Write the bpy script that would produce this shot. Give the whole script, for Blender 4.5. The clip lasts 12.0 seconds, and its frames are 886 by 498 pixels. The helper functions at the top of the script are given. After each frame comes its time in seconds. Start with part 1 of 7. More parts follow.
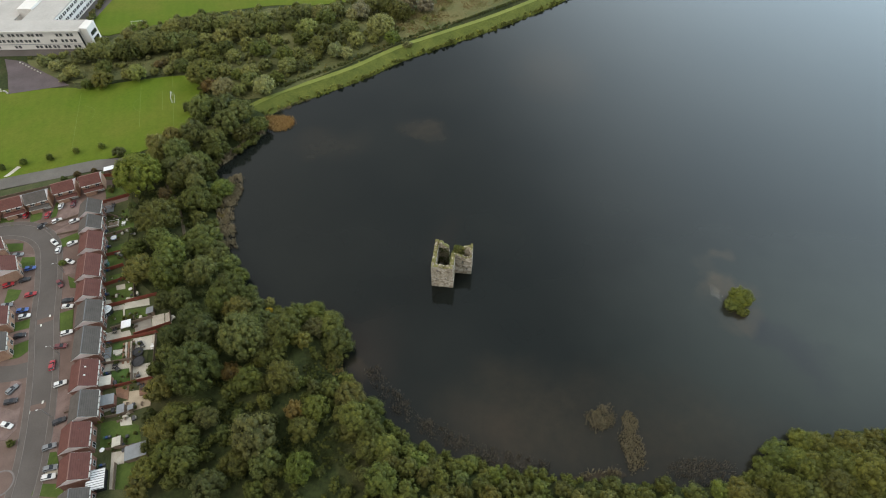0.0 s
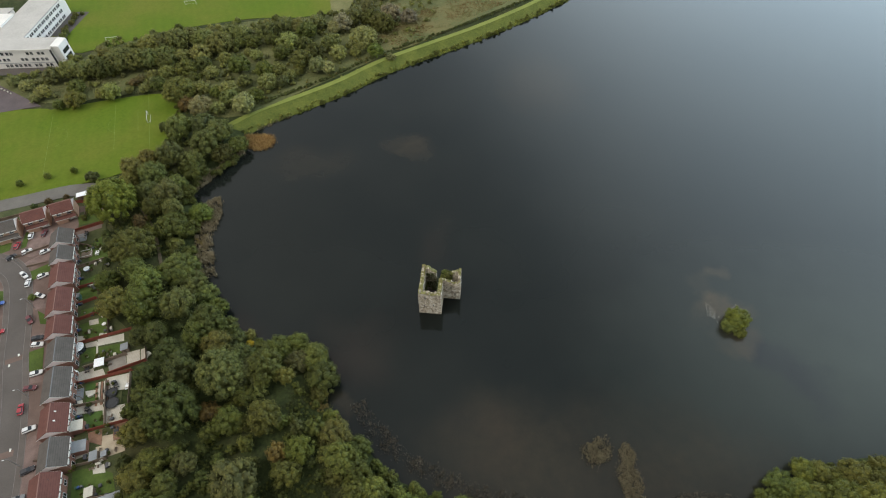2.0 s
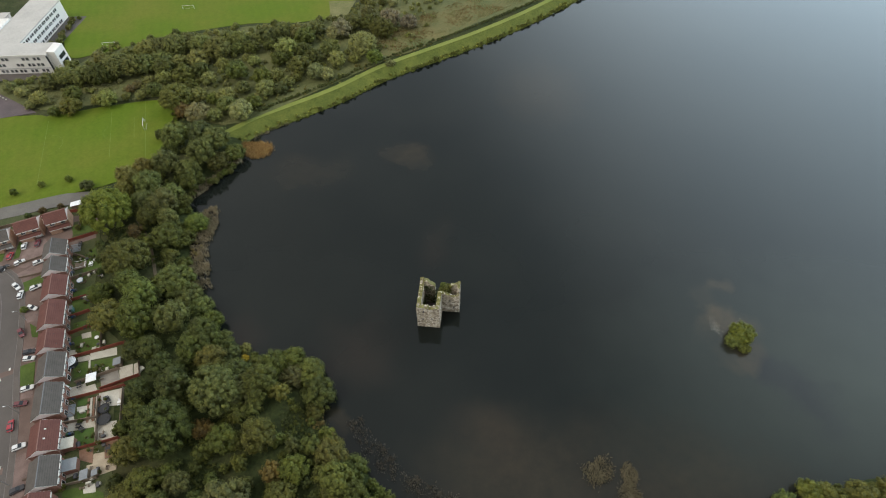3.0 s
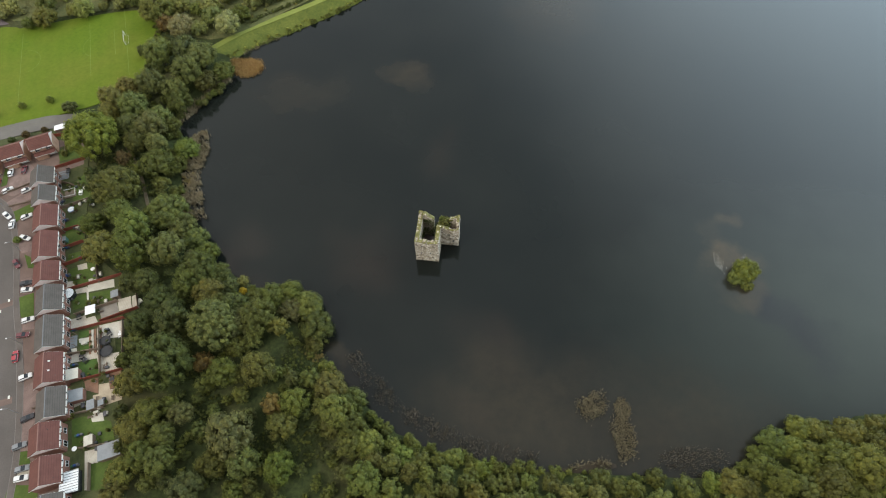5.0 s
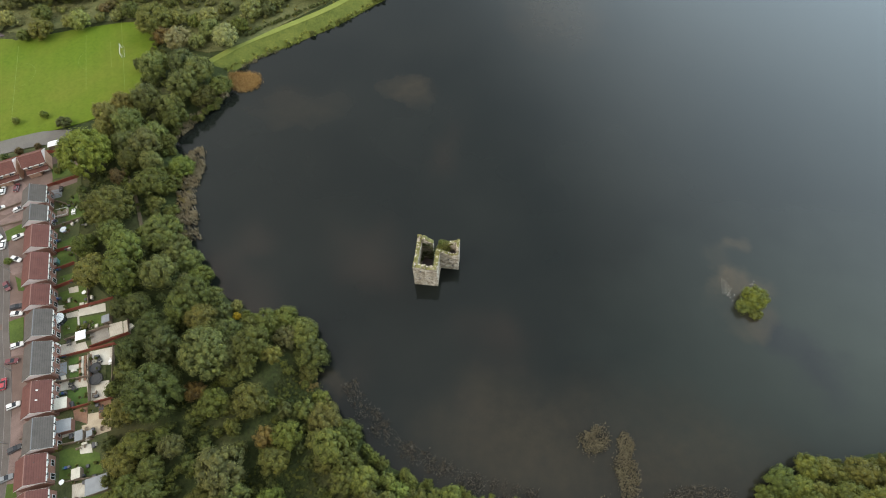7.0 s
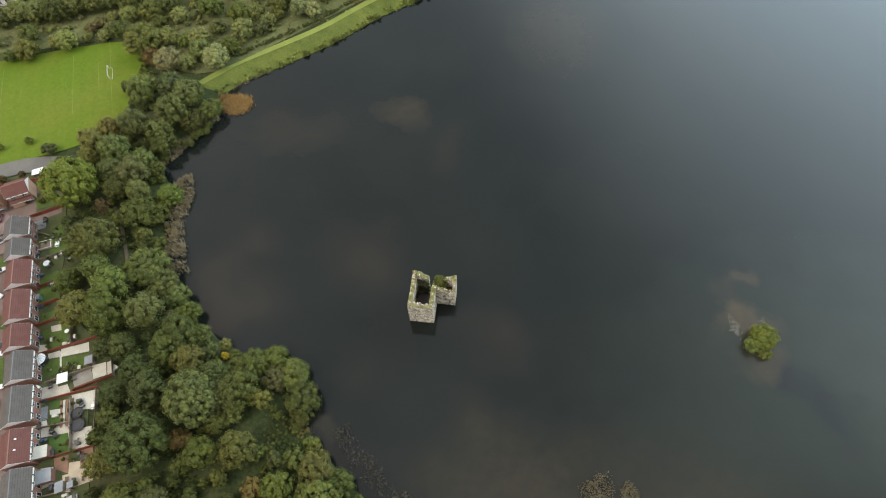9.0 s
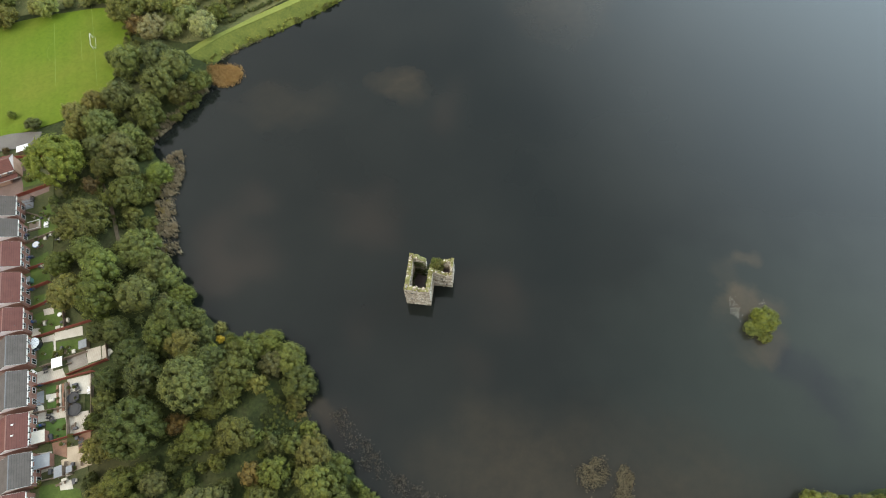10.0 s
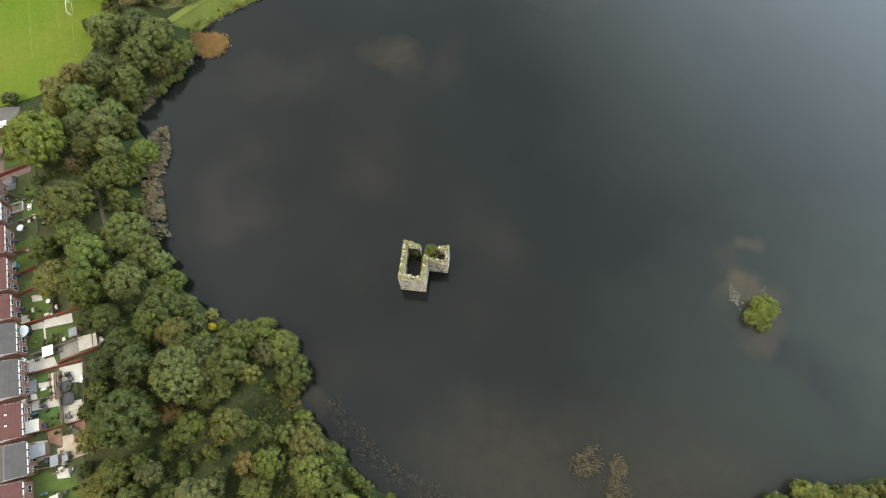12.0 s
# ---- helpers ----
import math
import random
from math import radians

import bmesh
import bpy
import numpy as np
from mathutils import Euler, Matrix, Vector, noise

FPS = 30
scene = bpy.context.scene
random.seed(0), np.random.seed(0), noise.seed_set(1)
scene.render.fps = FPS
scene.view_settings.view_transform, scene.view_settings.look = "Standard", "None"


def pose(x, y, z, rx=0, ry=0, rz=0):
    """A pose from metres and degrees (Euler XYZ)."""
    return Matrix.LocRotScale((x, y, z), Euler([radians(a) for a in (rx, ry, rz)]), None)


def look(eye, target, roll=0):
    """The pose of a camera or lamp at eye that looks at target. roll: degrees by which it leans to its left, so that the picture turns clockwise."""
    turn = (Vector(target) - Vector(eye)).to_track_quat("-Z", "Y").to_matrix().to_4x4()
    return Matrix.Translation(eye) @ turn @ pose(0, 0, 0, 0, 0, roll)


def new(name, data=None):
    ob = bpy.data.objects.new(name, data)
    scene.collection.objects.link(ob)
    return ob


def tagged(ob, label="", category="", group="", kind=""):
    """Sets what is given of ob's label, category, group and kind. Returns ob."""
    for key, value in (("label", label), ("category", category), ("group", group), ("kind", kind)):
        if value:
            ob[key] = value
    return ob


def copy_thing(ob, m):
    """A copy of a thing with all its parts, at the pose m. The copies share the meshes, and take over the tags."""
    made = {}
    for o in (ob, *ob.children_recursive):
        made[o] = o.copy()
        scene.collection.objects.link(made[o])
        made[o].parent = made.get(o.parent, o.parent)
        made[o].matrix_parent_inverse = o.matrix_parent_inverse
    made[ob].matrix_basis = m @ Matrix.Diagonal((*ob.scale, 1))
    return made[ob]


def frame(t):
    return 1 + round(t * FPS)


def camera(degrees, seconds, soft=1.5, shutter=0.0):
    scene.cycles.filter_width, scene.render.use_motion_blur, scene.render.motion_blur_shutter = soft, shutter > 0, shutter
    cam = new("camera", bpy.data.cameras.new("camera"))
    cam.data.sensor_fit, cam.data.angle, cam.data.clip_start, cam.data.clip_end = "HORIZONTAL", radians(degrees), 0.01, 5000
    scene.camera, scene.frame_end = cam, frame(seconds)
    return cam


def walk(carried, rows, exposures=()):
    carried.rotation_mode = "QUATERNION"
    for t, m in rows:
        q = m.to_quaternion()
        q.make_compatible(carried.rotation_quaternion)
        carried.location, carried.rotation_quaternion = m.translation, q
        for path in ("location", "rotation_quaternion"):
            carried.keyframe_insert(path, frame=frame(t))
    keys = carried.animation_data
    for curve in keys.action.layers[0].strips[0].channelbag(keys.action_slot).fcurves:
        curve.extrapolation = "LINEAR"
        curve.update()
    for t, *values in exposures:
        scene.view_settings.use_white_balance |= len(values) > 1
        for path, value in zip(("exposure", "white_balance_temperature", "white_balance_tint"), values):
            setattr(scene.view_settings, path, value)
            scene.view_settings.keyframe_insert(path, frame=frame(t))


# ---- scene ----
cam = camera(78.4, 12.0, soft=1.05)
PATH = [
    (0, (-0.63, -0.67, 174.53), (-1.74, 83.79, 74.41), -1.13),
    (0.5, (-0.17, 2.04, 174.60), (-1.10, 86.39, 74.36), -1.20),
    (1, (0.30, 5.03, 174.65), (0.01, 89.38, 74.42), -1.27),
    (1.5, (0.77, 8.10, 174.70), (1.34, 92.56, 74.58), -1.30),
    (2, (1.26, 11.13, 174.75), (2.17, 95.76, 74.76), -1.33),
    (2.5, (1.76, 14.07, 174.81), (2.57, 98.77, 74.88), -1.33),
    (3, (2.25, 16.87, 174.87), (2.91, 101.60, 74.96), -1.35),
    (3.5, (2.75, 19.52, 174.92), (3.14, 101.11, 72.42), -1.43),
    (4, (3.25, 22.05, 174.98), (3.17, 97.35, 67.77), -1.59),
    (4.4, (3.65, 24.01, 175.02), (3.25, 93.39, 63.89), -1.71),
    (4.9, (4.17, 26.45, 175.07), (3.37, 93.80, 62.71), -1.87),
    (5.5, (4.77, 29.41, 175.13), (3.48, 96.65, 62.72), -2.06),
    (6, (5.27, 31.99, 175.20), (3.68, 99.15, 62.74), -2.16),
    (6.5, (5.76, 34.75, 175.25), (3.97, 101.77, 62.70), -2.27),
    (7, (6.26, 37.75, 175.30), (4.30, 104.70, 62.72), -2.38),
    (9, (8.17, 52.44, 175.53), (5.88, 119.13, 62.80), -2.76),
    (9.5, (8.63, 56.62, 175.58), (6.33, 121.79, 61.96), -2.88),
    (10, (9.07, 60.80, 175.63), (6.71, 119.08, 58.33), -3.14),
    (10.5, (9.50, 64.79, 175.68), (7.07, 114.48, 54.51), -3.47),
    (11, (9.92, 68.36, 175.75), (7.48, 116.01, 53.75), -3.60),
    (11.5, (10.32, 71.16, 175.80), (7.87, 118.82, 53.80), -3.65),
    (12, (10.72, 72.84, 175.85), (8.24, 120.76, 53.96), -3.65),
]
walk(cam, [(t, look(eye, target, roll)) for t, eye, target, roll in PATH], exposures=[(0.0, 0.0), (3.0, 0.0), (5.5, 0.38), (9.0, 0.52), (10.5, 0.7), (12.0, 0.8)])

# ---------- daylight: an overcast sky, brightest low over the far right shore, with a weak veiled sun high on the left ----------
SUN_AZ, SUN_EL = -118.0, 50.0  # degrees clockwise from +y, and up
world = bpy.data.worlds.new("overcast_sky")
scene.world = world
world.use_nodes = True
wn, wl = world.node_tree.nodes, world.node_tree.links
wn.clear()
w_out, w_bg, w_cloud, w_add = wn.new("ShaderNodeOutputWorld"), wn.new("ShaderNodeBackground"), wn.new("ShaderNodeBackground"), wn.new("ShaderNodeAddShader")
w_sky = wn.new("ShaderNodeTexSky")
w_sky.sky_type, w_sky.sun_disc = "NISHITA", False
w_sky.sun_elevation, w_sky.sun_rotation = radians(SUN_EL), radians(SUN_AZ)
w_sky.air_density, w_sky.dust_density, w_sky.ozone_density = 1.0, 2.0, 1.0
w_bg.inputs["Strength"].default_value = 0.05
# cloud layer: a broad, smooth brightening towards the clearer end of the sky
CLEAR_AZ, CLEAR_EL = 50.0, 8.0
w_dir, w_dot, w_ramp = wn.new("ShaderNodeTexCoord"), wn.new("ShaderNodeVectorMath"), wn.new("ShaderNodeMapRange")
w_dot.operation = "DOT_PRODUCT"
w_dot.inputs[1].default_value = (math.sin(radians(CLEAR_AZ)) * math.cos(radians(CLEAR_EL)), math.cos(radians(CLEAR_AZ)) * math.cos(radians(CLEAR_EL)), math.sin(radians(CLEAR_EL)))
w_ramp.interpolation_type = "SMOOTHERSTEP"
for key, value in (("From Min", 0.53), ("From Max", 1.0), ("To Min", 0.71), ("To Max", 3.8)):
    w_ramp.inputs[key].default_value = value
w_blue, w_tint = wn.new("ShaderNodeMapRange"), wn.new("ShaderNodeMix")
w_tint.data_type = "RGBA"
w_blue.inputs["From Min"].default_value, w_blue.inputs["From Max"].default_value = 0.3, 0.95
w_tint.inputs[6].default_value, w_tint.inputs[7].default_value = (0.966, 0.960, 0.892, 1), (0.75, 0.95, 1.08, 1)
wl.new(w_dot.outputs["Value"], w_blue.inputs["Value"])
wl.new(w_blue.outputs[0], w_tint.inputs[0])
wl.new(w_dir.outputs["Generated"], w_dot.inputs[0])
wl.new(w_dot.outputs["Value"], w_ramp.inputs["Value"])
# loose lower cloud, warm and a little brighter than the layer above: its place as x/z, y/z, half-widths, gain
CLOUDS = [(-0.44, 0.61, 0.075, 0.04, 0.5), (-0.49, 0.54, 0.06, 0.07, 0.55), (-0.45, 0.475, 0.11, 0.045, 0.6), (-0.18, 0.58, 0.1, 0.085, 0.55), (0.092, 0.393, 0.095, 0.06, 0.5), (-0.18, 0.338, 0.05, 0.07, 0.3), (-0.21, 0.144, 0.06, 0.05, 0.3), (0.03, 0.26, 0.04, 0.06, 0.3), (-0.006, 0.865, 0.06, 0.08, 0.3)]


def world_math(kind, a, b):
    m = wn.new("ShaderNodeMath")
    m.operation = kind
    for sock, v in zip(m.inputs, (a, b)):
        if isinstance(v, (int, float)):
            sock.default_value = v
        else:
            wl.new(v, sock)
    return m.outputs[0]


w_sep, w_flat, w_fray = wn.new("ShaderNodeSeparateXYZ"), wn.new("ShaderNodeCombineXYZ"), wn.new("ShaderNodeTexNoise")
wl.new(w_dir.outputs["Generated"], w_sep.inputs[0])
w_z = world_math("MAXIMUM", w_sep.outputs[2], 0.08)
for k in (0, 1):
    wl.new(world_math("MULTIPLY", w_sep.outputs[k], world_math("POWER", w_z, -1.0)), w_flat.inputs[k])
w_fray.inputs["Scale"].default_value, w_fray.inputs["Detail"].default_value = 9.0, 4.0
wl.new(w_flat.outputs[0], w_fray.inputs["Vector"])
w_warp = wn.new("ShaderNodeVectorMath")
w_warp.operation = "MULTIPLY_ADD"
wl.new(w_fray.outputs["Color"], w_warp.inputs[0])
w_warp.inputs[1].default_value = (0.22, 0.22, 0)
wl.new(w_flat.outputs[0], w_warp.inputs[2])
w_total = None
for u, v, ru, rv, gain in CLOUDS:
    w_map, w_ball = wn.new("ShaderNodeMapping"), wn.new("ShaderNodeTexGradient")
    w_map.vector_type, w_ball.gradient_type = "TEXTURE", "SPHERICAL"
    w_map.inputs["Location"].default_value, w_map.inputs["Scale"].default_value = (u + 0.11, v + 0.11, 0), (ru * 1.1, rv * 1.1, 1000)
    wl.new(w_warp.outputs[0], w_map.inputs[0])
    wl.new(w_map.outputs[0], w_ball.inputs[0])
    w_one = world_math("MULTIPLY", w_ball.outputs["Fac"], gain * 1.5)
    w_total = w_one if w_total is None else world_math("ADD", w_total, w_one)
w_warm = wn.new("ShaderNodeMix")
w_warm.data_type = "RGBA"
wl.new(world_math("MINIMUM", w_total, 1.0), w_warm.inputs[0])
wl.new(w_tint.outputs[2], w_warm.inputs[6])
w_warm.inputs[7].default_value = (2.2, 1.72, 1.42, 1)
wl.new(w_warm.outputs[2], w_cloud.inputs["Color"])
wl.new(w_ramp.outputs[0], w_cloud.inputs["Strength"])
wl.new(w_sky.outputs["Color"], w_bg.inputs["Color"])
wl.new(w_bg.outputs[0], w_add.inputs[0])
wl.new(w_cloud.outputs[0], w_add.inputs[1])
wl.new(w_add.outputs[0], w_out.inputs["Surface"])
sun = new("sun", bpy.data.lights.new("sun", "SUN"))
sun.data.energy, sun.data.angle, sun.data.color = 1.3, radians(20), (1.0, 0.93, 0.80)
sun.matrix_world = look((200 * math.sin(radians(SUN_AZ)), 200 * math.cos(radians(SUN_AZ)), 200 * math.tan(radians(SUN_EL))), (0, 0, 0))

# ---------- materials ----------
def node_mat(name):
    m = bpy.data.materials.new(name)
    m.use_nodes = True
    n, l = m.node_tree.nodes, m.node_tree.links
    return m, n, l, n["Principled BSDF"]


def ramp(n, l, source, stops):
    r = n.new("ShaderNodeValToRGB")
    while len(r.color_ramp.elements) < len(stops):
        r.color_ramp.elements.new(0.5)
    for e, (p, c) in zip(r.color_ramp.elements, stops):
        e.position, e.color = p, (*c, 1) if len(c) == 3 else c
    l.new(source, r.inputs[0])
    return r.outputs[0]


def noise_tex(n, l, scale, detail=4, rough=0.6, where=None):
    t = n.new("ShaderNodeTexNoise")
    t.inputs["Scale"].default_value, t.inputs["Detail"].default_value, t.inputs["Roughness"].default_value = scale, detail, rough
    if where is not None:
        l.new(where, t.inputs["Vector"])
    return t.outputs["Fac"]


def mix(n, l, fac, a, b, kind="MIX"):
    m = n.new("ShaderNodeMix")
    m.data_type, m.blend_type = "RGBA", kind
    for sock, v in ((m.inputs[0], fac), (m.inputs[6], a), (m.inputs[7], b)):
        if isinstance(v, (int, float)):
            sock.default_value = v
        elif isinstance(v, tuple):
            sock.default_value = (*v, 1)
        else:
            l.new(v, sock)
    return m.outputs[2]


def place_of(n, world_space=True):
    return n.new("ShaderNodeNewGeometry").outputs["Position"] if world_space else n.new("ShaderNodeTexCoord").outputs["Object"]


def bump(n, l, height, strength, distance, bsdf):
    b = n.new("ShaderNodeBump")
    b.inputs["Strength"].default_value, b.inputs["Distance"].default_value = strength, distance
    l.new(height, b.inputs["Height"])
    l.new(b.outputs[0], bsdf.inputs["Normal"])


def surface(name, dark, light, big=0.25, fine=4.0, rough=0.85, metal=0.0, relief=0.3, depth=0.03, world_space=True, spec=0.3):
    """Two-scale mottled surface between two colours."""
    m, n, l, b = node_mat(name)
    p = place_of(n, world_space)
    a = noise_tex(n, l, big, 4, 0.6, p)
    f = noise_tex(n, l, fine, 5, 0.65, p)
    mixed = mix(n, l, 0.5, a, f)
    l.new(ramp(n, l, mixed, [(0.36, dark), (0.64, light)]), b.inputs["Base Color"])
    b.inputs["Roughness"].default_value, b.inputs["Metallic"].default_value = rough, metal
    b.inputs["Specular IOR Level"].default_value = spec
    if relief:
        bump(n, l, f, relief, depth, b)
    return m


def rows_surface(name, dark, light, pitch, axis=0, relief=0.4, rough=0.8, world_space=False, joint=0.55):
    """Mottled surface with courses (tiles, boards, slabs) of a given pitch along one axis."""
    m, n, l, b = node_mat(name)
    p = place_of(n, world_space)
    s = n.new("ShaderNodeSeparateXYZ")
    l.new(p, s.inputs[0])
    saw = n.new("ShaderNodeMath")
    saw.operation = "MODULO"
    add = n.new("ShaderNodeMath")
    add.operation = "ADD"
    add.inputs[1].default_value = 1000 * pitch
    l.new(s.outputs[axis], add.inputs[0])
    l.new(add.outputs[0], saw.inputs[0])
    saw.inputs[1].default_value = pitch
    div = n.new("ShaderNodeMath")
    div.operation = "DIVIDE"
    l.new(saw.outputs[0], div.inputs[0])
    div.inputs[1].default_value = pitch
    line = ramp(n, l, div.outputs[0], [(0.0, (joint, joint, joint)), (0.14, (1, 1, 1)), (0.9, (1, 1, 1)), (1.0, (0.75, 0.75, 0.75))])
    a, f = noise_tex(n, l, 0.45, 4, 0.65, place_of(n)), noise_tex(n, l, 5.0, 5, 0.7, p)
    base = ramp(n, l, mix(n, l, 0.45, a, f), [(0.34, dark), (0.66, light)])
    l.new(mix(n, l, 1.0, base, line, "MULTIPLY"), b.inputs["Base Color"])
    b.inputs["Roughness"].default_value, b.inputs["Specular IOR Level"].default_value = rough, 0.3
    bump(n, l, div.outputs[0], relief, 0.03, b)
    return m


def plain(name, colour, rough=0.5, metal=0.0, spec=0.5):
    m, n, l, b = node_mat(name)
    f = noise_tex(n, l, 3.0, 4, 0.6, place_of(n, False))
    l.new(ramp(n, l, f, [(0.3, tuple(c * 0.82 for c in colour)), (0.7, colour)]), b.inputs["Base Color"])
    b.inputs["Roughness"].default_value, b.inputs["Metallic"].default_value = rough, metal
    b.inputs["Specular IOR Level"].default_value = spec
    return m


def leaf_mat(name, depth=1.0):
    """Leaves: the tree's own colour, varied leaf by leaf; depth below 1 paints in inner shade."""
    m, n, l, b = node_mat(name)
    info, geo = n.new("ShaderNodeObjectInfo"), n.new("ShaderNodeNewGeometry")
    isl = ramp(n, l, geo.outputs["Random Per Island"], [(0.0, (0.66, 0.67, 0.66)), (0.5, (1.0, 1.0, 0.96)), (1.0, (1.48, 1.44, 1.2))])
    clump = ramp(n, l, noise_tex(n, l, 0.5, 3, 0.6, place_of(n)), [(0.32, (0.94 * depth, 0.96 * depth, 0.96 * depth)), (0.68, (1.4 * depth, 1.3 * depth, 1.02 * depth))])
    c = mix(n, l, 1.0, info.outputs["Color"], isl, "MULTIPLY")
    c = mix(n, l, 1.0, c, clump, "MULTIPLY")
    l.new(c, b.inputs["Base Color"])
    b.inputs["Roughness"].default_value, b.inputs["Specular IOR Level"].default_value = 0.6, 0.25
    tr = n.new("ShaderNodeBsdfTranslucent")
    l.new(c, tr.inputs["Color"])
    ms = n.new("ShaderNodeMixShader")
    ms.inputs[0].default_value = 0.4
    l.new(b.outputs[0], ms.inputs[1])
    l.new(tr.outputs[0], ms.inputs[2])
    l.new(ms.outputs[0], n["Material Output"].inputs["Surface"])
    return m


LEAF = leaf_mat("leaves")
# the leaf colour taken slightly down: shade inside the crowns put into the material
CORE = leaf_mat("darkened_inner_leaves", 0.95)
HEATH = surface("rough_heath", (0.055, 0.068, 0.022), (0.14, 0.137, 0.052), 0.05, 0.7, 0.95, relief=0.9, depth=0.3)
GARDEN = surface("garden_earth", (0.032, 0.044, 0.014), (0.085, 0.088, 0.036), 0.2, 2.5, 0.95, relief=0.5)
BARK = surface("bark", (0.05, 0.04, 0.03), (0.13, 0.11, 0.09), 1, 8)


def grass_mat(name):
    """Mown pitch: bands of the mower, olive wear in broad patches."""
    m, n, l, b = node_mat(name)
    p = place_of(n)
    turned = n.new("ShaderNodeMapping")
    turned.inputs["Rotation"].default_value = (0, 0, radians(-18.4))
    l.new(p, turned.inputs[0])
    wave = n.new("ShaderNodeTexWave")
    wave.inputs["Scale"].default_value, wave.inputs["Distortion"].default_value, wave.inputs["Detail"].default_value = 0.055, 1.2, 2
    l.new(turned.outputs[0], wave.inputs["Vector"])
    f, a = noise_tex(n, l, 0.8, 5, 0.65, p), noise_tex(n, l, 0.022, 4, 0.6, p)
    green = ramp(n, l, mix(n, l, 0.07, f, wave.outputs["Fac"]), [(0.25, (0.067, 0.108, 0.005)), (0.75, (0.099, 0.145, 0.008))])
    worn = ramp(n, l, f, [(0.3, (0.106, 0.114, 0.012)), (0.7, (0.142, 0.148, 0.02))])
    l.new(mix(n, l, ramp(n, l, a, [(0.4, (0, 0, 0)), (0.66, (0.7, 0.7, 0.7))]), green, worn), b.inputs["Base Color"])
    b.inputs["Roughness"].default_value, b.inputs["Specular IOR Level"].default_value = 0.9, 0.2
    bump(n, l, f, 0.2, 0.03, b)
    return m


GRASS = grass_mat("sports_grass")
TURF = surface("artificial_turf", (0.04, 0.075, 0.014), (0.068, 0.115, 0.024), 0.1, 2.0, 0.9, relief=0.2)
LAWN = surface("garden_lawn", (0.045, 0.072, 0.013), (0.082, 0.118, 0.022), 0.15, 1.5, 0.9, relief=0.4)
BANK_GRASS = surface("mown_bank_grass", (0.125, 0.152, 0.027), (0.195, 0.217, 0.048), 0.08, 1.2, 0.9, relief=0.4)
ROUGH_GRASS = surface("rough_bank_grass", (0.036, 0.05, 0.012), (0.092, 0.106, 0.027), 0.25, 1.5, 0.9, relief=0.8, depth=0.15)
LANE = surface("worn_lane_asphalt", (0.092, 0.083, 0.074), (0.15, 0.137, 0.122), 0.1, 3.0, 0.9, relief=0.3)
BANK_ROUGH = surface("waterside_bank_grass", (0.055, 0.075, 0.012), (0.135, 0.15, 0.028), 0.16, 1.1, 0.95, relief=0.9, depth=0.25)
ASPHALT = surface("asphalt", (0.08, 0.069, 0.062), (0.121, 0.106, 0.096), 0.08, 3.0, 0.9, relief=0.2)
TARMAC = surface("dark_tarmac", (0.075, 0.060, 0.061), (0.128, 0.101, 0.103), 0.1, 2.0, 0.9)
PAVING = surface("pavement_asphalt", (0.109, 0.074, 0.061), (0.169, 0.118, 0.099), 0.2, 4.0, 0.9)
KERB = surface("kerb_concrete", (0.125, 0.112, 0.106), (0.215, 0.190, 0.180), 0.5, 5.0)
BRICK_DRIVE = surface("block_paving", (0.118, 0.084, 0.074), (0.235, 0.165, 0.145), 0.3, 4.0)
SLABS = rows_surface("patio_slabs", (0.34, 0.305, 0.25), (0.5, 0.455, 0.38), 0.6, 0, 0.2, joint=0.82)
CONCRETE = surface("pale_concrete", (0.37, 0.345, 0.29), (0.53, 0.5, 0.43), 0.3, 3.0)
SOIL = surface("red_brown_bark_chip", (0.16, 0.085, 0.055), (0.26, 0.15, 0.1), 0.4, 5.0, relief=0.6)
EARTH = surface("trodden_earth", (0.075, 0.058, 0.036), (0.135, 0.105, 0.066), 0.5, 4.0, relief=0.5)
YARD = surface("grey_gravel", (0.16, 0.14, 0.118), (0.26, 0.235, 0.2), 0.4, 4.0, relief=0.4)
STONE_CHIP = surface("buff_gravel", (0.3, 0.24, 0.17), (0.45, 0.37, 0.27), 0.4, 6.0)
ROOF_RED = rows_surface("red_brown_roof_tiles", (0.091, 0.035, 0.028), (0.139, 0.056, 0.044), 0.33, 2)
ROOF_GREY = rows_surface("slate_grey_roof_tiles", (0.068, 0.059, 0.052), (0.108, 0.095, 0.085), 0.33, 2)
RIDGE_RED = plain("red_ridge_tiles", (0.22, 0.115, 0.09), 0.8)
RIDGE_GREY = plain("grey_ridge_tiles", (0.15, 0.15, 0.155), 0.8)
BRICK = rows_surface("red_brick", (0.182, 0.089, 0.065), (0.300, 0.159, 0.120), 0.225, 2, 0.3)
BUFF_BRICK = rows_surface("buff_brick", (0.321, 0.193, 0.128), (0.482, 0.309, 0.217), 0.225, 2, 0.3)
RENDER_WHITE = surface("white_roughcast", (0.621, 0.540, 0.512), (0.792, 0.695, 0.670), 0.4, 6.0)
UPVC = plain("white_plastic", (0.66, 0.65, 0.62), 0.45)
FENCE = rows_surface("red_stained_timber", (0.16, 0.042, 0.028), (0.28, 0.08, 0.052), 0.15, 1, 0.3)
FENCE_BROWN = rows_surface("weathered_timber", (0.15, 0.11, 0.08), (0.26, 0.2, 0.15), 0.15, 1, 0.3)
DARK = plain("dark_plastic", (0.025, 0.025, 0.027), 0.5)
RUBBER = plain("tyre_rubber", (0.02, 0.02, 0.02), 0.9)
ALLOY = plain("alloy", (0.5, 0.5, 0.52), 0.35, 0.9)
GREY_FELT = surface("grey_roofing_felt", (0.16, 0.17, 0.18), (0.25, 0.26, 0.27), 0.4, 5.0)
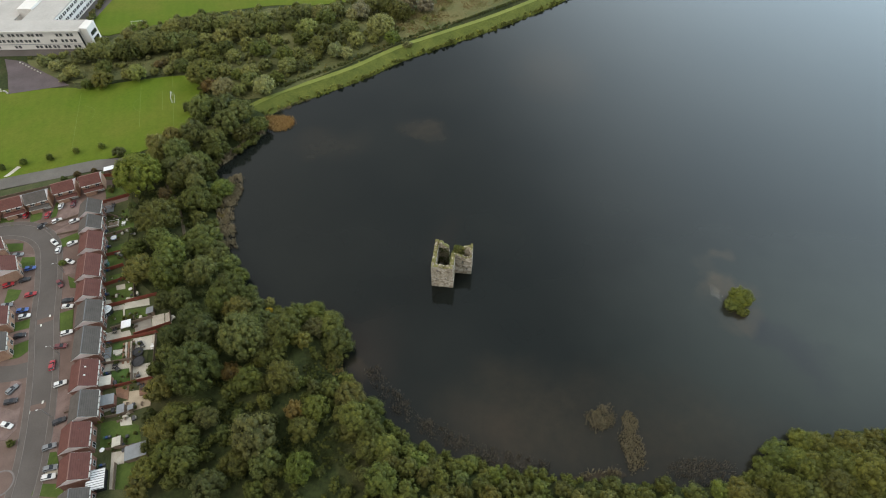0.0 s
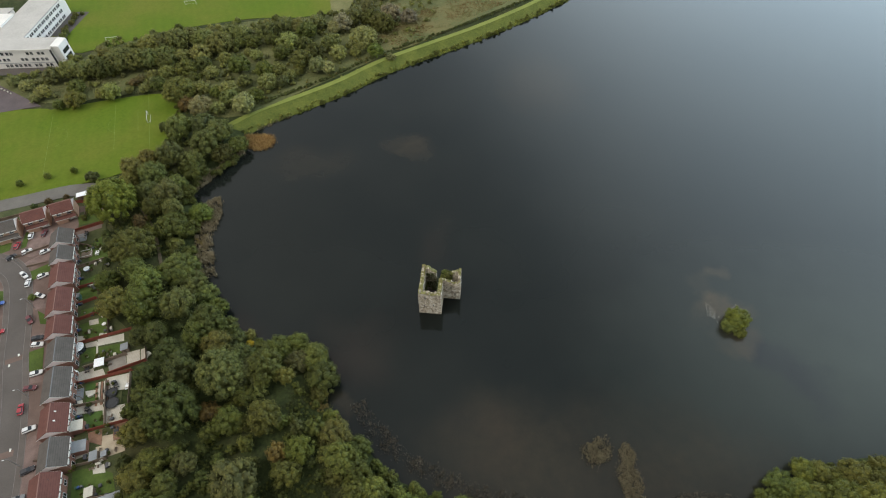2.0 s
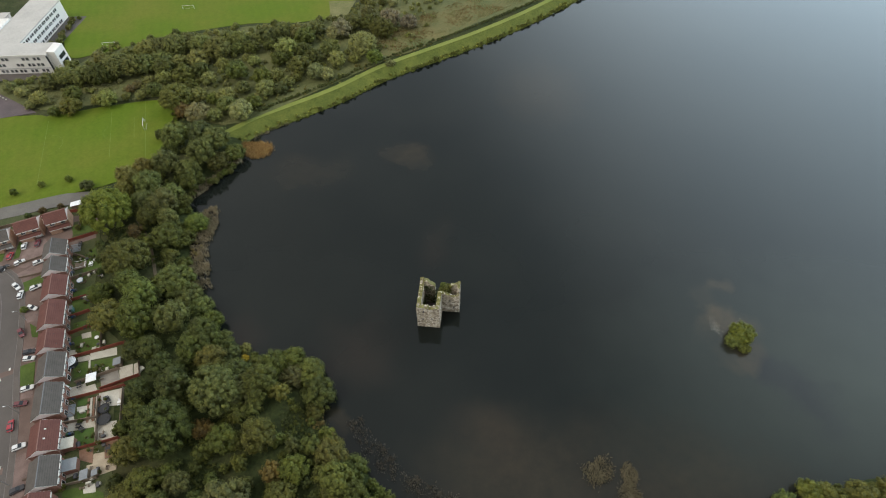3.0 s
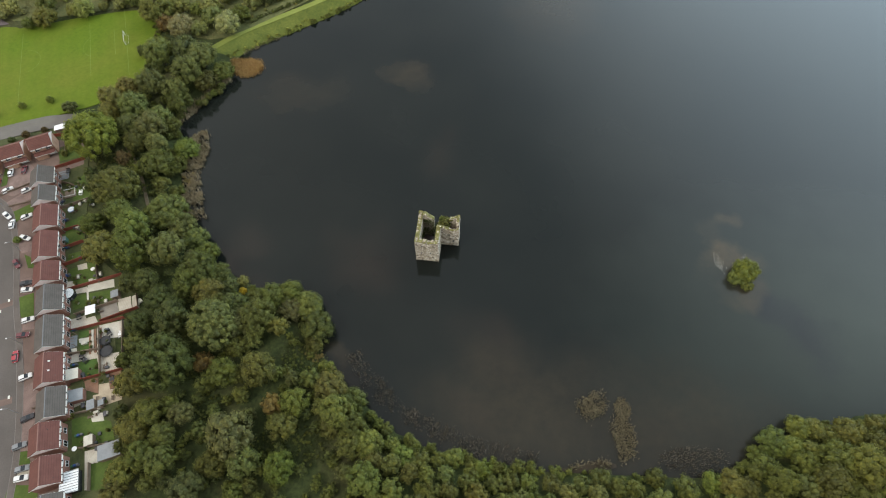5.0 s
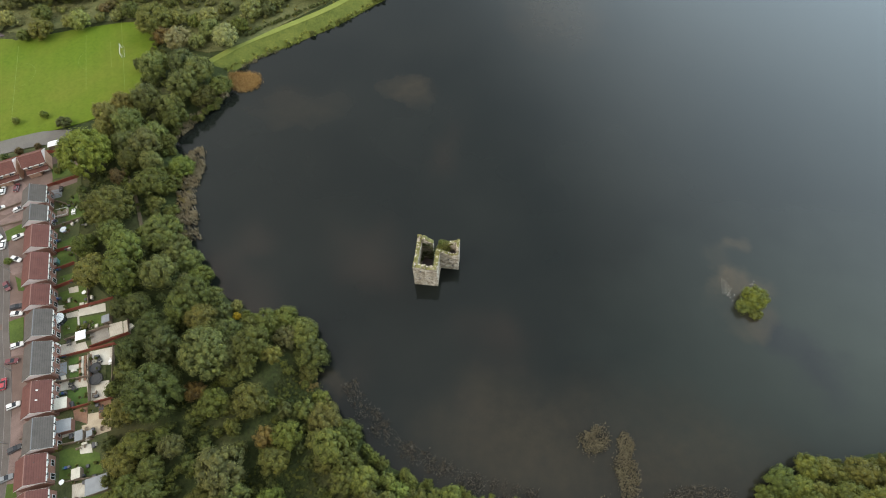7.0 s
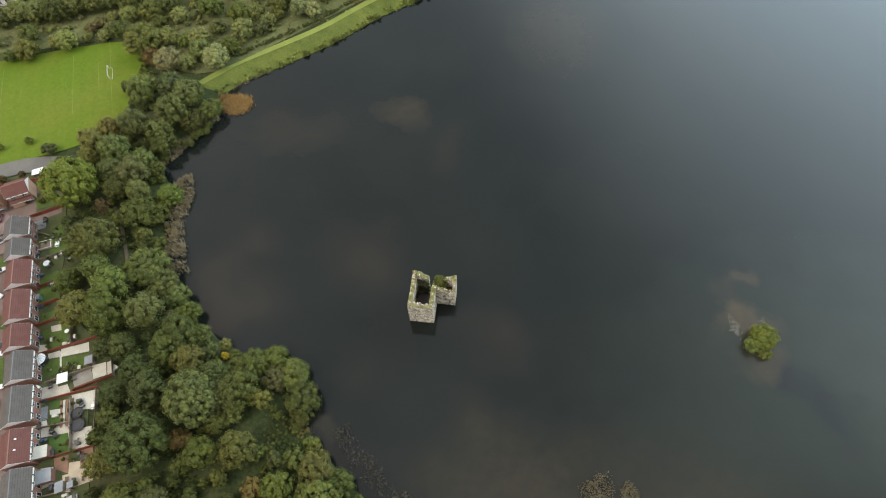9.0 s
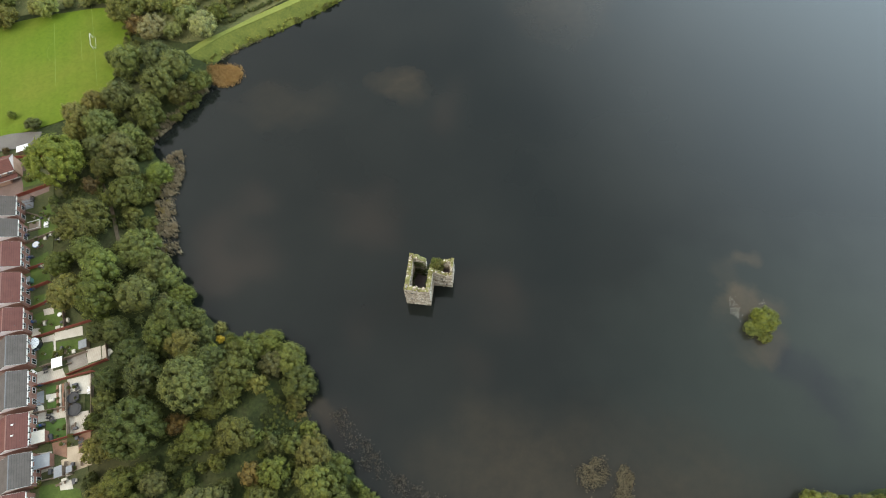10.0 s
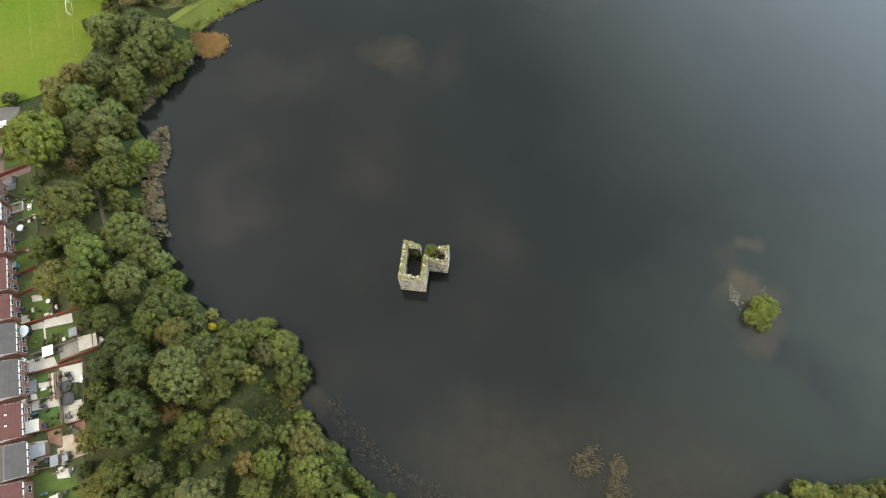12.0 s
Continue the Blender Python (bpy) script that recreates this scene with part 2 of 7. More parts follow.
WHITE_LINE = surface("white_line_paint", (0.55, 0.55, 0.5), (0.75, 0.75, 0.7), 0.5, 6.0)
PITCH_LINE = surface("worn_pitch_line", (0.10, 0.15, 0.02), (0.165, 0.215, 0.055), 0.6, 3.0)
SCHOOL_WALL = surface("white_cladding", (0.620, 0.592, 0.551), (0.760, 0.728, 0.684), 0.15, 2.0, 0.6)
SCHOOL_ROOF = surface("pale_roof_membrane", (0.361, 0.340, 0.312), (0.473, 0.448, 0.416), 0.08, 1.0, 0.7)
METAL_WHITE = plain("white_painted_metal", (0.8, 0.8, 0.8), 0.4)
FOIL = plain("zinc_grey", (0.35, 0.36, 0.37), 0.4, 0.6)


def glass_mat(name, tint):
    m, n, l, b = node_mat(name)
    f = noise_tex(n, l, 0.8, 2, 0.5, place_of(n))
    l.new(ramp(n, l, f, [(0.3, tuple(c * 0.6 for c in tint)), (0.7, tint)]), b.inputs["Base Color"])
    b.inputs["Roughness"].default_value, b.inputs["Specular IOR Level"].default_value = 0.06, 0.6
    return m


PANE = glass_mat("window_glass", (0.03, 0.034, 0.04))


def stone_mat(name):
    """Rubble masonry: pale blocks, dark joints, lichen."""
    m, n, l, b = node_mat(name)
    p = place_of(n, False)
    mp = n.new("ShaderNodeMapping")
    mp.inputs["Scale"].default_value = (1.0, 1.0, 1.6)
    l.new(p, mp.inputs[0])
    v = n.new("ShaderNodeTexVoronoi")
    v.inputs["Scale"].default_value = 1.75
    l.new(mp.outputs[0], v.inputs["Vector"])
    e = n.new("ShaderNodeTexVoronoi")
    e.feature = "DISTANCE_TO_EDGE"
    e.inputs["Scale"].default_value = 1.75
    l.new(mp.outputs[0], e.inputs["Vector"])
    s = n.new("ShaderNodeSeparateColor")
    l.new(v.outputs["Color"], s.inputs[0])
    block = ramp(n, l, s.outputs[0], [(0.0, (0.16, 0.135, 0.11)), (0.25, (0.42, 0.37, 0.31)), (0.6, (0.6, 0.55, 0.47)), (1.0, (0.8, 0.77, 0.71))])
    joint = ramp(n, l, e.outputs["Distance"], [(0.02, (0.35, 0.33, 0.3)), (0.09, (1, 1, 1))])
    c = mix(n, l, 1.0, block, joint, "MULTIPLY")
    stain = ramp(n, l, noise_tex(n, l, 0.5, 5, 0.65, p), [(0.35, (0.62, 0.58, 0.5)), (0.6, (1.05, 1.03, 1.0))])
    c = mix(n, l, 1.0, c, stain, "MULTIPLY")
    lich = ramp(n, l, noise_tex(n, l, 2.2, 5, 0.7, p), [(0.56, (0, 0, 0)), (0.68, (0.6, 0.6, 0.6))])
    c = mix(n, l, lich, c, (0.26, 0.27, 0.11))
    l.new(c, b.inputs["Base Color"])
    b.inputs["Roughness"].default_value, b.inputs["Specular IOR Level"].default_value = 0.95, 0.15
    bump(n, l, e.outputs["Distance"], 0.9, 0.12, b)
    return m


STONE = stone_mat("rubble_masonry")
MOSS = surface("mossy_wall_head", (0.09, 0.09, 0.026), (0.25, 0.23, 0.1), 0.9, 3.0, 0.95, relief=0.8, depth=0.15, world_space=False)


def ground_mat():
    """Woodland floor and rough grass, brown scrub in patches."""
    m, n, l, b = node_mat("ground_cover")
    p = place_of(n)
    a, f = noise_tex(n, l, 0.045, 5, 0.6, p), noise_tex(n, l, 0.7, 9, 0.8, p)
    green = ramp(n, l, f, [(0.36, (0.016, 0.023, 0.009)), (0.64, (0.05, 0.062, 0.02))])
    brown = ramp(n, l, f, [(0.3, (0.04, 0.04, 0.018)), (0.7, (0.1, 0.095, 0.042))])
    c = mix(n, l, ramp(n, l, a, [(0.5, (0, 0, 0)), (0.66, (0.8, 0.8, 0.8))]), green, brown)
    l.new(c, b.inputs["Base Color"])
    b.inputs["Roughness"].default_value, b.inputs["Specular IOR Level"].default_value = 0.95, 0.15
    bump(n, l, f, 0.8, 0.25, b)
    return m


def water_mat():
    """Still dark peaty water; brown weed beds show faintly through it."""
    m, n, l, b = node_mat("loch_water")
    p = place_of(n)
    warp = n.new("ShaderNodeVectorMath")
    warp.operation = "MULTIPLY_ADD"
    nt = n.new("ShaderNodeTexNoise")
    nt.inputs["Scale"].default_value, nt.inputs["Detail"].default_value = 0.06, 5
    l.new(p, nt.inputs["Vector"])
    l.new(nt.outputs["Color"], warp.inputs[0])
    warp.inputs[1].default_value = (26, 26, 0)
    l.new(p, warp.inputs[2])

    def beds(rows):
        """Soft-edged patches: x, y, half-width, half-length, strength."""
        total = None
        for x, y, rx, ry, k in rows:
            mp = n.new("ShaderNodeMapping")
            mp.vector_type = "TEXTURE"
            mp.inputs["Location"].default_value = (x + 13, y + 13, 0)
            mp.inputs["Scale"].default_value = (rx, ry, 1000)
            l.new(warp.outputs[0], mp.inputs[0])
            g = n.new("ShaderNodeTexGradient")
            g.gradient_type = "SPHERICAL"
            l.new(mp.outputs[0], g.inputs[0])
            r = ramp(n, l, g.outputs["Fac"], [(0.0, (0, 0, 0)), (0.6, (k * 0.5, k * 0.5, k * 0.5))])
            total = r if total is None else mix(n, l, 1.0, total, r, "ADD")
        return total

    total = beds(WEED_BEDS)
    grain = ramp(n, l, noise_tex(n, l, 0.25, 5, 0.7, p), [(0.3, (0.55, 0.55, 0.55)), (0.7, (1, 1, 1))])
    total = mix(n, l, 1.0, total, grain, "MULTIPLY")
    deep = ramp(n, l, noise_tex(n, l, 0.018, 3, 0.5, p), [(0.35, (0.0056, 0.0076, 0.0069)), (0.65, (0.0096, 0.0114, 0.0098))])
    # greenish silt in the shallows of the south-east
    mp = n.new("ShaderNodeMapping")
    mp.vector_type = "TEXTURE"
    mp.inputs["Location"].default_value, mp.inputs["Scale"].default_value = (165, 112, 0), (110, 66, 1000)
    l.new(warp.outputs[0], mp.inputs[0])
    g = n.new("ShaderNodeTexGradient")
    g.gradient_type = "SPHERICAL"
    l.new(mp.outputs[0], g.inputs[0])
    deep = mix(n, l, g.outputs["Fac"], deep, (0.029, 0.036, 0.030))
    deep = mix(n, l, beds(DARK_BEDS), deep, (0.010, 0.010, 0.016))
    l.new(mix(n, l, total, deep, (0.074, 0.054, 0.031)), b.inputs["Base Color"])
    b.inputs["Roughness"].default_value, b.inputs["IOR"].default_value = 0.07, 1.33
    rip = noise_tex(n, l, 1.6, 3, 0.6, p)
    bump(n, l, rip, 0.05, 0.05, b)
    return m

# ---------- builders ----------
def part(name, bm, material, parent=None, label="", smooth=False):
    """Links a bmesh as one mesh object under a thing or a part."""
    me = bpy.data.meshes.new(name)
    bm.to_mesh(me)
    bm.free()
    return part_of(name, me, material, parent, label, smooth)


def part_of(name, me, material, parent=None, label="", smooth=False):
    if material is not None and not me.materials:
        me.materials.append(material)
    if smooth:
        me.shade_smooth()
    ob = new(name, me)
    if parent is not None:
        ob.parent = parent
    if label:
        ob["label"] = label
    return ob


def thing(name, m, label, category, group="", kind=""):
    ob = new(name)
    ob.empty_display_size = 0.2
    ob.matrix_world = m
    return tagged(ob, label, category, group, kind)


def box(bm, x0, x1, y0, y1, z0, z1, bev=0.0):
    vs = [bm.verts.new((x, y, z)) for z in (z0, z1) for y in (y0, y1) for x in (x0, x1)]
    fs = [bm.faces.new([vs[i] for i in q]) for q in ((0, 2, 3, 1), (4, 5, 7, 6), (0, 1, 5, 4), (2, 6, 7, 3), (0, 4, 6, 2), (1, 3, 7, 5))]
    if bev:
        es = list({e for f in fs for e in f.edges})
        bmesh.ops.bevel(bm, geom=es, offset=bev, segments=1, affect="EDGES")
    return bm


def boxed(*a, **k):
    return box(bmesh.new(), *a, **k)


def prism(bm, outline, y0, y1):
    """Extrudes an (x, z) outline along y."""
    a = [bm.verts.new((x, y0, z)) for x, z in outline]
    b = [bm.verts.new((x, y1, z)) for x, z in outline]
    bm.faces.new(a[::-1])
    bm.faces.new(b)
    for i in range(len(a)):
        j = (i + 1) % len(a)
        bm.faces.new((a[i], a[j], b[j], b[i]))
    bmesh.ops.recalc_face_normals(bm, faces=bm.faces)
    return bm


def slab(bm, outline, z0, z1):
    """Extrudes an (x, y) outline upward."""
    a = [bm.verts.new((x, y, z0)) for x, y in outline]
    b = [bm.verts.new((x, y, z1)) for x, y in outline]
    bm.faces.new(a[::-1])
    bm.faces.new(b)
    for i in range(len(a)):
        j = (i + 1) % len(a)
        bm.faces.new((a[i], a[j], b[j], b[i]))
    bmesh.ops.recalc_face_normals(bm, faces=bm.faces)
    return bm


def tube(bm, p, q, r0, r1=None, seg=8):
    p, q = Vector(p), Vector(q)
    d = q - p
    m = Matrix.Translation((p + q) / 2) @ d.to_track_quat("Z", "Y").to_matrix().to_4x4()
    bmesh.ops.create_cone(bm, cap_ends=True, segments=seg, radius1=r0, radius2=r0 if r1 is None else r1, depth=d.length, matrix=m)
    return bm


def curve_through(points, step=3.0, closed=False):
    """A smooth line (Catmull-Rom) through control points."""
    pts = [Vector((*p, 0)) if len(p) == 2 else Vector(p) for p in points]
    n, out = len(pts), []
    for i in range(n if closed else n - 1):
        a, b, c, d = (pts[(i + k) % n] if closed else pts[min(max(i + k, 0), n - 1)] for k in (-1, 0, 1, 2))
        m = max(2, int((c - b).length / step))
        for k in range(m):
            t = k / m
            out.append(0.5 * (2 * b + (c - a) * t + (2 * a - 5 * b + 4 * c - d) * t * t + (3 * b - a - 3 * c + d) * t**3))
    if not closed:
        out.append(pts[-1])
    return [(p.x, p.y) for p in out]


def strip(line, left, right, z0, z1, z2=None):
    """A slab along a line, from left metres on its left to right metres on its right; z2: its top on the right."""
    bm, rows = bmesh.new(), []
    for i, p in enumerate(line):
        a, b = Vector(line[max(i - 1, 0)]), Vector(line[min(i + 1, len(line) - 1)])
        d = (b - a).normalized()
        nrm = Vector((-d.y, d.x))
        p = Vector(p)
        l, r = p + nrm * left, p - nrm * right
        rows.append([bm.verts.new((*q, z)) for q, z in ((l, z0), (l, z1), (r, z1 if z2 is None else z2), (r, z0))])
    for a, b in zip(rows, rows[1:]):
        for i in range(3):
            bm.faces.new((a[i], a[i + 1], b[i + 1], b[i]))
    bm.faces.new(rows[0][::-1])
    bm.faces.new(rows[-1])
    bmesh.ops.recalc_face_normals(bm, faces=bm.faces)
    return bm


def inside(x, y, poly):
    """Which of the places lie inside an outline."""
    x, y = np.asarray(x, float), np.asarray(y, float)
    hit = np.zeros(np.broadcast(x, y).shape, bool)
    for (ax, ay), (bx, by) in zip(poly, poly[1:] + poly[:1]):
        hit ^= ((ay > y) != (by > y)) & (x < (bx - ax) * (y - ay) / (by - ay + 1e-12) + ax)
    return hit


def far_from(x, y, poly):
    """Distance from an outline."""
    x, y = np.asarray(x, float), np.asarray(y, float)
    best = np.full(np.broadcast(x, y).shape, 1e9)
    for (ax, ay), (bx, by) in zip(poly, poly[1:] + poly[:1]):
        dx, dy = bx - ax, by - ay
        t = np.clip(((x - ax) * dx + (y - ay) * dy) / (dx * dx + dy * dy + 1e-12), 0, 1)
        best = np.minimum(best, np.hypot(x - ax - t * dx, y - ay - t * dy))
    return best


# ---------- the loch and its banks ----------
G = 4.2  # height of the land above the water
DAM = [(-99.0, 237.5), (-86.5, 248.9), (-72.0, 258.1), (-48.5, 273.8), (-23.6, 294.8), (3.3, 311.8), (28.8, 327.5), (55.7, 346.5), (82.5, 368.1), (157.2, 432.3), (262.0, 513.5)]
SHORE = [(-93.0, 239.7), (-92.0, 229.2), (-97.0, 218.8), (-105.0, 210.2), (-112.0, 198.6), (-106.1, 190.0), (-103.5, 170.3), (-98.2, 152.0), (-86.5, 134.9), (-76.0, 125.1), (-65.5, 118.6),
         (-47.2, 111.4), (-39.3, 103.5), (-38.0, 93.0), (-31.4, 83.8), (-21.0, 73.4), (-7.9, 63.5), (10.5, 58.3), (31.4, 54.4), (59.0, 52.4), (83.8, 51.7), (93.0, 55.7), (103.5, 62.2), (120.5, 65.5), (144.1, 69.4), (209.6, 65.5)]
LAKE = curve_through(DAM[1:] + [(432.3, 563.3), (615.7, 432.3), (563.3, 196.5), (366.8, 78.6)] + SHORE[::-1], 4.0, True)
WEED_BEDS = [(-34.8, 90.6, 5, 6, 0.4), (-14, 228, 12, 9, 0.36), (-7, 224, 9, 12, 0.32), (-62, 217, 26, 14, 0.26), (61, 280, 28, 36, 0.4), (19, 72, 36, 24, 0.26), (52, 68, 64, 32, 0.3), (82, 62, 44, 20, 0.2), (110.5, 143.5, 5.5, 5.5, 0.7), (105.5, 136, 6, 11, 0.25), (108.5, 125.5, 12, 8.5, 0.9), (112, 110.5, 13, 8, 0.7), (109, 121, 14, 12, 0.3)]
DARK_BEDS = [(116, 106, 11, 10, 0.5), (122, 100, 13, 13, 0.55), (127, 92, 11, 12, 0.45)]


def spread(a, b, step):
    return np.arange(a, b, step)


xs = np.concatenate([[-4000, -2000, -1000, -600, -400], spread(-390, -160, 7), spread(-160, 200, 3), spread(200, 680, 14), [800, 1000, 2000, 4000]])
ys = np.concatenate([[-4000, -2000, -1000, -400, -200], spread(-130, 26, 10), spread(26, 400, 3), spread(400, 660, 14), [760, 1000, 2000, 4000]])
gx, gy = np.meshgrid(xs, ys)
dist = far_from(gx, gy, LAKE)
wet = inside(gx, gy, LAKE)
rise = np.clip(dist / 14, 0, 1)
rise = rise * rise * (3 - 2 * rise)
lump = np.array([noise.noise((float(a) * 0.09, float(b) * 0.09, 3.1)) for a, b in zip(gx.ravel(), gy.ravel())]).reshape(gx.shape)
gz = np.where(wet, -0.25 - 2.5 * rise, G * rise - 0.1 + 0.12 * lump * np.clip(dist / 5, 0, 1))
nx, ny = len(xs), len(ys)
quads = [(j * nx + i, j * nx + i + 1, (j + 1) * nx + i + 1, (j + 1) * nx + i) for j in range(ny - 1) for i in range(nx - 1)]
gm = bpy.data.meshes.new("ground")
gm.from_pydata(np.stack([gx, gy, gz], -1).reshape(-1, 3).tolist(), [], quads)
tagged(part_of("ground", gm, ground_mat(), None, smooth=True), "rough grassy and wooded ground sloping down to the loch", "ground", kind="structure")


LAKE_A = np.array(LAKE)
LAKE_B = np.roll(LAKE_A, -1, axis=0)
LAKE_D = LAKE_B - LAKE_A


def land_height(x, y):
    """The ground's height at a place; 0 on the water."""
    off = np.array([x, y]) - LAKE_A
    t = np.clip((off * LAKE_D).sum(1) / ((LAKE_D**2).sum(1) + 1e-12), 0, 1)
    d = float(np.hypot(*(off - t[:, None] * LAKE_D).T).min())
    cross = (LAKE_A[:, 1] > y) != (LAKE_B[:, 1] > y)
    at = LAKE_D[:, 0] * (y - LAKE_A[:, 1]) / np.where(LAKE_D[:, 1] == 0, 1e-12, LAKE_D[:, 1]) + LAKE_A[:, 0]
    if np.count_nonzero(cross & (x < at)) % 2:
        return 0.0
    r = min(d / 14, 1)
    return G * r * r * (3 - 2 * r) - 0.1


wb = bmesh.new()
wv = [wb.verts.new((x, y, 0)) for x, y in ((-145, 26), (690, 26), (690, 640), (-145, 640))]
wb.faces.new(wv)
tagged(part("water", wb, water_mat()), "still dark loch water reflecting an overcast sky", "water", kind="structure")

# the embankment: a rough waterside slope and a mown crest with a trodden line
dam_line = curve_through(DAM, 4.0)
tagged(part("bank_slope", strip(dam_line, 7.0, 0.4, -0.8, G - 0.1, -0.05), BANK_ROUGH), "rough green grass on the waterside slope of the embankment", "grass bank", kind="structure")
tagged(part("bank_crest", strip(dam_line, 10.2, -6.9, 0.0, G + 0.05), BANK_GRASS), "pale mown grass path along the embankment", "grass path", kind="structure")

# ---------- playing fields, paths and roads ----------
FIELD = [(-134, 258), (-145, 273), (-172, 270), (-204, 261.5), (-211, 263), (-268, 251), (-296, 165), (-207, 187.8), (-187, 195), (-161, 203), (-143, 212.5), (-132, 236)]
tagged(part("playing_field", slab(bmesh.new(), curve_through(FIELD, 5, True), G - 0.5, G + 0.12), GRASS), "bright green mown playing field with worn pitch lines", "playing field", kind="structure")
FIELD_FAR = [(-216, 320), (-206, 322), (-196.5, 325.0), (-178, 336), (-157.2, 345.8), (-115.3, 356.3), (-83.8, 356.3), (-52.4, 372.0), (-78.6, 432.3), (-248.9, 432.3), (-248.9, 373.4), (-230, 343.2)]
tagged(part("far_playing_field", slab(bmesh.new(), curve_through(FIELD_FAR, 6, True), G - 0.5, G + 0.1), GRASS), "mown sports field behind the trees", "playing field", kind="structure")
HEATH_EDGE = [(-108, 250), (-134, 262), (-144, 277), (-173, 273), (-210, 268), (-248, 292), (-217, 301), (-207, 314), (-196, 332), (-157, 342), (-115, 353), (-86, 354), (-52, 367), (-30, 400), (60, 430), (95, 398), (40, 356), (-8, 322), (-36, 300), (-66, 276), (-92, 256)]
tagged(part("heath", slab(bmesh.new(), curve_through(HEATH_EDGE, 6, True), G - 0.5, G + 0.06), HEATH), "rough olive-brown heath between scrub bushes", "heath", kind="structure")
tagged(part("school_yard", slab(bmesh.new(), [(-262.0, 293.4), (-250.2, 290.8), (-210.9, 265.3), (-241.0, 257.4), (-252.8, 279.0)], G - 0.4, G + 0.2), TARMAC), "dark tarmac play area beside the playing field", "tarmac", kind="structure")
tagged(part("school_drive", slab(bmesh.new(), [(-301.3, 296.1), (-217.5, 297.4), (-209.6, 311.8), (-214.8, 318.3), (-301.3, 318.3)], G - 0.4, G + 0.14), ASPHALT), "grey tarmac apron round the school", "tarmac", kind="structure")
lane = curve_through([(-155.9, 198.5), (-167.7, 197.8), (-186.0, 191.9), (-208.3, 184.7), (-242.4, 171.6)], 4)
tagged(part("lane", strip(lane, 4.4, 3.6, G - 0.4, G + 0.16), LANE), "grey tarmac lane between the gardens and the playing field", "path", kind="structure")

# estate: paved ground, carriageway, kerbs
ESTATE = [(-146.7, 186.0), (-159.8, 192.6), (-209.6, 175.5), (-248.9, 157.2), (-196.5, 26.2), (-110.0, 26.2), (-86, 31.4), (-102.0, 73.6), (-106.9, 86.2), (-111.8, 102.6), (-106.3, 111.3), (-115.9, 120.0), (-132.5, 133.3), (-135.6, 143.3), (-138.8, 157.4), (-145.4, 176.6)]
tagged(part("estate_ground", slab(bmesh.new(), ESTATE, G - 0.5, G + 0.05), PAVING), "worn grey paved ground of a housing estate", "ground", kind="structure")
road_line = curve_through([(-125.8, 31.4), (-129.0, 49.8), (-132.3, 62.9), (-138.2, 79.9), (-144.1, 94.3), (-150.7, 108.7), (-156.5, 123.8), (-163.1, 138.9), (-169.0, 148.7), (-178.2, 154.6), (-191.3, 155.2), (-216.2, 148.0)], 3)
tagged(part("road", strip(road_line, 3.0, 3.0, G - 0.3, G + 0.1), ASPHALT), "grey tarmac residential road", "road", kind="structure")
side_line = curve_through([(-142.8, 91.7), (-152.0, 88.4), (-162.4, 87.1), (-183.4, 81.2)], 3)
tagged(part("side_road", strip(side_line, 3.2, 3.2, G - 0.3, G + 0.104), ASPHALT), "grey tarmac side road", "road", kind="structure")
for nm, a, b in (("kerb", 3.15, -3.0), ("kerb", -3.0, 3.15)):
    tagged(part(nm, strip(road_line, a, b, G - 0.2, G + 0.17), KERB), "pale concrete kerb along the road", "kerb", kind="structure")
GARDENS = [(-150, 186), (-157, 183), (-152, 168), (-140, 132), (-126, 96), (-108, 46), (-103, 28), (-84, 31.4), (-100.1, 73.6), (-104.9, 86.2), (-109.8, 102.6), (-104.3, 112.3), (-113.9, 121.0), (-130.5, 134.3), (-133.6, 144.3), (-136.8, 158.4), (-143.4, 177.6)]
tagged(part("garden_ground", slab(bmesh.new(), GARDENS, G - 0.4, G + 0.075), GARDEN), "worn earth and rough grass of back gardens", "ground", kind="structure")
tagged(part("lane_verge", slab(bmesh.new(), [(-150, 190), (-163, 193.6), (-186, 187.4), (-206, 180), (-206, 172), (-194, 175), (-182, 180), (-166, 187), (-154, 187)], G - 0.4, G + 0.08), GARDEN), "rough verge behind the garden fences", "verge", kind="structure")
tagged(part("field_path", slab(bmesh.new(), [(-208.5, 189.5), (-206.2, 190.2), (-203.6, 196.6), (-205.6, 197.2)], G - 0.3, G + 0.15), CONCRETE), "short pale path from the lane to the field", "path", kind="structure")
FOOTWAY = surface("footway_asphalt", (0.088, 0.074, 0.065), (0.13, 0.111, 0.099), 0.3, 4.0, 0.92)
for a, b in ((5.0, -3.16), (-3.16, 5.0)):
    tagged(part("footway", strip(road_line, a, b, G - 0.2, G + 0.15), FOOTWAY), "worn grey tarmac footway beside the road", "pavement", kind="structure")
for a, b in ((5.12, -5.0), (-5.0, 5.12)):
    tagged(part("edging", strip(road_line, a, b, G - 0.2, G + 0.165), KERB), "narrow concrete edging of the footway", "kerb", kind="structure")
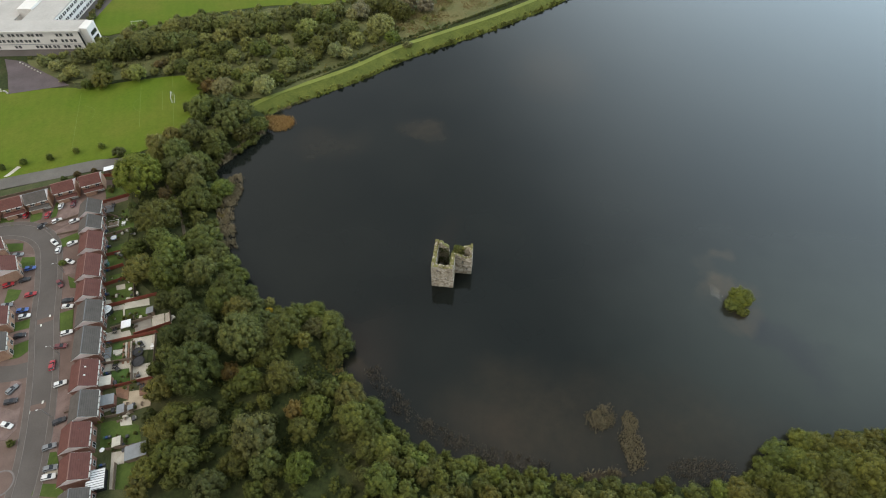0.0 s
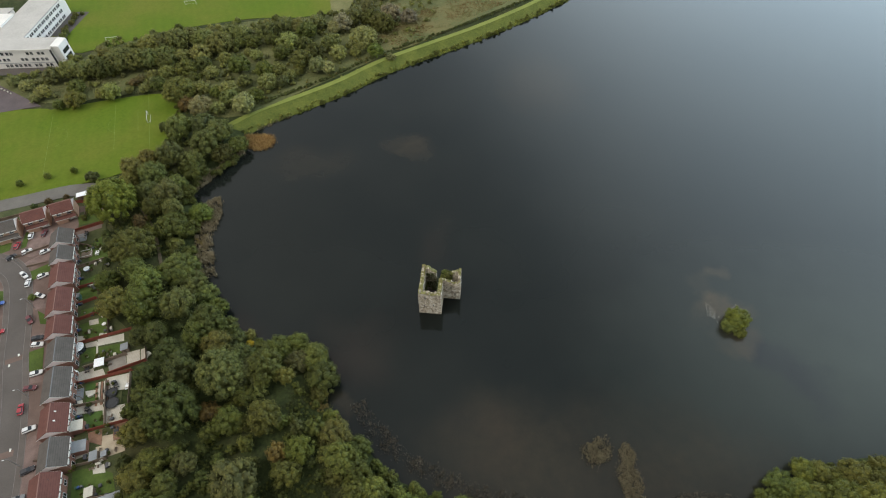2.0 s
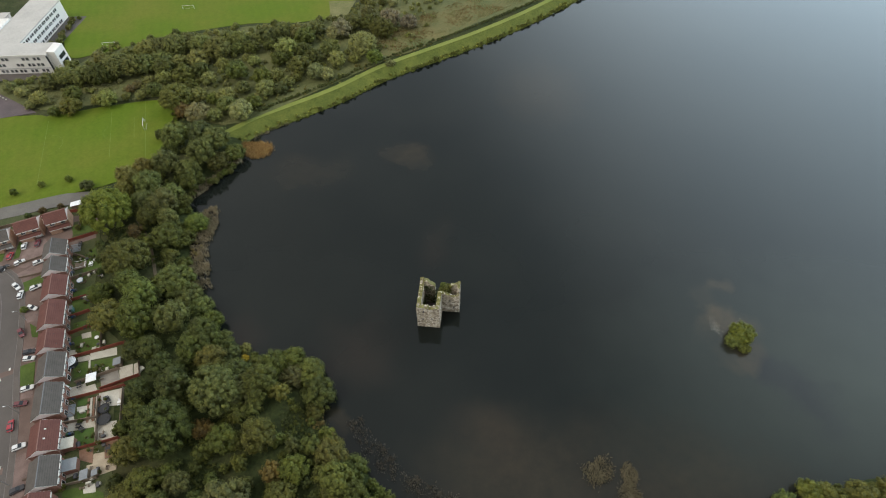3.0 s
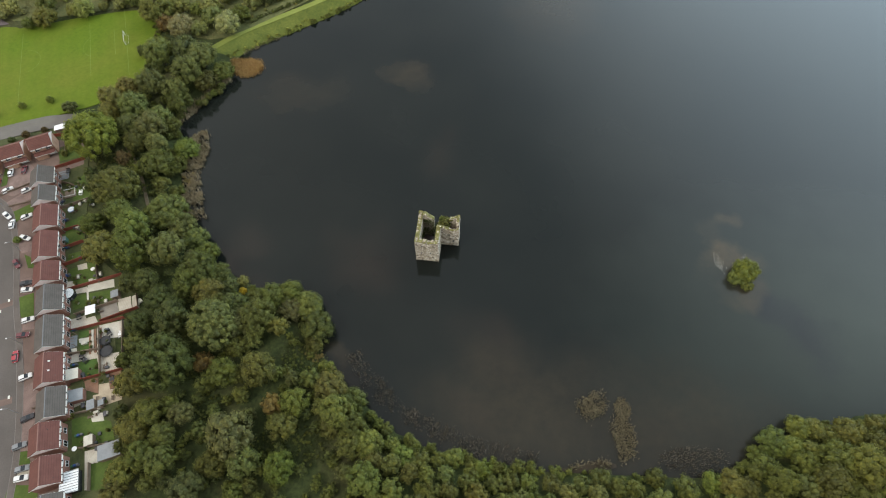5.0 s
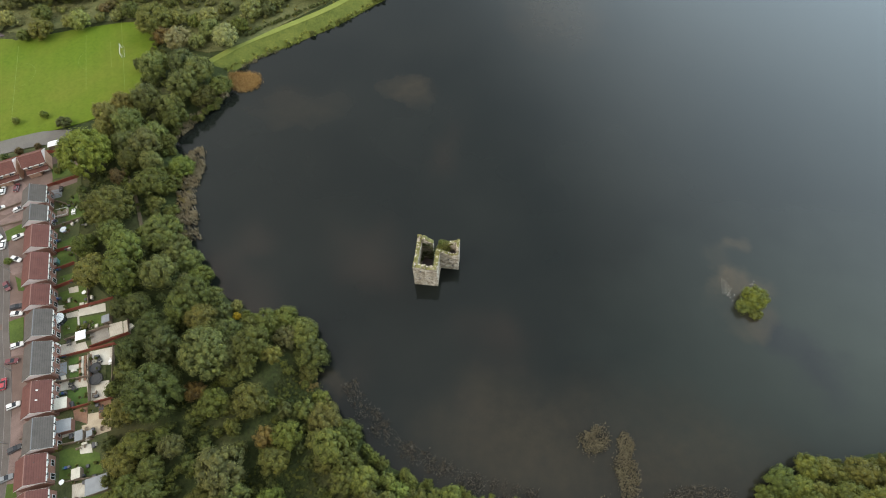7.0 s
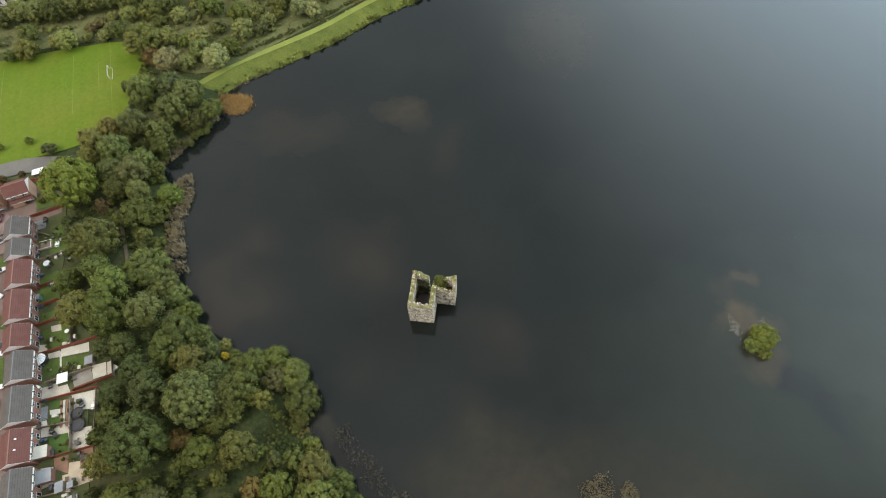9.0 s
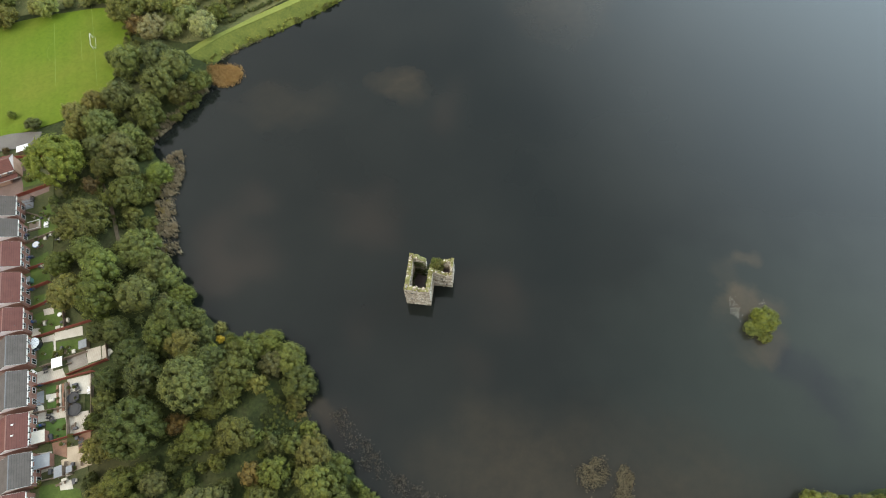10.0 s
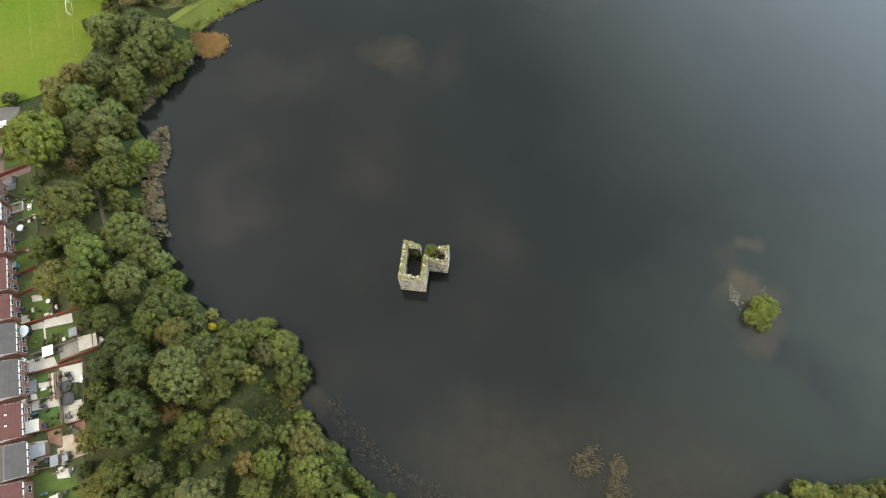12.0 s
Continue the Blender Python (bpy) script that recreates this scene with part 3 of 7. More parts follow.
# ---------- the ruined tower in the loch ----------
def wall_run(p, q, thick, tops, base=-1.2, inner=1):
    """A rubble wall from p to q with an uneven, broken head. tops: heights along it."""
    bm = bmesh.new()
    p, q = Vector((*p, 0)), Vector((*q, 0))
    d = (q - p)
    n = Vector((-d.y, d.x, 0)).normalized() * thick * inner
    cols, lev = max(6, int(d.length / 0.4)), 16
    rng = random.Random(int(abs(p.x * 31 + p.y * 17 + q.x * 7) * 10))
    top = [np.interp(i / cols * (len(tops) - 1), range(len(tops)), tops) + rng.choice((-0.5, -0.2, 0.0, 0.0, 0.15, 0.3)) + rng.uniform(-0.15, 0.15) for i in range(cols + 1)]
    grid = []
    for side in (0, 1):
        g = []
        for i in range(cols + 1):
            u = p + d * (i / cols) + n * side
            g.append([bm.verts.new((u.x + rng.uniform(-0.05, 0.05), u.y + rng.uniform(-0.05, 0.05), base + (top[i] - base) * k / lev + (rng.uniform(-0.1, 0.1) if k == lev else 0))) for k in range(lev + 1)])
        grid.append(g)
    a, b = grid
    for i in range(cols):
        for k in range(lev):
            bm.faces.new((a[i][k], a[i + 1][k], a[i + 1][k + 1], a[i][k + 1]))
            bm.faces.new((b[i][k], b[i][k + 1], b[i + 1][k + 1], b[i + 1][k]))
    for i in (0, cols):
        for k in range(lev):
            bm.faces.new((a[i][k], a[i][k + 1], b[i][k + 1], b[i][k]))
    heads = []
    # the head: three strips, the middle one humped with turf
    mid = []
    for i in range(cols + 1):
        pa, pb = a[i][lev].co, b[i][lev].co
        mid.append([bm.verts.new(pa.lerp(pb, u + rng.uniform(-0.08, 0.08)) + Vector((0, 0, rng.uniform(0.0, 0.32)))) for u in (0.33, 0.67)])
    for i in range(cols):
        (m0, n0), (m1, n1) = mid[i], mid[i + 1]
        heads += [bm.faces.new((a[i][lev], a[i + 1][lev], m1, m0)), bm.faces.new((m0, m1, n1, n0)), bm.faces.new((n0, n1, b[i + 1][lev], b[i][lev]))]
    for i in (0, cols):
        heads.append(bm.faces.new((a[i][lev], mid[i][0], mid[i][1], b[i][lev])))
    bmesh.ops.recalc_face_normals(bm, faces=bm.faces)
    for f in heads:
        f.material_index = 1 if rng.random() < 0.86 else 0
    return bm


def stone_wall(name, parent, *a, **k):
    ob = part(name, wall_run(*a, **k), STONE, parent)
    ob.data.materials.append(MOSS)
    return ob


castle = thing("castle_ruin", pose(-7.1, 127.5, 0, 0, 0, -7.5), "roofless L-shaped stone tower ruin standing in the loch", "ruined castle")
TW, TL, TK = 8.5, 12.6, 1.5
# local x runs along the front, y back; walls: front, west side, back, east side, then the wing
stone_wall("front_wall", castle, (0, 0), (TW, 0), TK, [12.5, 12.3, 11.9, 12.1, 12.3])
stone_wall("side_wall", castle, (0, TL), (0, TK - 0.02), TK, [13.3, 12.9, 12.3, 12.2, 12.2, 12.4, 12.4])
stone_wall("back_wall", castle, (5.6, TL), (TK, TL), TK, [10.6, 12.4, 13.3, 13.4])
stone_wall("inner_wall", castle, (TW, TK - 0.02), (TW, 7.9), TK, [12.2, 12.0, 11.8, 11.9])
stone_wall("broken_wall", castle, (TW, 7.9), (TW - 0.1, TL - 0.6), TK, [11.5, 10.4, 9.5, 8.9])
WX = TW + 6.5
stone_wall("wing_front_wall", castle, (TW, 7.6), (WX, 7.6), 1.1, [11.3, 11.0, 10.4, 9.4, 9.9, 11.7])
stone_wall("wing_end_wall", castle, (WX, 8.68), (WX, 12.9), 1.0, [11.8, 12.2, 12.5, 12.6])
stone_wall("wing_back_wall", castle, (WX - 1.0, 12.9), (TW - 0.1, 12.9), 1.1, [12.3, 11.4, 9.8, 9.3])
# dark floor of silt between the walls; grown-over rubble in the wing
part("silt_floor", boxed(TK * 0.9, TW - TK * 0.9, TK * 0.9, TL - TK * 0.9, -1.0, 0.35), TARMAC, castle, "dark wet silt and rubble")
part("rubble_fill", boxed(TW - 0.5, TW + 3.0, 8.6, 11.9, -1.0, 8.4), MOSS, castle, "grassed-over rubble fill")
part("sunken_floor", boxed(TW + 2.9, WX - 0.9, 8.6, 11.9, -1.0, 5.6), TARMAC, castle, "dark hollow between the wing's walls")


def ivy_mesh(seed, faces):
    """Ivy over upright and level faces: a corner, the two edge vectors, the outward way, the number of leaves."""
    r = np.random.default_rng(seed)
    quads = []
    for corner, eu, ev, way, count in faces:
        lean = np.array(way, float)
        hubs = r.random((max(6, count // 40), 2))
        for _ in range(count):
            u, v = np.clip(hubs[int(r.integers(len(hubs)))] + r.normal(0, 0.09, 2), -0.04, 1.04)
            c = np.array(corner) + np.array(eu) * u + np.array(ev) * v + lean * r.uniform(0.05, 0.55)
            nrm = lean + r.normal(0, 0.5, 3) + (0, 0, 0.3)
            nrm /= np.linalg.norm(nrm)
            t = np.cross(nrm, r.normal(size=3))
            t /= np.linalg.norm(t)
            b, g = np.cross(nrm, t), r.uniform(0.12, 0.26)
            quads += [c - t * g, c - b * g * 0.7 + nrm * 0.05, c + t * g, c + b * g * 0.7 + nrm * 0.05]
    me = bpy.data.meshes.new("ivy")
    me.from_pydata([tuple(q) for q in quads], [], [(4 * i, 4 * i + 1, 4 * i + 2, 4 * i + 3) for i in range(len(quads) // 4)])
    me.materials.append(LEAF)
    return me


IX, IY = TW - TK, TL - TK
for nm, seed, tone, faces in (("ivy", 1, (0.05, 0.066, 0.022), [((TK, IY, 1.0), (IX - TK, 0, 0), (0, 0, 9.5), (0, -1, 0), 700), ((IX, 4.2, 1.0), (0, IY - 4.2, 0), (0, 0, 9.0), (-1, 0, 0), 900), ((TK, 5.5, 0.8), (0, 5.0, 0), (0, 0, 6.0), (1, 0, 0), 260)]),
                              ("ivy", 2, (0.1, 0.115, 0.034), [((TW - 1.6, 8.0, 9.7), (1.9, 0, 0), (0, 4.2, 0.2), (0, 0, 1), 420), ((TW - 0.2, 11.7, 9.6), (4.6, 0, 0.9), (0, 1.2, 0), (0, 0, 1), 420), ((TW + 0.2, 8.4, 8.4), (3.0, 0, 0), (0, 3.6, 0), (0, 0, 1), 700)])):
    part_of(nm, ivy_mesh(seed, faces), None, castle, "dark green ivy on the ruin's walls").color = (*tone, 1)
rngc = random.Random(5)
for k in range(46):
    bm = boxed(-rngc.uniform(0.2, 0.42), rngc.uniform(0.2, 0.42), -0.28, 0.28, -0.16, rngc.uniform(0.12, 0.26), bev=0.06)
    st = part("loose_stone", bm, STONE, castle)
    u = rngc.random()
    if k < 18:
        x, y, z = 1.8 + u * 4.8, 1.1 + rngc.uniform(-0.3, 0.3), 12.25
    elif k < 30:
        x, y, z = 0.75 + rngc.uniform(-0.4, 0.4), 8 + u * 4.2, 12.9 if u > 0.6 else 12.3
    else:
        x, y, z = WX - 0.65 + rngc.uniform(-0.3, 0.3), 8.6 + u * 3.1, 12.1
    st.matrix_basis = pose(x, y, z, rngc.uniform(-15, 15), rngc.uniform(-15, 15), rngc.uniform(0, 180))
# small window slits: dark blocks on the outer faces, coloured as shaded openings
for x, y, z, tn in ((2.6, -0.03, 9.4, 0), (5.6, -0.03, 5.0, 0), (2.2, -0.03, 4.6, 0), (TW + 3.1, 6.56, 8.2, 0), (TW + 4.6, 6.56, 4.0, 0)):
    sl = part("window_slit", boxed(-0.22, 0.22, -0.03, 0.09, 0, 1.0), DARK, castle, "dark narrow block in place of a window opening")
    sl.matrix_basis = pose(x, y, z, 0, 0, tn)
# ---------- trees ----------
def crown_mesh(name, seed, radius, height, clumps, leaves, leaf, low=0.05, size=(0.15, 0.25), wave=0.1, tall=1.25):
    """A domed crown of upright leafy clumps: a core and a solid heart to each clump, both coloured darker as inner
    shade, small bent leaves all over it.
    """
    r = np.random.default_rng(seed)
    verts, faces, mats, at = [], [], [], 0
    ico = bmesh.new()
    bmesh.ops.create_icosphere(ico, subdivisions=1, radius=1)
    iv, jf = np.array([v.co[:] for v in ico.verts]), [[v.index for v in f.verts] for f in ico.faces]
    ico.free()
    mid, half = height * (low + 1) * 0.47, height * (1 - low) * 0.53
    sway = r.uniform(1 - wave, 1 + wave, 7)
    mean = (size[0] + size[1]) / 2 * radius

    def unit(v):
        return v / np.linalg.norm(v, axis=-1, keepdims=True)

    def solid(v, c):
        nonlocal at, faces, mats
        verts.append(v + c)
        faces += [[i + at for i in f] for f in jf]
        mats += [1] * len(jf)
        at += len(v)

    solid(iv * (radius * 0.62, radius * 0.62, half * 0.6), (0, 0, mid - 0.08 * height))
    for k in range(clumps):
        up = min(1.0, max(-0.6, 1 - 1.5 * (k + 0.5) / clumps + r.normal(0, 0.05)))
        ang = k * 2.39996 + r.uniform(-0.5, 0.5)
        side = math.sqrt(1 - up * up)
        reach = float(np.interp((ang % math.tau) / math.tau * 7, range(8), np.append(sway, sway[0]))) * r.uniform(0.84, 1.14)
        lr = radius * r.uniform(*size)
        way = unit(np.array([math.cos(ang) * side, math.sin(ang) * side, up]))
        c = np.array([way[0] * (radius - lr) * reach, way[1] * (radius - lr) * reach, mid + up * (half - lr * 0.95) * (0.5 + 0.5 * reach)])
        w = np.array([1, 1, tall * r.uniform(0.85, 1.15)]) * lr
        solid(iv * w * (0.8 + r.uniform(-0.1, 0.06, (len(iv), 1))), c)
        m = max(6, int(leaves * (lr / mean) ** 2))
        e = unit(unit(r.normal(size=(m, 3))) + way * 0.55 + (0, 0, 0.15))
        tips = unit(unit(r.normal(size=(7, 3))) + way * 0.7)
        near = np.clip((e @ tips.T).max(1, keepdims=True) * 2.6 - 1.6, 0, 1)
        base = c + e * w * (0.8 + 0.42 * near + r.uniform(-0.06, 0.1, (m, 1)))
        nrm = unit(e * 0.8 + way * 0.25 + (0, 0, 0.2) + r.normal(0, 0.36, (m, 3)))
        t = unit(np.cross(nrm, r.normal(size=(m, 3))))
        b = np.cross(nrm, t)
        g = leaf * r.uniform(0.6, 1.3, (m, 1))
        q = np.stack([base - t * g, base - b * g * 0.66 + nrm * g * 0.2, base + t * g, base + b * g * 0.66 + nrm * g * 0.2], 1)
        verts.append(q.reshape(-1, 3))
        faces += [[at + 4 * i, at + 4 * i + 1, at + 4 * i + 2, at + 4 * i + 3] for i in range(m)]
        mats += [0] * m
        at += 4 * m
    me = bpy.data.meshes.new(name)
    me.from_pydata(np.concatenate(verts).tolist(), [], faces)
    me.materials.append(LEAF)
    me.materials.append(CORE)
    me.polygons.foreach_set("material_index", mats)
    return me


def trunk_mesh(name, seed, radius, height):
    r = random.Random(seed)
    bm = bmesh.new()
    k = 0.035 * height
    fork = height * 0.38
    tube(bm, (0, 0, -0.6), (0, 0, fork), k, k * 0.7, 7)
    for i in range(5):
        a = i * 1.257 + r.uniform(-0.3, 0.3)
        e = (math.cos(a) * radius * 0.55, math.sin(a) * radius * 0.55, height * r.uniform(0.6, 0.78))
        tube(bm, (0, 0, fork - 0.2), e, k * 0.5, k * 0.15, 5)
    tube(bm, (0, 0, fork - 0.1), (r.uniform(-0.5, 0.5), r.uniform(-0.5, 0.5), height * 0.85), k * 0.65, k * 0.15, 6)
    me = bpy.data.meshes.new(name)
    bm.to_mesh(me)
    bm.free()
    me.materials.append(BARK)
    return me


# three sizes, several forms each: nominal radius, height
TREE_FORMS = {
    "big": [(8.5, 14.5, crown_mesh("crown", 11 + i, 8.5, 14.5, 225, 28, 0.24, 0.04, (0.1, 0.165), 0.07), trunk_mesh("trunk", i, 8.5, 14.5)) for i in range(3)],
    "mid": [(5.2, 9.4, crown_mesh("crown", 31 + i, 5.2, 9.4, 78 - 8 * (i % 3), 30, 0.23, 0.04, (0.15 + 0.015 * (i % 3), 0.255 + 0.02 * (i % 3)), 0.14 + 0.04 * (i % 4), 1.15 + 0.1 * (i % 3)), trunk_mesh("trunk", 10 + i, 5.2, 9.4)) for i in range(8)],
    "distant": [(5.2, 9.0, crown_mesh("crown", 51 + i, 5.2, 9.0, 50, 17, 0.34, 0.04, (0.18, 0.29), 0.08), trunk_mesh("trunk", 40 + i, 5.2, 9.0)) for i in range(5)],
    "bush": [(3.3, 5.6, crown_mesh("crown", 61 + i, 3.3, 5.6, 27, 21, 0.22, 0.03, (0.23, 0.36), 0.14), trunk_mesh("trunk", 20 + i, 3.3, 5.6)) for i in range(6)],
}
# dusk, thorn, willow and bank: leaf colours lightened to offset shade on the scrub
TINTS = {
    "green": (0.093, 0.106, 0.029), "deep": (0.078, 0.094, 0.032), "bright": (0.112, 0.138, 0.031), "olive": (0.101, 0.113, 0.034), "yellowgreen": (0.118, 0.137, 0.038), "dusk": (0.128, 0.141, 0.053), "bank": (0.25, 0.27, 0.075), "yellow": (0.449, 0.337, 0.034),
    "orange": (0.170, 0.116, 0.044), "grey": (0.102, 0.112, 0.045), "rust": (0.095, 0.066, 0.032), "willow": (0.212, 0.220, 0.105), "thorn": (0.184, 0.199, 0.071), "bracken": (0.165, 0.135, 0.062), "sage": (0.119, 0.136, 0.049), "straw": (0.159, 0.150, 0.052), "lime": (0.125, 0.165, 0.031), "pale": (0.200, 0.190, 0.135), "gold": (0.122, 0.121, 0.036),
}
LABELS = {
    "dusk": "dark green tree in the heath woodland", "sage": "soft sage-green tree in the lochside wood", "straw": "pale olive tree turning in early autumn", "lime": "large rounded bright green tree by the lane", "pale": "pale grey bare-twigged willow on the heath", "gold": "golden olive tree turning in early autumn", "bracken": "pale orange-brown autumn tree", "green": "leafy green broadleaf tree in the lochside wood", "deep": "dense dark green broadleaf tree", "bright": "bright green leafy tree with a rounded crown",
    "olive": "olive green tree turning in early autumn", "yellowgreen": "yellow-green leafy tree by the water", "yellow": "small bright yellow autumn tree",
    "orange": "tree with orange-brown autumn leaves", "grey": "grey-green willow with a soft crown", "rust": "rust-brown shrub in autumn leaf", "willow": "grey-green heath scrub tree in a lightened tint", "thorn": "green heath scrub tree in a lightened tint",
}
BUSH_LABELS = {
    "dusk": "low dark green bush on the heath", "sage": "low sage-green leafy bush", "straw": "pale olive bush in early autumn", "lime": "small bright green bush", "pale": "pale grey bare-twigged bush on the heath", "gold": "small golden olive autumn bush", "bracken": "pale orange-brown bush by the reeds",     "green": "low green leafy bush in rough grass", "deep": "low dark green leafy bush", "bright": "small bright green leafy bush", "olive": "small olive green autumn bush", "yellowgreen": "small yellow-green leafy bush",
    "yellow": "small bright yellow autumn tree", "orange": "small orange-brown autumn bush", "grey": "low grey-green willow bush", "rust": "rust-brown shrub in autumn leaf", "willow": "low grey-green heath bush in a lightened tint", "thorn": "low green heath bush in a lightened tint",
}
tree_rng = random.Random(77)
PLANTED = []


def tree(x, y, r, tint, height=None, category="tree", z=None):
    form = "big" if r > 6.6 else "mid" if r > 3.5 else "bush"
    rad, high, crown, trunk = tree_rng.choice(TREE_FORMS["distant" if form == "mid" and y > 258 else form])
    s = r / rad * 1.05
    sx, sy = s * tree_rng.uniform(0.93, 1.07), s * tree_rng.uniform(0.93, 1.07)
    sz = (height / high) if height else s * tree_rng.uniform(0.9, 1.15)
    z = land_height(x, y) if z is None else z
    t = thing("tree" if form != "bush" else "shrub", Matrix.LocRotScale((x, y, z), Euler((0, 0, tree_rng.uniform(0, 6.28))), (sx, sy, sz)), (BUSH_LABELS if form == "bush" else LABELS)[tint], category if form != "bush" else "shrub", "lochside wood" if form != "bush" else "scrub")
    part_of("trunk", trunk, None, t)
    c = part_of("crown", crown, None, t)
    k = tree_rng.uniform(0.78, 1.2)
    c.color = (*(v * k * tree_rng.uniform(0.94, 1.06) for v in TINTS[tint]), 1)
    PLANTED.append((x, y, r))
    return t


# the lochside wood, from the embankment down past the gardens: x, y, radius, tint
NORTH_WOOD = [
    (-135.7, 239.4, 3.1, "deep"), (-124.9, 232.8, 6.6, "sage"), (-114.2, 236.2, 6.6, "grey"), (-105.4, 231.0, 6.6, "sage"), (-97.0, 227.3, 5.0, "green"), (-109.5, 221.6, 6.4, "sage"), (-103.0, 220.3, 5.5, "green"),
    (-132.6, 220.8, 2.5, "yellowgreen"), (-134.9, 212.4, 5.4, "straw"), (-124.0, 214.0, 5.9, "sage"), (-114.5, 212.6, 5.4, "sage"), (-138.8, 204.9, 5.3, "straw"), (-128.5, 200.5, 6.2, "sage"), (-112.4, 207.6, 6.2, "green"),
    (-118.4, 197.5, 5.7, "sage"), (-127.1, 190.6, 5.6, "sage"), (-118.5, 189.5, 5.8, "sage"), (-113.5, 194.2, 4.7, "green"), (-138.1, 181.9, 9.6, "lime"), (-138.2, 197.2, 4.3, "straw"), (-122.4, 181.3, 5.0, "green"),
    (-114.7, 181.5, 4.6, "sage"), (-103.5, 181.5, 5.2, "bright"), (-111.5, 170.6, 7.0, "green"), (-106.4, 172.3, 4.9, "green"), (-125.8, 174.0, 3.4, "rust"), (-122.1, 156.5, 8.1, "gold"), (-118.6, 146.3, 5.0, "yellowgreen"),
]
LANE_WOOD = [
    (-101.8, 147.4, 7.7, "sage"), (-108.8, 162.2, 3.7, "green"), (-103.0, 160.2, 3.3, "green"), (-118.5, 169.0, 3.1, "olive"), (-111.2, 138.4, 6.7, "yellowgreen"), (-127.8, 141.4, 4.6, "green"), (-119.7, 129.5, 6.4, "gold"),
    (-108.7, 126.8, 6.7, "green"), (-96.5, 128.9, 6.5, "sage"), (-96.3, 142.2, 5.4, "sage"), (-90.2, 136.9, 4.7, "sage"), (-84.7, 130.5, 4.6, "green"), (-83.7, 120.1, 6.0, "olive"), (-78.8, 121.6, 4.3, "sage"),
    (-85.8, 114.9, 5.0, "olive"), (-78.5, 112.1, 4.8, "gold"), (-73.4, 115.4, 3.5, "grey"), (-69.9, 119.3, 2.2, "straw"), (-68.9, 115.0, 1.6, "yellow"), (-69.8, 111.2, 1.9, "yellowgreen"), (-107.5, 139.3, 3.3, "deep"),
    (-89.9, 128.4, 3.2, "grey"), (-107.4, 116.9, 3.9, "deep"), (-101.3, 117.0, 4.3, "deep"), (-107.5, 121.3, 2.4, "bright"), (-93.9, 108.8, 4.9, "deep"), (-88.6, 108.2, 3.8, "deep"), (-87.8, 101.7, 5.9, "deep"),
]
MIDDLE_WOOD = [
    (-99.4, 100.5, 4.4, "deep"), (-99.4, 94.0, 3.7, "olive"), (-85.6, 85.6, 9.2, "deep"), (-96.6, 80.7, 4.5, "gold"), (-75.3, 87.3, 3.6, "orange"), (-67.6, 83.1, 5.1, "green"), (-72.8, 79.8, 3.5, "green"),
    (-56.1, 83.7, 5.6, "gold"), (-62.9, 82.7, 3.2, "olive"), (-46.0, 81.3, 2.6, "grey"), (-51.1, 82.8, 2.5, "olive"), (-101.8, 88.4, 2.7, "olive"), (-72.1, 97.9, 8.3, "sage"), (-65.0, 99.3, 6.0, "grey"),
    (-58.9, 101.2, 6.1, "green"), (-52.8, 98.7, 3.7, "gold"), (-57.3, 111.4, 4.8, "yellowgreen"), (-51.8, 113.1, 4.8, "bright"), (-44.3, 107.8, 5.4, "yellowgreen"), (-40.3, 99.5, 6.0, "green"), (-41.1, 94.3, 3.3, "green"),
    (-49.9, 105.2, 4.1, "grey"), (-64.4, 91.9, 4.0, "green"), (-62.3, 109.0, 4.2, "green"), (-68.3, 106.5, 4.5, "grey"), (-75.3, 107.0, 3.8, "green"), (-60.5, 95.0, 3.7, "sage"), (-50.5, 72.7, 3.7, "orange"),
]
SOUTH_WOOD = [
    (-43.5, 73.2, 4.6, "bright"), (-46.7, 66.0, 4.5, "olive"), (-58.0, 69.7, 2.7, "grey"), (-61.0, 76.4, 2.8, "olive"), (-33.6, 78.7, 5.7, "gold"), (-40.6, 81.6, 3.5, "olive"), (-30.6, 69.7, 5.2, "olive"),
    (-26.5, 73.8, 4.6, "green"), (-25.1, 65.7, 4.5, "green"), (-20.6, 61.1, 4.2, "yellowgreen"), (-25.8, 60.4, 4.1, "yellowgreen"), (-78.1, 70.4, 4.1, "grey"), (-61.1, 63.3, 7.0, "grey"), (-65.3, 56.2, 4.8, "green"),
    (-56.5, 56.4, 4.8, "sage"), (-45.7, 54.5, 4.6, "bright"), (-82.4, 64.1, 4.0, "olive"), (-80.7, 56.4, 4.5, "olive"), (-82.8, 73.5, 3.1, "olive"), (-88.6, 70.8, 4.4, "olive"), (-91.4, 66.1, 4.0, "gold"),
    (-31.8, 65.5, 3.7, "olive"), (-87.4, 58.2, 4.5, "green"), (-72.1, 66.1, 2.7, "deep"), (-35.6, 72.1, 3.1, "olive"),
]
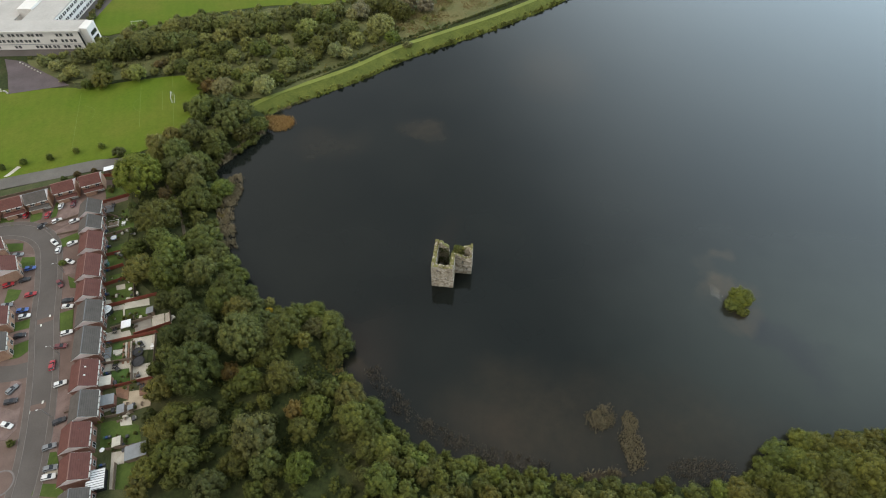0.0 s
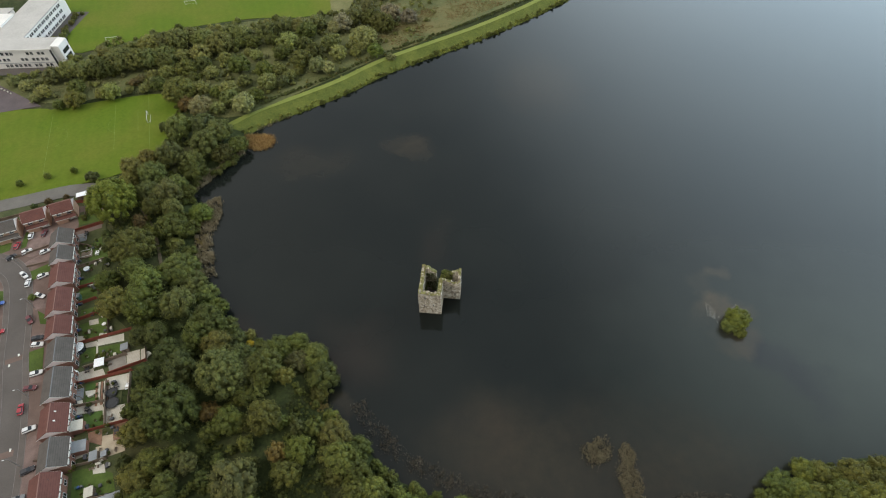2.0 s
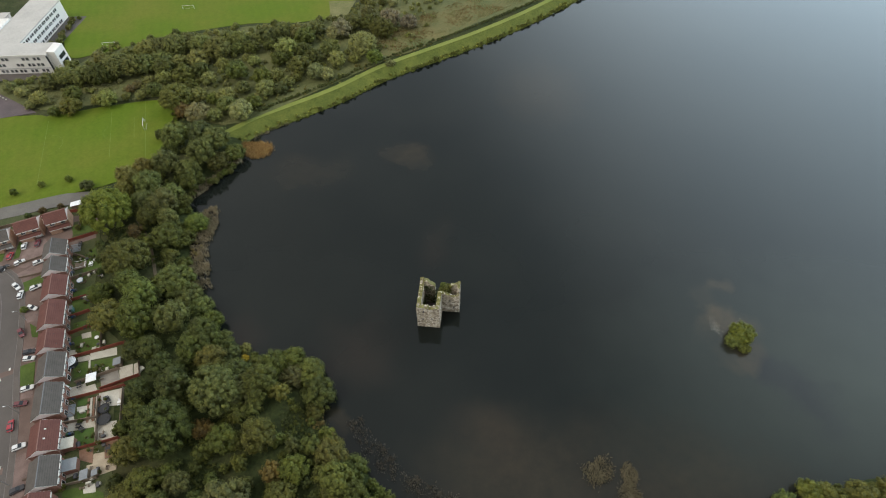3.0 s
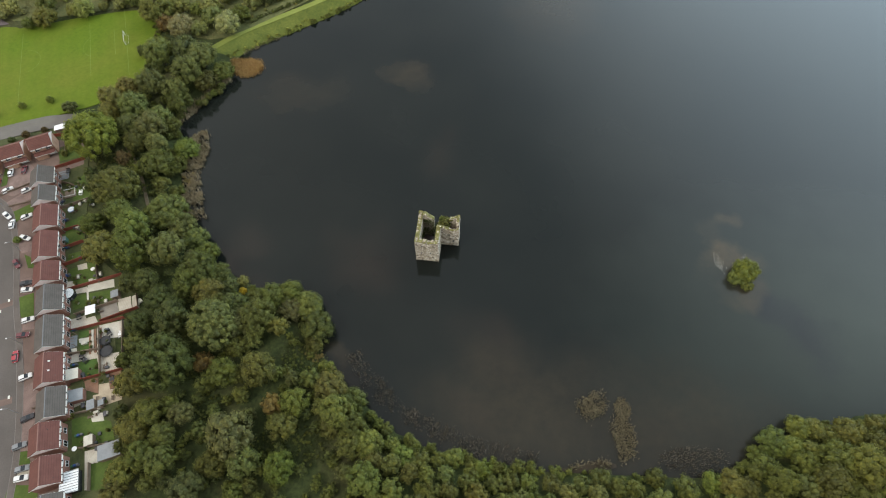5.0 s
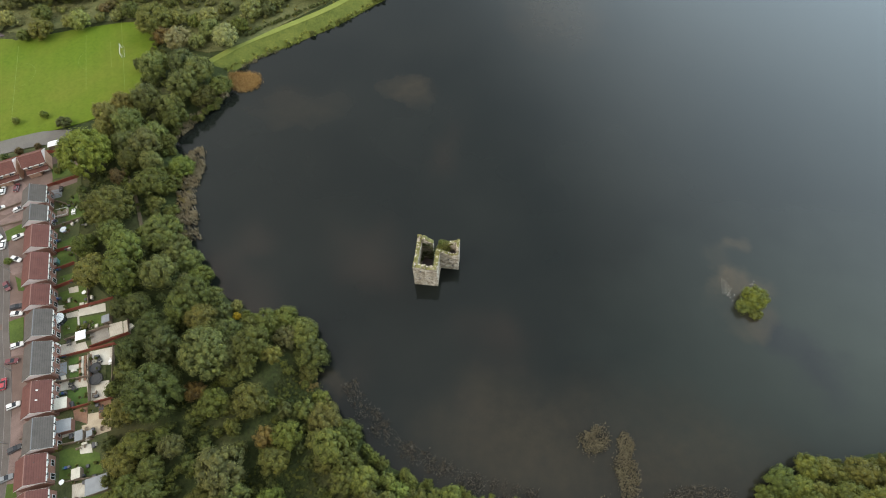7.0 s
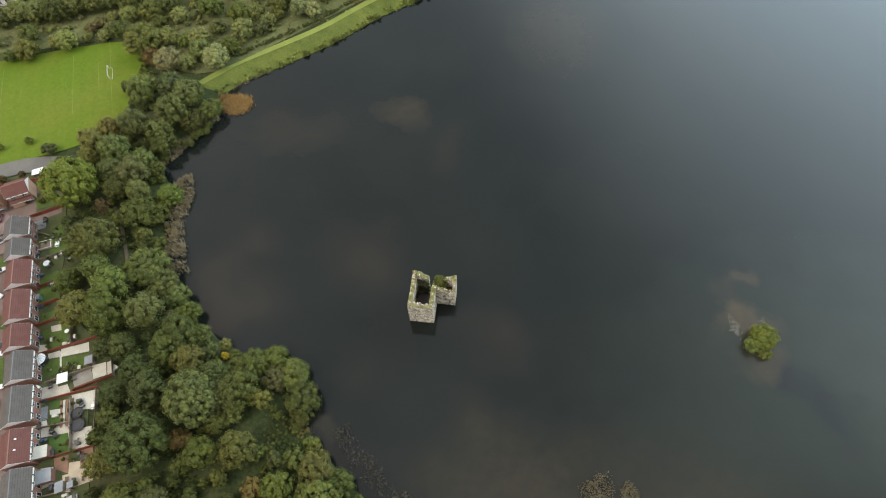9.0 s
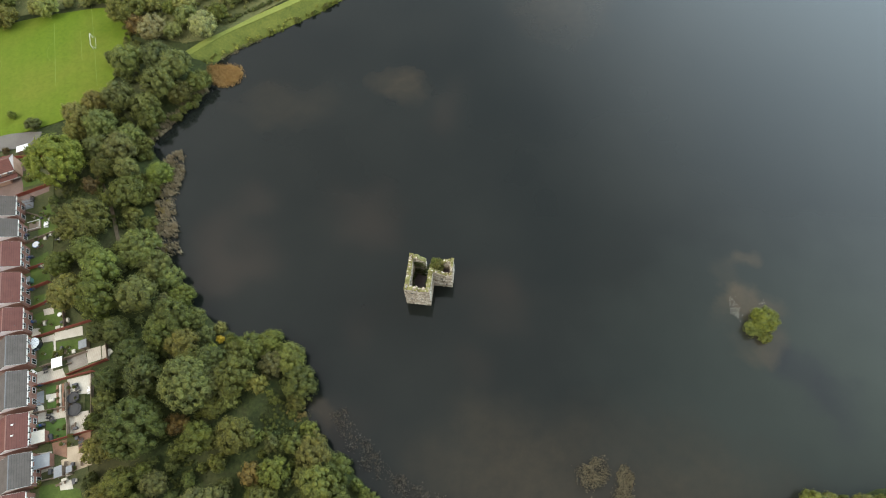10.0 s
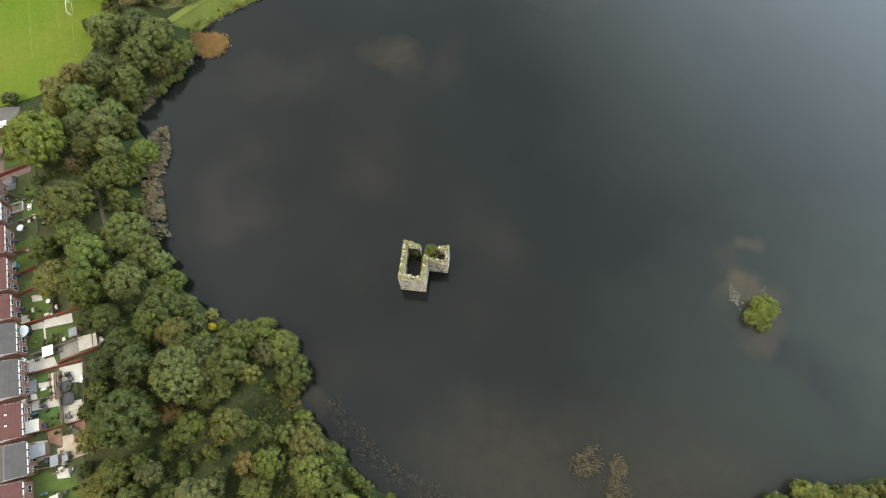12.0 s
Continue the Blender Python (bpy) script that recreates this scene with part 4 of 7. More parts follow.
# the belt of trees along the south shore
SHORE_WOOD = [
    (-58.0, 47.8, 3.3, "green"), (-54.2, 49.8, 2.8, "green"), (-27.1, 53.0, 2.5, "sage"), (-20.5, 50.2, 5.0, "yellowgreen"), (-24.3, 61.3, 3.1, "green"), (-19.0, 60.4, 3.5, "green"), (-13.8, 61.0, 2.8, "yellowgreen"),
    (-18.4, 56.0, 3.2, "gold"), (-10.2, 57.7, 3.3, "yellowgreen"), (-5.0, 56.4, 3.1, "olive"), (0.1, 56.6, 2.7, "yellowgreen"), (5.2, 57.0, 3.1, "yellowgreen"), (-8.1, 52.4, 3.0, "olive"), (-3.3, 52.2, 2.7, "yellowgreen"),
    (2.6, 52.1, 2.9, "sage"), (8.3, 49.5, 2.8, "green"), (13.6, 53.4, 3.2, "bright"), (10.6, 53.8, 2.4, "yellowgreen"), (16.6, 49.4, 3.0, "green"), (21.6, 49.4, 3.0, "green"), (26.9, 49.3, 3.0, "yellowgreen"),
    (33.5, 49.0, 3.0, "olive"), (41.6, 48.5, 3.3, "olive"), (48.2, 50.1, 3.3, "green"), (53.0, 47.8, 3.3, "green"), (37.7, 46.1, 3.0, "gold"),
]
POINT_WOOD = [
    (-13.2, 47.6, 3.3, "olive"), (-1.7, 47.3, 3.0, "green"), (3.3, 46.8, 2.8, "olive"), (11.4, 46.0, 3.0, "gold"), (64.2, 50.4, 3.0, "green"), (72.1, 46.8, 3.3, "olive"), (80.1, 48.4, 3.0, "bright"),
    (85.6, 48.1, 3.9, "gold"), (97.1, 52.5, 3.3, "yellowgreen"), (101.4, 59.7, 4.1, "yellowgreen"), (110.3, 63.8, 3.5, "bright"), (115.3, 63.6, 3.0, "yellowgreen"), (106.1, 57.9, 3.4, "yellowgreen"), (107.1, 52.8, 3.7, "green"),
    (118.1, 61.4, 3.1, "olive"), (124.2, 61.5, 4.5, "gold"), (115.7, 54.2, 4.4, "yellowgreen"), (121.8, 52.3, 5.0, "gold"), (110.9, 47.7, 4.6, "olive"), (98.5, 48.1, 3.6, "green"), (104.6, 46.6, 3.3, "sage"),
    (133.7, 64.3, 3.2, "gold"), (129.6, 58.1, 3.4, "olive"), (57.6, 47.1, 2.6, "green"), (90.2, 46.8, 3.0, "olive"), (96.0, 56.5, 2.7, "green"),
]
FENCE_WOOD = [(-98.0, 71.7, 2.6, "deep"), (-92.9, 66.4, 3.9, "gold"), (-92.0, 53.8, 4.2, "gold"), (-92.6, 49.2, 3.7, "gold"), (-81.9, 65.3, 2.1, "deep"), (-79.3, 51.3, 2.7, "deep"), (-69.1, 71.6, 2.2, "deep"), (-74.7, 75.5, 2.2, "deep"), (-84.2, 51.2, 3.0, "olive"), (-94.5, 61.6, 2.5, "olive")]
POINT_WOOD = [(x, y, r * 1.12, tint) for x, y, r, tint in POINT_WOOD]
for x, y, r, tint in NORTH_WOOD + LANE_WOOD + MIDDLE_WOOD + SOUTH_WOOD + SHORE_WOOD + POINT_WOOD + FENCE_WOOD:
    tree(x, y, r * 0.94, tint, r * 1.35 if land_height(x, y) < 2.6 else None)
# bushes rooted in the ruin's rubble
for x, y, r, z in ((4.0, 137.6, 1.9, 8.3), (2.9, 138.4, 1.3, 8.9)):
    tree(x, y, r, "olive", 2.9, z=z)
# the islet's tree and the bushes at its foot
tree(110.9, 118.2, 4.4, "bright", 6.2, z=-0.3)
tree(107.6, 116.0, 3.0, "yellowgreen", 4.2, z=-0.2)
tree(110.6, 113.2, 2.3, "yellowgreen", 3.0, z=-0.2)

WOOD = [(-136, 248), (-107, 243), (-97, 233), (-110, 210), (-114, 197), (-108, 184), (-103, 168), (-98, 148), (-88, 134), (-78, 125), (-65, 116), (-47, 108), (-41, 99), (-42, 92), (-34, 81), (-25, 71),
        (-10, 59.5), (16, 53.5), (46, 50), (86, 48.5), (97, 56), (120, 63), (147, 68), (197, 63), (197, 18), (-70, 13), (-80, 59), (-86, 81), (-93, 98), (-98, 118), (-108, 137), (-117, 153), (-125, 176), (-144, 196), (-142, 214), (-134, 236)]
GLADES = [(-85.6, 96.7, 3.6), (-44.3, 89.3, 6.0), (-71.8, 72.4, 4.5), (-49.8, 60.8, 4.7), (-38.9, 60.7, 5.2), (-79.2, 83.9, 2.4), (-134.5, 174.5, 4.5), (-114.5, 160.0, 2.6)]


def fill(outline, count, low, high, tints, gap, seed):
    rr = random.Random(seed)
    x0, x1 = min(p[0] for p in outline), max(p[0] for p in outline)
    y0, y1 = min(p[1] for p in outline), max(p[1] for p in outline)
    for _ in range(count):
        x, y, r = rr.uniform(x0, x1), rr.uniform(y0, y1), rr.uniform(low, high)
        if not bool(inside(x, y, outline)) or any(math.hypot(x - a, y - b) < c for a, b, c in GLADES):
            continue
        if any(math.hypot(x - a, y - b) < gap * (r + c) for a, b, c in PLANTED):
            continue
        tree(x, y, r, rr.choice(tints))


# trees leaning over the water's edge
edge_rng = random.Random(31)
for line in (SHORE[1:6], [(x - 6, y) for x, y in SHORE[5:9]], SHORE[8:13], SHORE[13:19], SHORE[20:25]):
    pts = curve_through(line, 1.0)
    i = 0
    while i < len(pts):
        x, y = pts[i]
        r = edge_rng.uniform(1.5, 2.8)
        x += edge_rng.uniform(-3.4, -0.6) if y > 80 else edge_rng.uniform(-2.0, 0.4)
        y -= edge_rng.uniform(0.6, 3.2)
        if not any(math.hypot(x - a, y - b) < 0.7 * (r + c) for a, b, c in PLANTED) and not any(math.hypot(x - a, y - b) < c for a, b, c in GLADES):
            tree(x, y, r, edge_rng.choice(["green", "green", "olive", "yellowgreen"]))
        i += 2
BACK_WOOD = [(-72, 50), (-50, 50), (-20, 44), (60, 43), (96, 43), (140, 52), (197, 60), (197, 18), (-70, 13)]
fill(BACK_WOOD, 220, 3.4, 5.0, ["green", "green", "olive", "grey", "yellowgreen"], 0.72, 3)
SOUTH_BELT = [(-24, 68), (-9, 59), (16, 53), (46, 49.5), (86, 48), (97, 56), (120, 63), (140, 67), (140, 42), (-24, 42)]
fill(SOUTH_BELT, 500, 2.2, 3.4, ["green", "olive", "yellowgreen", "green", "sage"], 0.66, 8)
# scrub woodland between the embankment, the playing fields and the school
SCRUB = [(-107.4, 248.9), (-134.9, 262.0), (-144.1, 276.4), (-172.9, 272.5), (-209.6, 267.2), (-248.9, 293.4), (-216.2, 302.6), (-207.0, 314.4), (-196.5, 332.7), (-157.2, 341.9), (-115.3, 352.4), (-86.5, 353.7), (-52.4, 366.8), (-39.3, 393.0), (13.1, 393.0), (5.2, 345.0), (-31.4, 316.0), (-66, 288.0)]
GLADES += [(-6.6, 343.2, 23.0), (-32.8, 327.5, 12.8), (-78.6, 303.9, 6.6), (-150.7, 296.1, 9.0), (-167.7, 293.4, 9.0), (-183.4, 296.1, 8.0), (-134, 300, 7.0), (-65.5, 314.4, 6.6), (10.5, 373.4, 26.0), (-205, 288, 5.0), (-96, 285, 6.0), (-50, 340, 7.0)]
# x, y, radius, tint; dusk, thorn and willow carry the lightening against shade
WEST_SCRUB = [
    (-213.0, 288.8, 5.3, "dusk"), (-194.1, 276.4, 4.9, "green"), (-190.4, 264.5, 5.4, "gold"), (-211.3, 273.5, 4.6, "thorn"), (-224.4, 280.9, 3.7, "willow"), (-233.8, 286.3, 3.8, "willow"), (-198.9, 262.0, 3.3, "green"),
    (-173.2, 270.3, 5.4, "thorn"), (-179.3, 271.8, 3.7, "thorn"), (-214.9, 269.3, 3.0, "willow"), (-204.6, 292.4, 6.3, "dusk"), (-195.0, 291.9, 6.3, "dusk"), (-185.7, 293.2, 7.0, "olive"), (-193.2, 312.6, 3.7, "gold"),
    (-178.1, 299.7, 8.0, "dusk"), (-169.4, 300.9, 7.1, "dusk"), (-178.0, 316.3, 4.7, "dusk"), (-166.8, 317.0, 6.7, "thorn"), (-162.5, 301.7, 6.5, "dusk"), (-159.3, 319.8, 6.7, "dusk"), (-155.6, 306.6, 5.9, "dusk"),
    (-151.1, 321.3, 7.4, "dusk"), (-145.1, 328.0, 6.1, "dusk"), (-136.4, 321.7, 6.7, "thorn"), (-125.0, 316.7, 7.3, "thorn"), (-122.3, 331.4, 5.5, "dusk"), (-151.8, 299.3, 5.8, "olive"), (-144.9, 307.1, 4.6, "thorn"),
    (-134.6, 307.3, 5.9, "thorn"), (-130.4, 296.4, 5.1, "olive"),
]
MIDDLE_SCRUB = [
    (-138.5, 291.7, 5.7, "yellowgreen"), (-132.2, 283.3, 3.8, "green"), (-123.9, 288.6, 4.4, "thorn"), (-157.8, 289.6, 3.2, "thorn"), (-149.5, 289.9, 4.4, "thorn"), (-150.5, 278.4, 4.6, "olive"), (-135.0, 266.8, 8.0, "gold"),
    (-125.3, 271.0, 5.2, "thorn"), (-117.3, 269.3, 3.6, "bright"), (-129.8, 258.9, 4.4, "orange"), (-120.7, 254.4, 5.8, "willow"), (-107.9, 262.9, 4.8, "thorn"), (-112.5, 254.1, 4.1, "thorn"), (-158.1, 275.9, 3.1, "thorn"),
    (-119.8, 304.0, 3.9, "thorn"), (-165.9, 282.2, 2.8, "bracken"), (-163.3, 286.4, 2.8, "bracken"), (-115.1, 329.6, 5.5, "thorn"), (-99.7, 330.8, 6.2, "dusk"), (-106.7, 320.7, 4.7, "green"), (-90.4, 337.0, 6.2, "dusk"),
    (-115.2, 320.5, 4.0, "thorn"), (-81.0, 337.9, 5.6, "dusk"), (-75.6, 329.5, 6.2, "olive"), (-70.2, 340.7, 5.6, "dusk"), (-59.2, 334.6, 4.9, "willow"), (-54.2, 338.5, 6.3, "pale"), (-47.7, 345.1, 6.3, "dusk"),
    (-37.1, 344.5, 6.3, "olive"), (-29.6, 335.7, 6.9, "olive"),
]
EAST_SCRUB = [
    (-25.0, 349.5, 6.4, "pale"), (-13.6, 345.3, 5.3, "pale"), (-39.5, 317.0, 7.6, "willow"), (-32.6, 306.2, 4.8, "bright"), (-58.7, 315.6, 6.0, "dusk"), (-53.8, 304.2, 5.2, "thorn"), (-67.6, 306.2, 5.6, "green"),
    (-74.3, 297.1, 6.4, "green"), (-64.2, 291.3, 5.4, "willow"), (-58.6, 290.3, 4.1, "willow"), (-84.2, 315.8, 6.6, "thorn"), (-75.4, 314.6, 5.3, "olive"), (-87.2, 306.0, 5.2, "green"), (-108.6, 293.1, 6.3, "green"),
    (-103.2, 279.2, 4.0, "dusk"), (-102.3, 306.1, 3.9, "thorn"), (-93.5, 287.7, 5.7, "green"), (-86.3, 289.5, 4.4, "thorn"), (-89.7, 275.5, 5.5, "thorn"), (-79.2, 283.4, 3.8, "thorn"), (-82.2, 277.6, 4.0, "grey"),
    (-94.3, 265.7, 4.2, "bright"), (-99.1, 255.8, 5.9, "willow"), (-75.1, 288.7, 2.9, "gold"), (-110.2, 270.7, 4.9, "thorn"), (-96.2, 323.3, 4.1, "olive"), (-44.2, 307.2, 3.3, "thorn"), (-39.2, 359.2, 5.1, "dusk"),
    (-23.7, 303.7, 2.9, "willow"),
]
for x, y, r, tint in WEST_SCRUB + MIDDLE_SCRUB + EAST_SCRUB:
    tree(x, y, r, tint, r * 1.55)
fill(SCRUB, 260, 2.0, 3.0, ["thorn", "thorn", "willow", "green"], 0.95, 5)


SCRUB_FORMS = [(3.3, crown_mesh("scrub_form", 90 + i, 3.3, 5.2, 9, 10, 0.42, 0.04, (0.28, 0.42), 0.22)) for i in range(3)]


def thicket(name, outline, count, low, high, tint, label, seed):
    """Low bushes past counting, joined: strewn over an outline, or at the places given as count."""
    r = np.random.default_rng(seed)
    vs, fs, ms, at = [], [], [], 0
    forms = []
    for rad, me in SCRUB_FORMS:
        co = np.empty(len(me.vertices) * 3)
        me.vertices.foreach_get("co", co)
        forms.append((co.reshape(-1, 3) / rad, [list(p.vertices) for p in me.polygons], [p.material_index for p in me.polygons]))
    if outline:
        xs_, ys_ = [p[0] for p in outline], [p[1] for p in outline]
        count = [(r.uniform(min(xs_), max(xs_)), r.uniform(min(ys_), max(ys_)), r.uniform(low, high)) for _ in range(count)]
    for x, y, s, *z in count:
        if outline and not bool(inside(x, y, outline)) or any(math.hypot(x - a, y - b) < 0.5 * (s + c) for a, b, c in PLANTED):
            continue
        co, polys, mi = forms[int(r.integers(3))]
        a = r.uniform(0, 6.28)
        rot = np.array([[math.cos(a), -math.sin(a), 0], [math.sin(a), math.cos(a), 0], [0, 0, 1]])
        vs.append(co @ rot.T * s + (x, y, z[0] if z else land_height(x, y)))
        fs += [[i + at for i in p] for p in polys]
        ms += mi
        at += len(co)
    me = bpy.data.meshes.new(name)
    me.from_pydata(np.concatenate(vs).tolist(), [], fs)
    me.materials.append(LEAF)
    me.materials.append(CORE)
    me.polygons.foreach_set("material_index", ms)
    ob = tagged(part_of(name, me, None), label, "scrub", kind="stuff")
    ob.color = (*TINTS[tint], 1)


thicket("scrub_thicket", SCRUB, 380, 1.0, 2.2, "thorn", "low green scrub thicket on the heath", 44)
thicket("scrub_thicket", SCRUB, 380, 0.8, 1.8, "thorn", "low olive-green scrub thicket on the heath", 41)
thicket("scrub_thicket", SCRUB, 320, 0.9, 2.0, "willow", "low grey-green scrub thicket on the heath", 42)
thicket("bush_layer", WOOD, 560, 1.6, 2.8, "green", "green bushes below the lochside trees", 54)
thicket("bush_layer", WOOD, 420, 1.6, 2.6, "deep", "dark green bushes below the lochside trees", 55)
thicket("scrub_thicket", SCRUB, 260, 1.3, 2.1, "dusk", "dark green scrub thicket on the heath", 56)
thicket("undergrowth", WOOD, 1300, 1.0, 2.3, "green", "green undergrowth between the lochside trees", 43)
thicket("shore_scrub", [(-12, 63), (20, 56), (46, 53), (86, 50.5), (96, 55.5), (96, 50), (46, 48), (16, 50), (-12, 57)], 330, 0.7, 1.5, "yellowgreen", "yellow-green bushes along the south shore", 59)
thicket("bracken_fringe", [(-107, 184), (-101.5, 183), (-99.5, 172), (-98, 160), (-95, 149), (-98, 146), (-102, 158), (-104, 170)], 150, 0.5, 1.0, "bracken", "orange-brown bracken between the wood and the reeds", 49)
gr = random.Random(71)
briars = [(gx + c * math.cos(a), gy + c * math.sin(a), gr.uniform(0.3, 0.7)) for gx, gy, rad in GLADES[:8] for _ in range(int(1.6 * rad * rad)) for a, c in [(gr.uniform(0, math.tau), rad * 1.15 * math.sqrt(gr.random()))]]
thicket("bramble", None, briars[::2], 0, 0, "green", "low dark green brambles in the woodland glades", 72)
thicket("bramble", None, briars[1::2], 0, 0, "olive", "low olive brambles in the woodland glades", 73)
thicket("shore_bracken", [(-43.5, 93), (-38.6, 93), (-37.6, 90), (-39.4, 88), (-44, 89.5)], 55, 0.3, 0.65, "bracken", "orange-brown bracken at the lochside glade", 74)
thicket("undergrowth", [(-137, 263), (-131, 262), (-126, 250), (-127, 236), (-134, 236), (-134.5, 252)], 90, 0.8, 1.6, "olive", "olive undergrowth beside the playing field", 50)
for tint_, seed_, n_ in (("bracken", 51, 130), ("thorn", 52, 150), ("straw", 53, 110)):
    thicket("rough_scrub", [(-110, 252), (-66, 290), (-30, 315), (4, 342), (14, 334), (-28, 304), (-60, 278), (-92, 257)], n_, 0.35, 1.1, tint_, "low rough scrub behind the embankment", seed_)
# trimmed hedge behind the embankment path
hedge = curve_through([(-108, 257), (-90, 260.5), (-79, 268), (-56, 283.5), (-31, 304.5), (-3.5, 322), (22, 338), (48.5, 356.5), (75.5, 378), (110, 408)], 1.0)
hr = random.Random(6)
thicket("hedge", None, [(x - 1.2 + hr.uniform(-0.6, 0.6), y + 1.2 + hr.uniform(-0.6, 0.6), hr.uniform(0.8, 1.4)) for x, y in hedge[::2]], 0, 0, "deep", "dark rough hedge behind the embankment path", 46)
slope = []
for i in range(1, len(dam_line) - 1):
    (ax, ay), (bx, by) = dam_line[i - 1], dam_line[i + 1]
    d = Vector((bx - ax, by - ay)).normalized()
    for _ in range(3 if ay < 390 else 0):
        o, u = hr.uniform(0.0, 2.4), hr.random()
        slope.append((ax + (bx - ax) * u - d.y * o, ay + (by - ay) * u + d.x * o, hr.uniform(0.3, 0.95) * (1.25 - o * 0.09), 4.1 * o / 7.0 - 0.12))
thicket("bank_scrub", None, slope[::2], 0, 0, "bank", "low green scrub on the embankment slope", 61)
thicket("bank_scrub", None, slope[1::2], 0, 0, "yellowgreen", "low grey-green scrub on the embankment slope", 62)
for x, y in [(-202.4, 198.3), (-191, 201.5), (-180.4, 206.1), (-169.6, 209.6), (-210.6, 194.5)]:
    tree(x, y, 1.6, "bright", 3.8)
tree(-159.0, 204.4, 2.9, "grey")
# ---------- houses ----------
def window(parent, w, h, m, name="window"):
    fr = bmesh.new()
    t = 0.065
    for x0, x1, z0, z1 in ((-w / 2, w / 2, 0, t), (-w / 2, w / 2, h - t, h), (-w / 2, -w / 2 + t, t, h - t), (w / 2 - t, w / 2, t, h - t), (-t / 2, t / 2, t, h - t)):
        box(fr, x0, x1, -0.08, 0.02, z0, z1)
    f = part(name, fr, UPVC, parent, "white window frame")
    f.matrix_basis = m
    part("pane", boxed(-w / 2 + t, w / 2 - t, -0.03, -0.02, t, h - t), PANE, f)
    part("sill", boxed(-w / 2 - 0.06, w / 2 + 0.06, -0.16, 0.0, -0.07, 0.0), KERB, f)
    return f


def house(x, y, turn, length, depth, roof, eave=5.5, rise=2.6, porch=False, lights=False, wall=None, label=""):
    """A gabled two-storey house. Local y runs along the ridge, +x is the garden side; the origin is the middle of its plan."""
    red = roof is ROOF_RED
    t = thing("house", pose(x, y, G, 0, 0, turn), label or ("brick house with %s tiled roof and white gables" % ("red-brown" if red else "slate-grey")), "house", "estate houses")
    hl, hd = length / 2, depth / 2
    wall = wall or BRICK
    part("wall", prism(bmesh.new(), [(-hd, -0.3), (hd, -0.3), (hd, eave), (-hd, eave)], -hl, hl), wall, t)
    for s in (-1, 1):
        tri = prism(bmesh.new(), [(-hd, eave - 0.25), (hd, eave - 0.25), (hd, eave + 0.02), (0, eave + rise - 0.05), (-hd, eave + 0.02)], s * hl - 0.03, s * hl + 0.03)
        part("gable", tri, RENDER_WHITE, t, "white roughcast gable")
    over, th = 0.45, 0.16
    drop = over * rise / hd
    for s in (-1, 1):
        sl = prism(bmesh.new(), [(0, eave + rise), (s * (hd + over), eave - drop), (s * (hd + over), eave - drop + th), (0, eave + rise + th)], -hl - 0.18, hl + 0.18)
        slope = part("roof", sl, roof, t, "%s tiled roof slope" % ("red-brown" if red else "slate-grey"))
        part("gutter", boxed(min(s * (hd + over), s * (hd + over + 0.1)), max(s * (hd + over), s * (hd + over + 0.1)), -hl - 0.15, hl + 0.15, eave - drop - 0.36, eave - drop - 0.24), DARK, slope)
        n = max(3, int(length / 2.0))
        for k in range(n if s > 0 else 0):
            a = -hl + length * k / n
            part("fascia", boxed(min(s * (hd + over + 0.004), s * (hd + over + 0.22)), max(s * (hd + over + 0.004), s * (hd + over + 0.22)), a + 0.25, a + length / n - 0.25, eave - drop - 0.22, eave - drop + 0.12), UPVC, t)
        # white verge boards
        for e in (-1, 1):
            y0 = e * (hl + 0.18)
            vb = prism(bmesh.new(), [(0, eave + rise - 0.12), (s * (hd + over), eave - drop - 0.12), (s * (hd + over), eave - drop + th * 0.6), (0, eave + rise + th * 0.6)], y0 - 0.025 + e * 0.03, y0 + 0.025 + e * 0.03)
            part("verge_board", vb, UPVC, t)
        # windows and doors of the two long sides
        turnw = 90 if s > 0 else -90
        nw = 3 if length > 9 else 2
        for k in range(nw):
            yy = ((k + 0.5) / nw - 0.5) * length * 0.95
            window(t, 1.7, 1.3, pose(s * (hd + 0.03), yy, 3.4, 0, 0, turnw))
            if k == 0 or s > 0:
                window(t, 1.8, 1.45 if k else 2.0, pose(s * (hd + 0.03), yy, 0.85 if k else 0.2, 0, 0, turnw))
        if s < 0:
            d = part("door", boxed(-hd - 0.06, -hd + 0.02, 0.16 * length, 0.16 * length + 0.95, 0.0, 2.05), UPVC, t, "white panelled front door")
            part("door_handle", boxed(-hd - 0.1, -hd - 0.06, 0.16 * length + 0.1, 0.16 * length + 0.2, 1.0, 1.05), ALLOY, d)
    part("ridge", prism(bmesh.new(), [(-0.16, eave + rise + th - 0.05), (0.16, eave + rise + th - 0.05), (0.1, eave + rise + th + 0.08), (-0.1, eave + rise + th + 0.08)], -hl - 0.18, hl + 0.18), RIDGE_RED if red else RIDGE_GREY, t)
    for yy, xx in ((0.22 * length, 0.5 * hd), (-0.3 * length, 0.72 * hd)):
        zz = eave + rise * (1 - xx / hd) + th
        part("roof_vent", tube(bmesh.new(), (xx, yy, zz - 0.1), (xx, yy, zz + 0.28), 0.08, 0.08, 8), DARK, t)
    if lights:
        for yy in (-0.12 * length, 0.2 * length):
            for xx in (0.32 * hd,):
                zz = eave + rise * (1 - xx / hd) + th + 0.02
                rl = part("rooflight", boxed(-0.3, 0.3, -0.22, 0.22, -0.03, 0.06), UPVC, t, "white rooflight")
                rl.matrix_basis = pose(xx, yy, zz, 0, math.degrees(math.atan2(rise, hd)), 0)
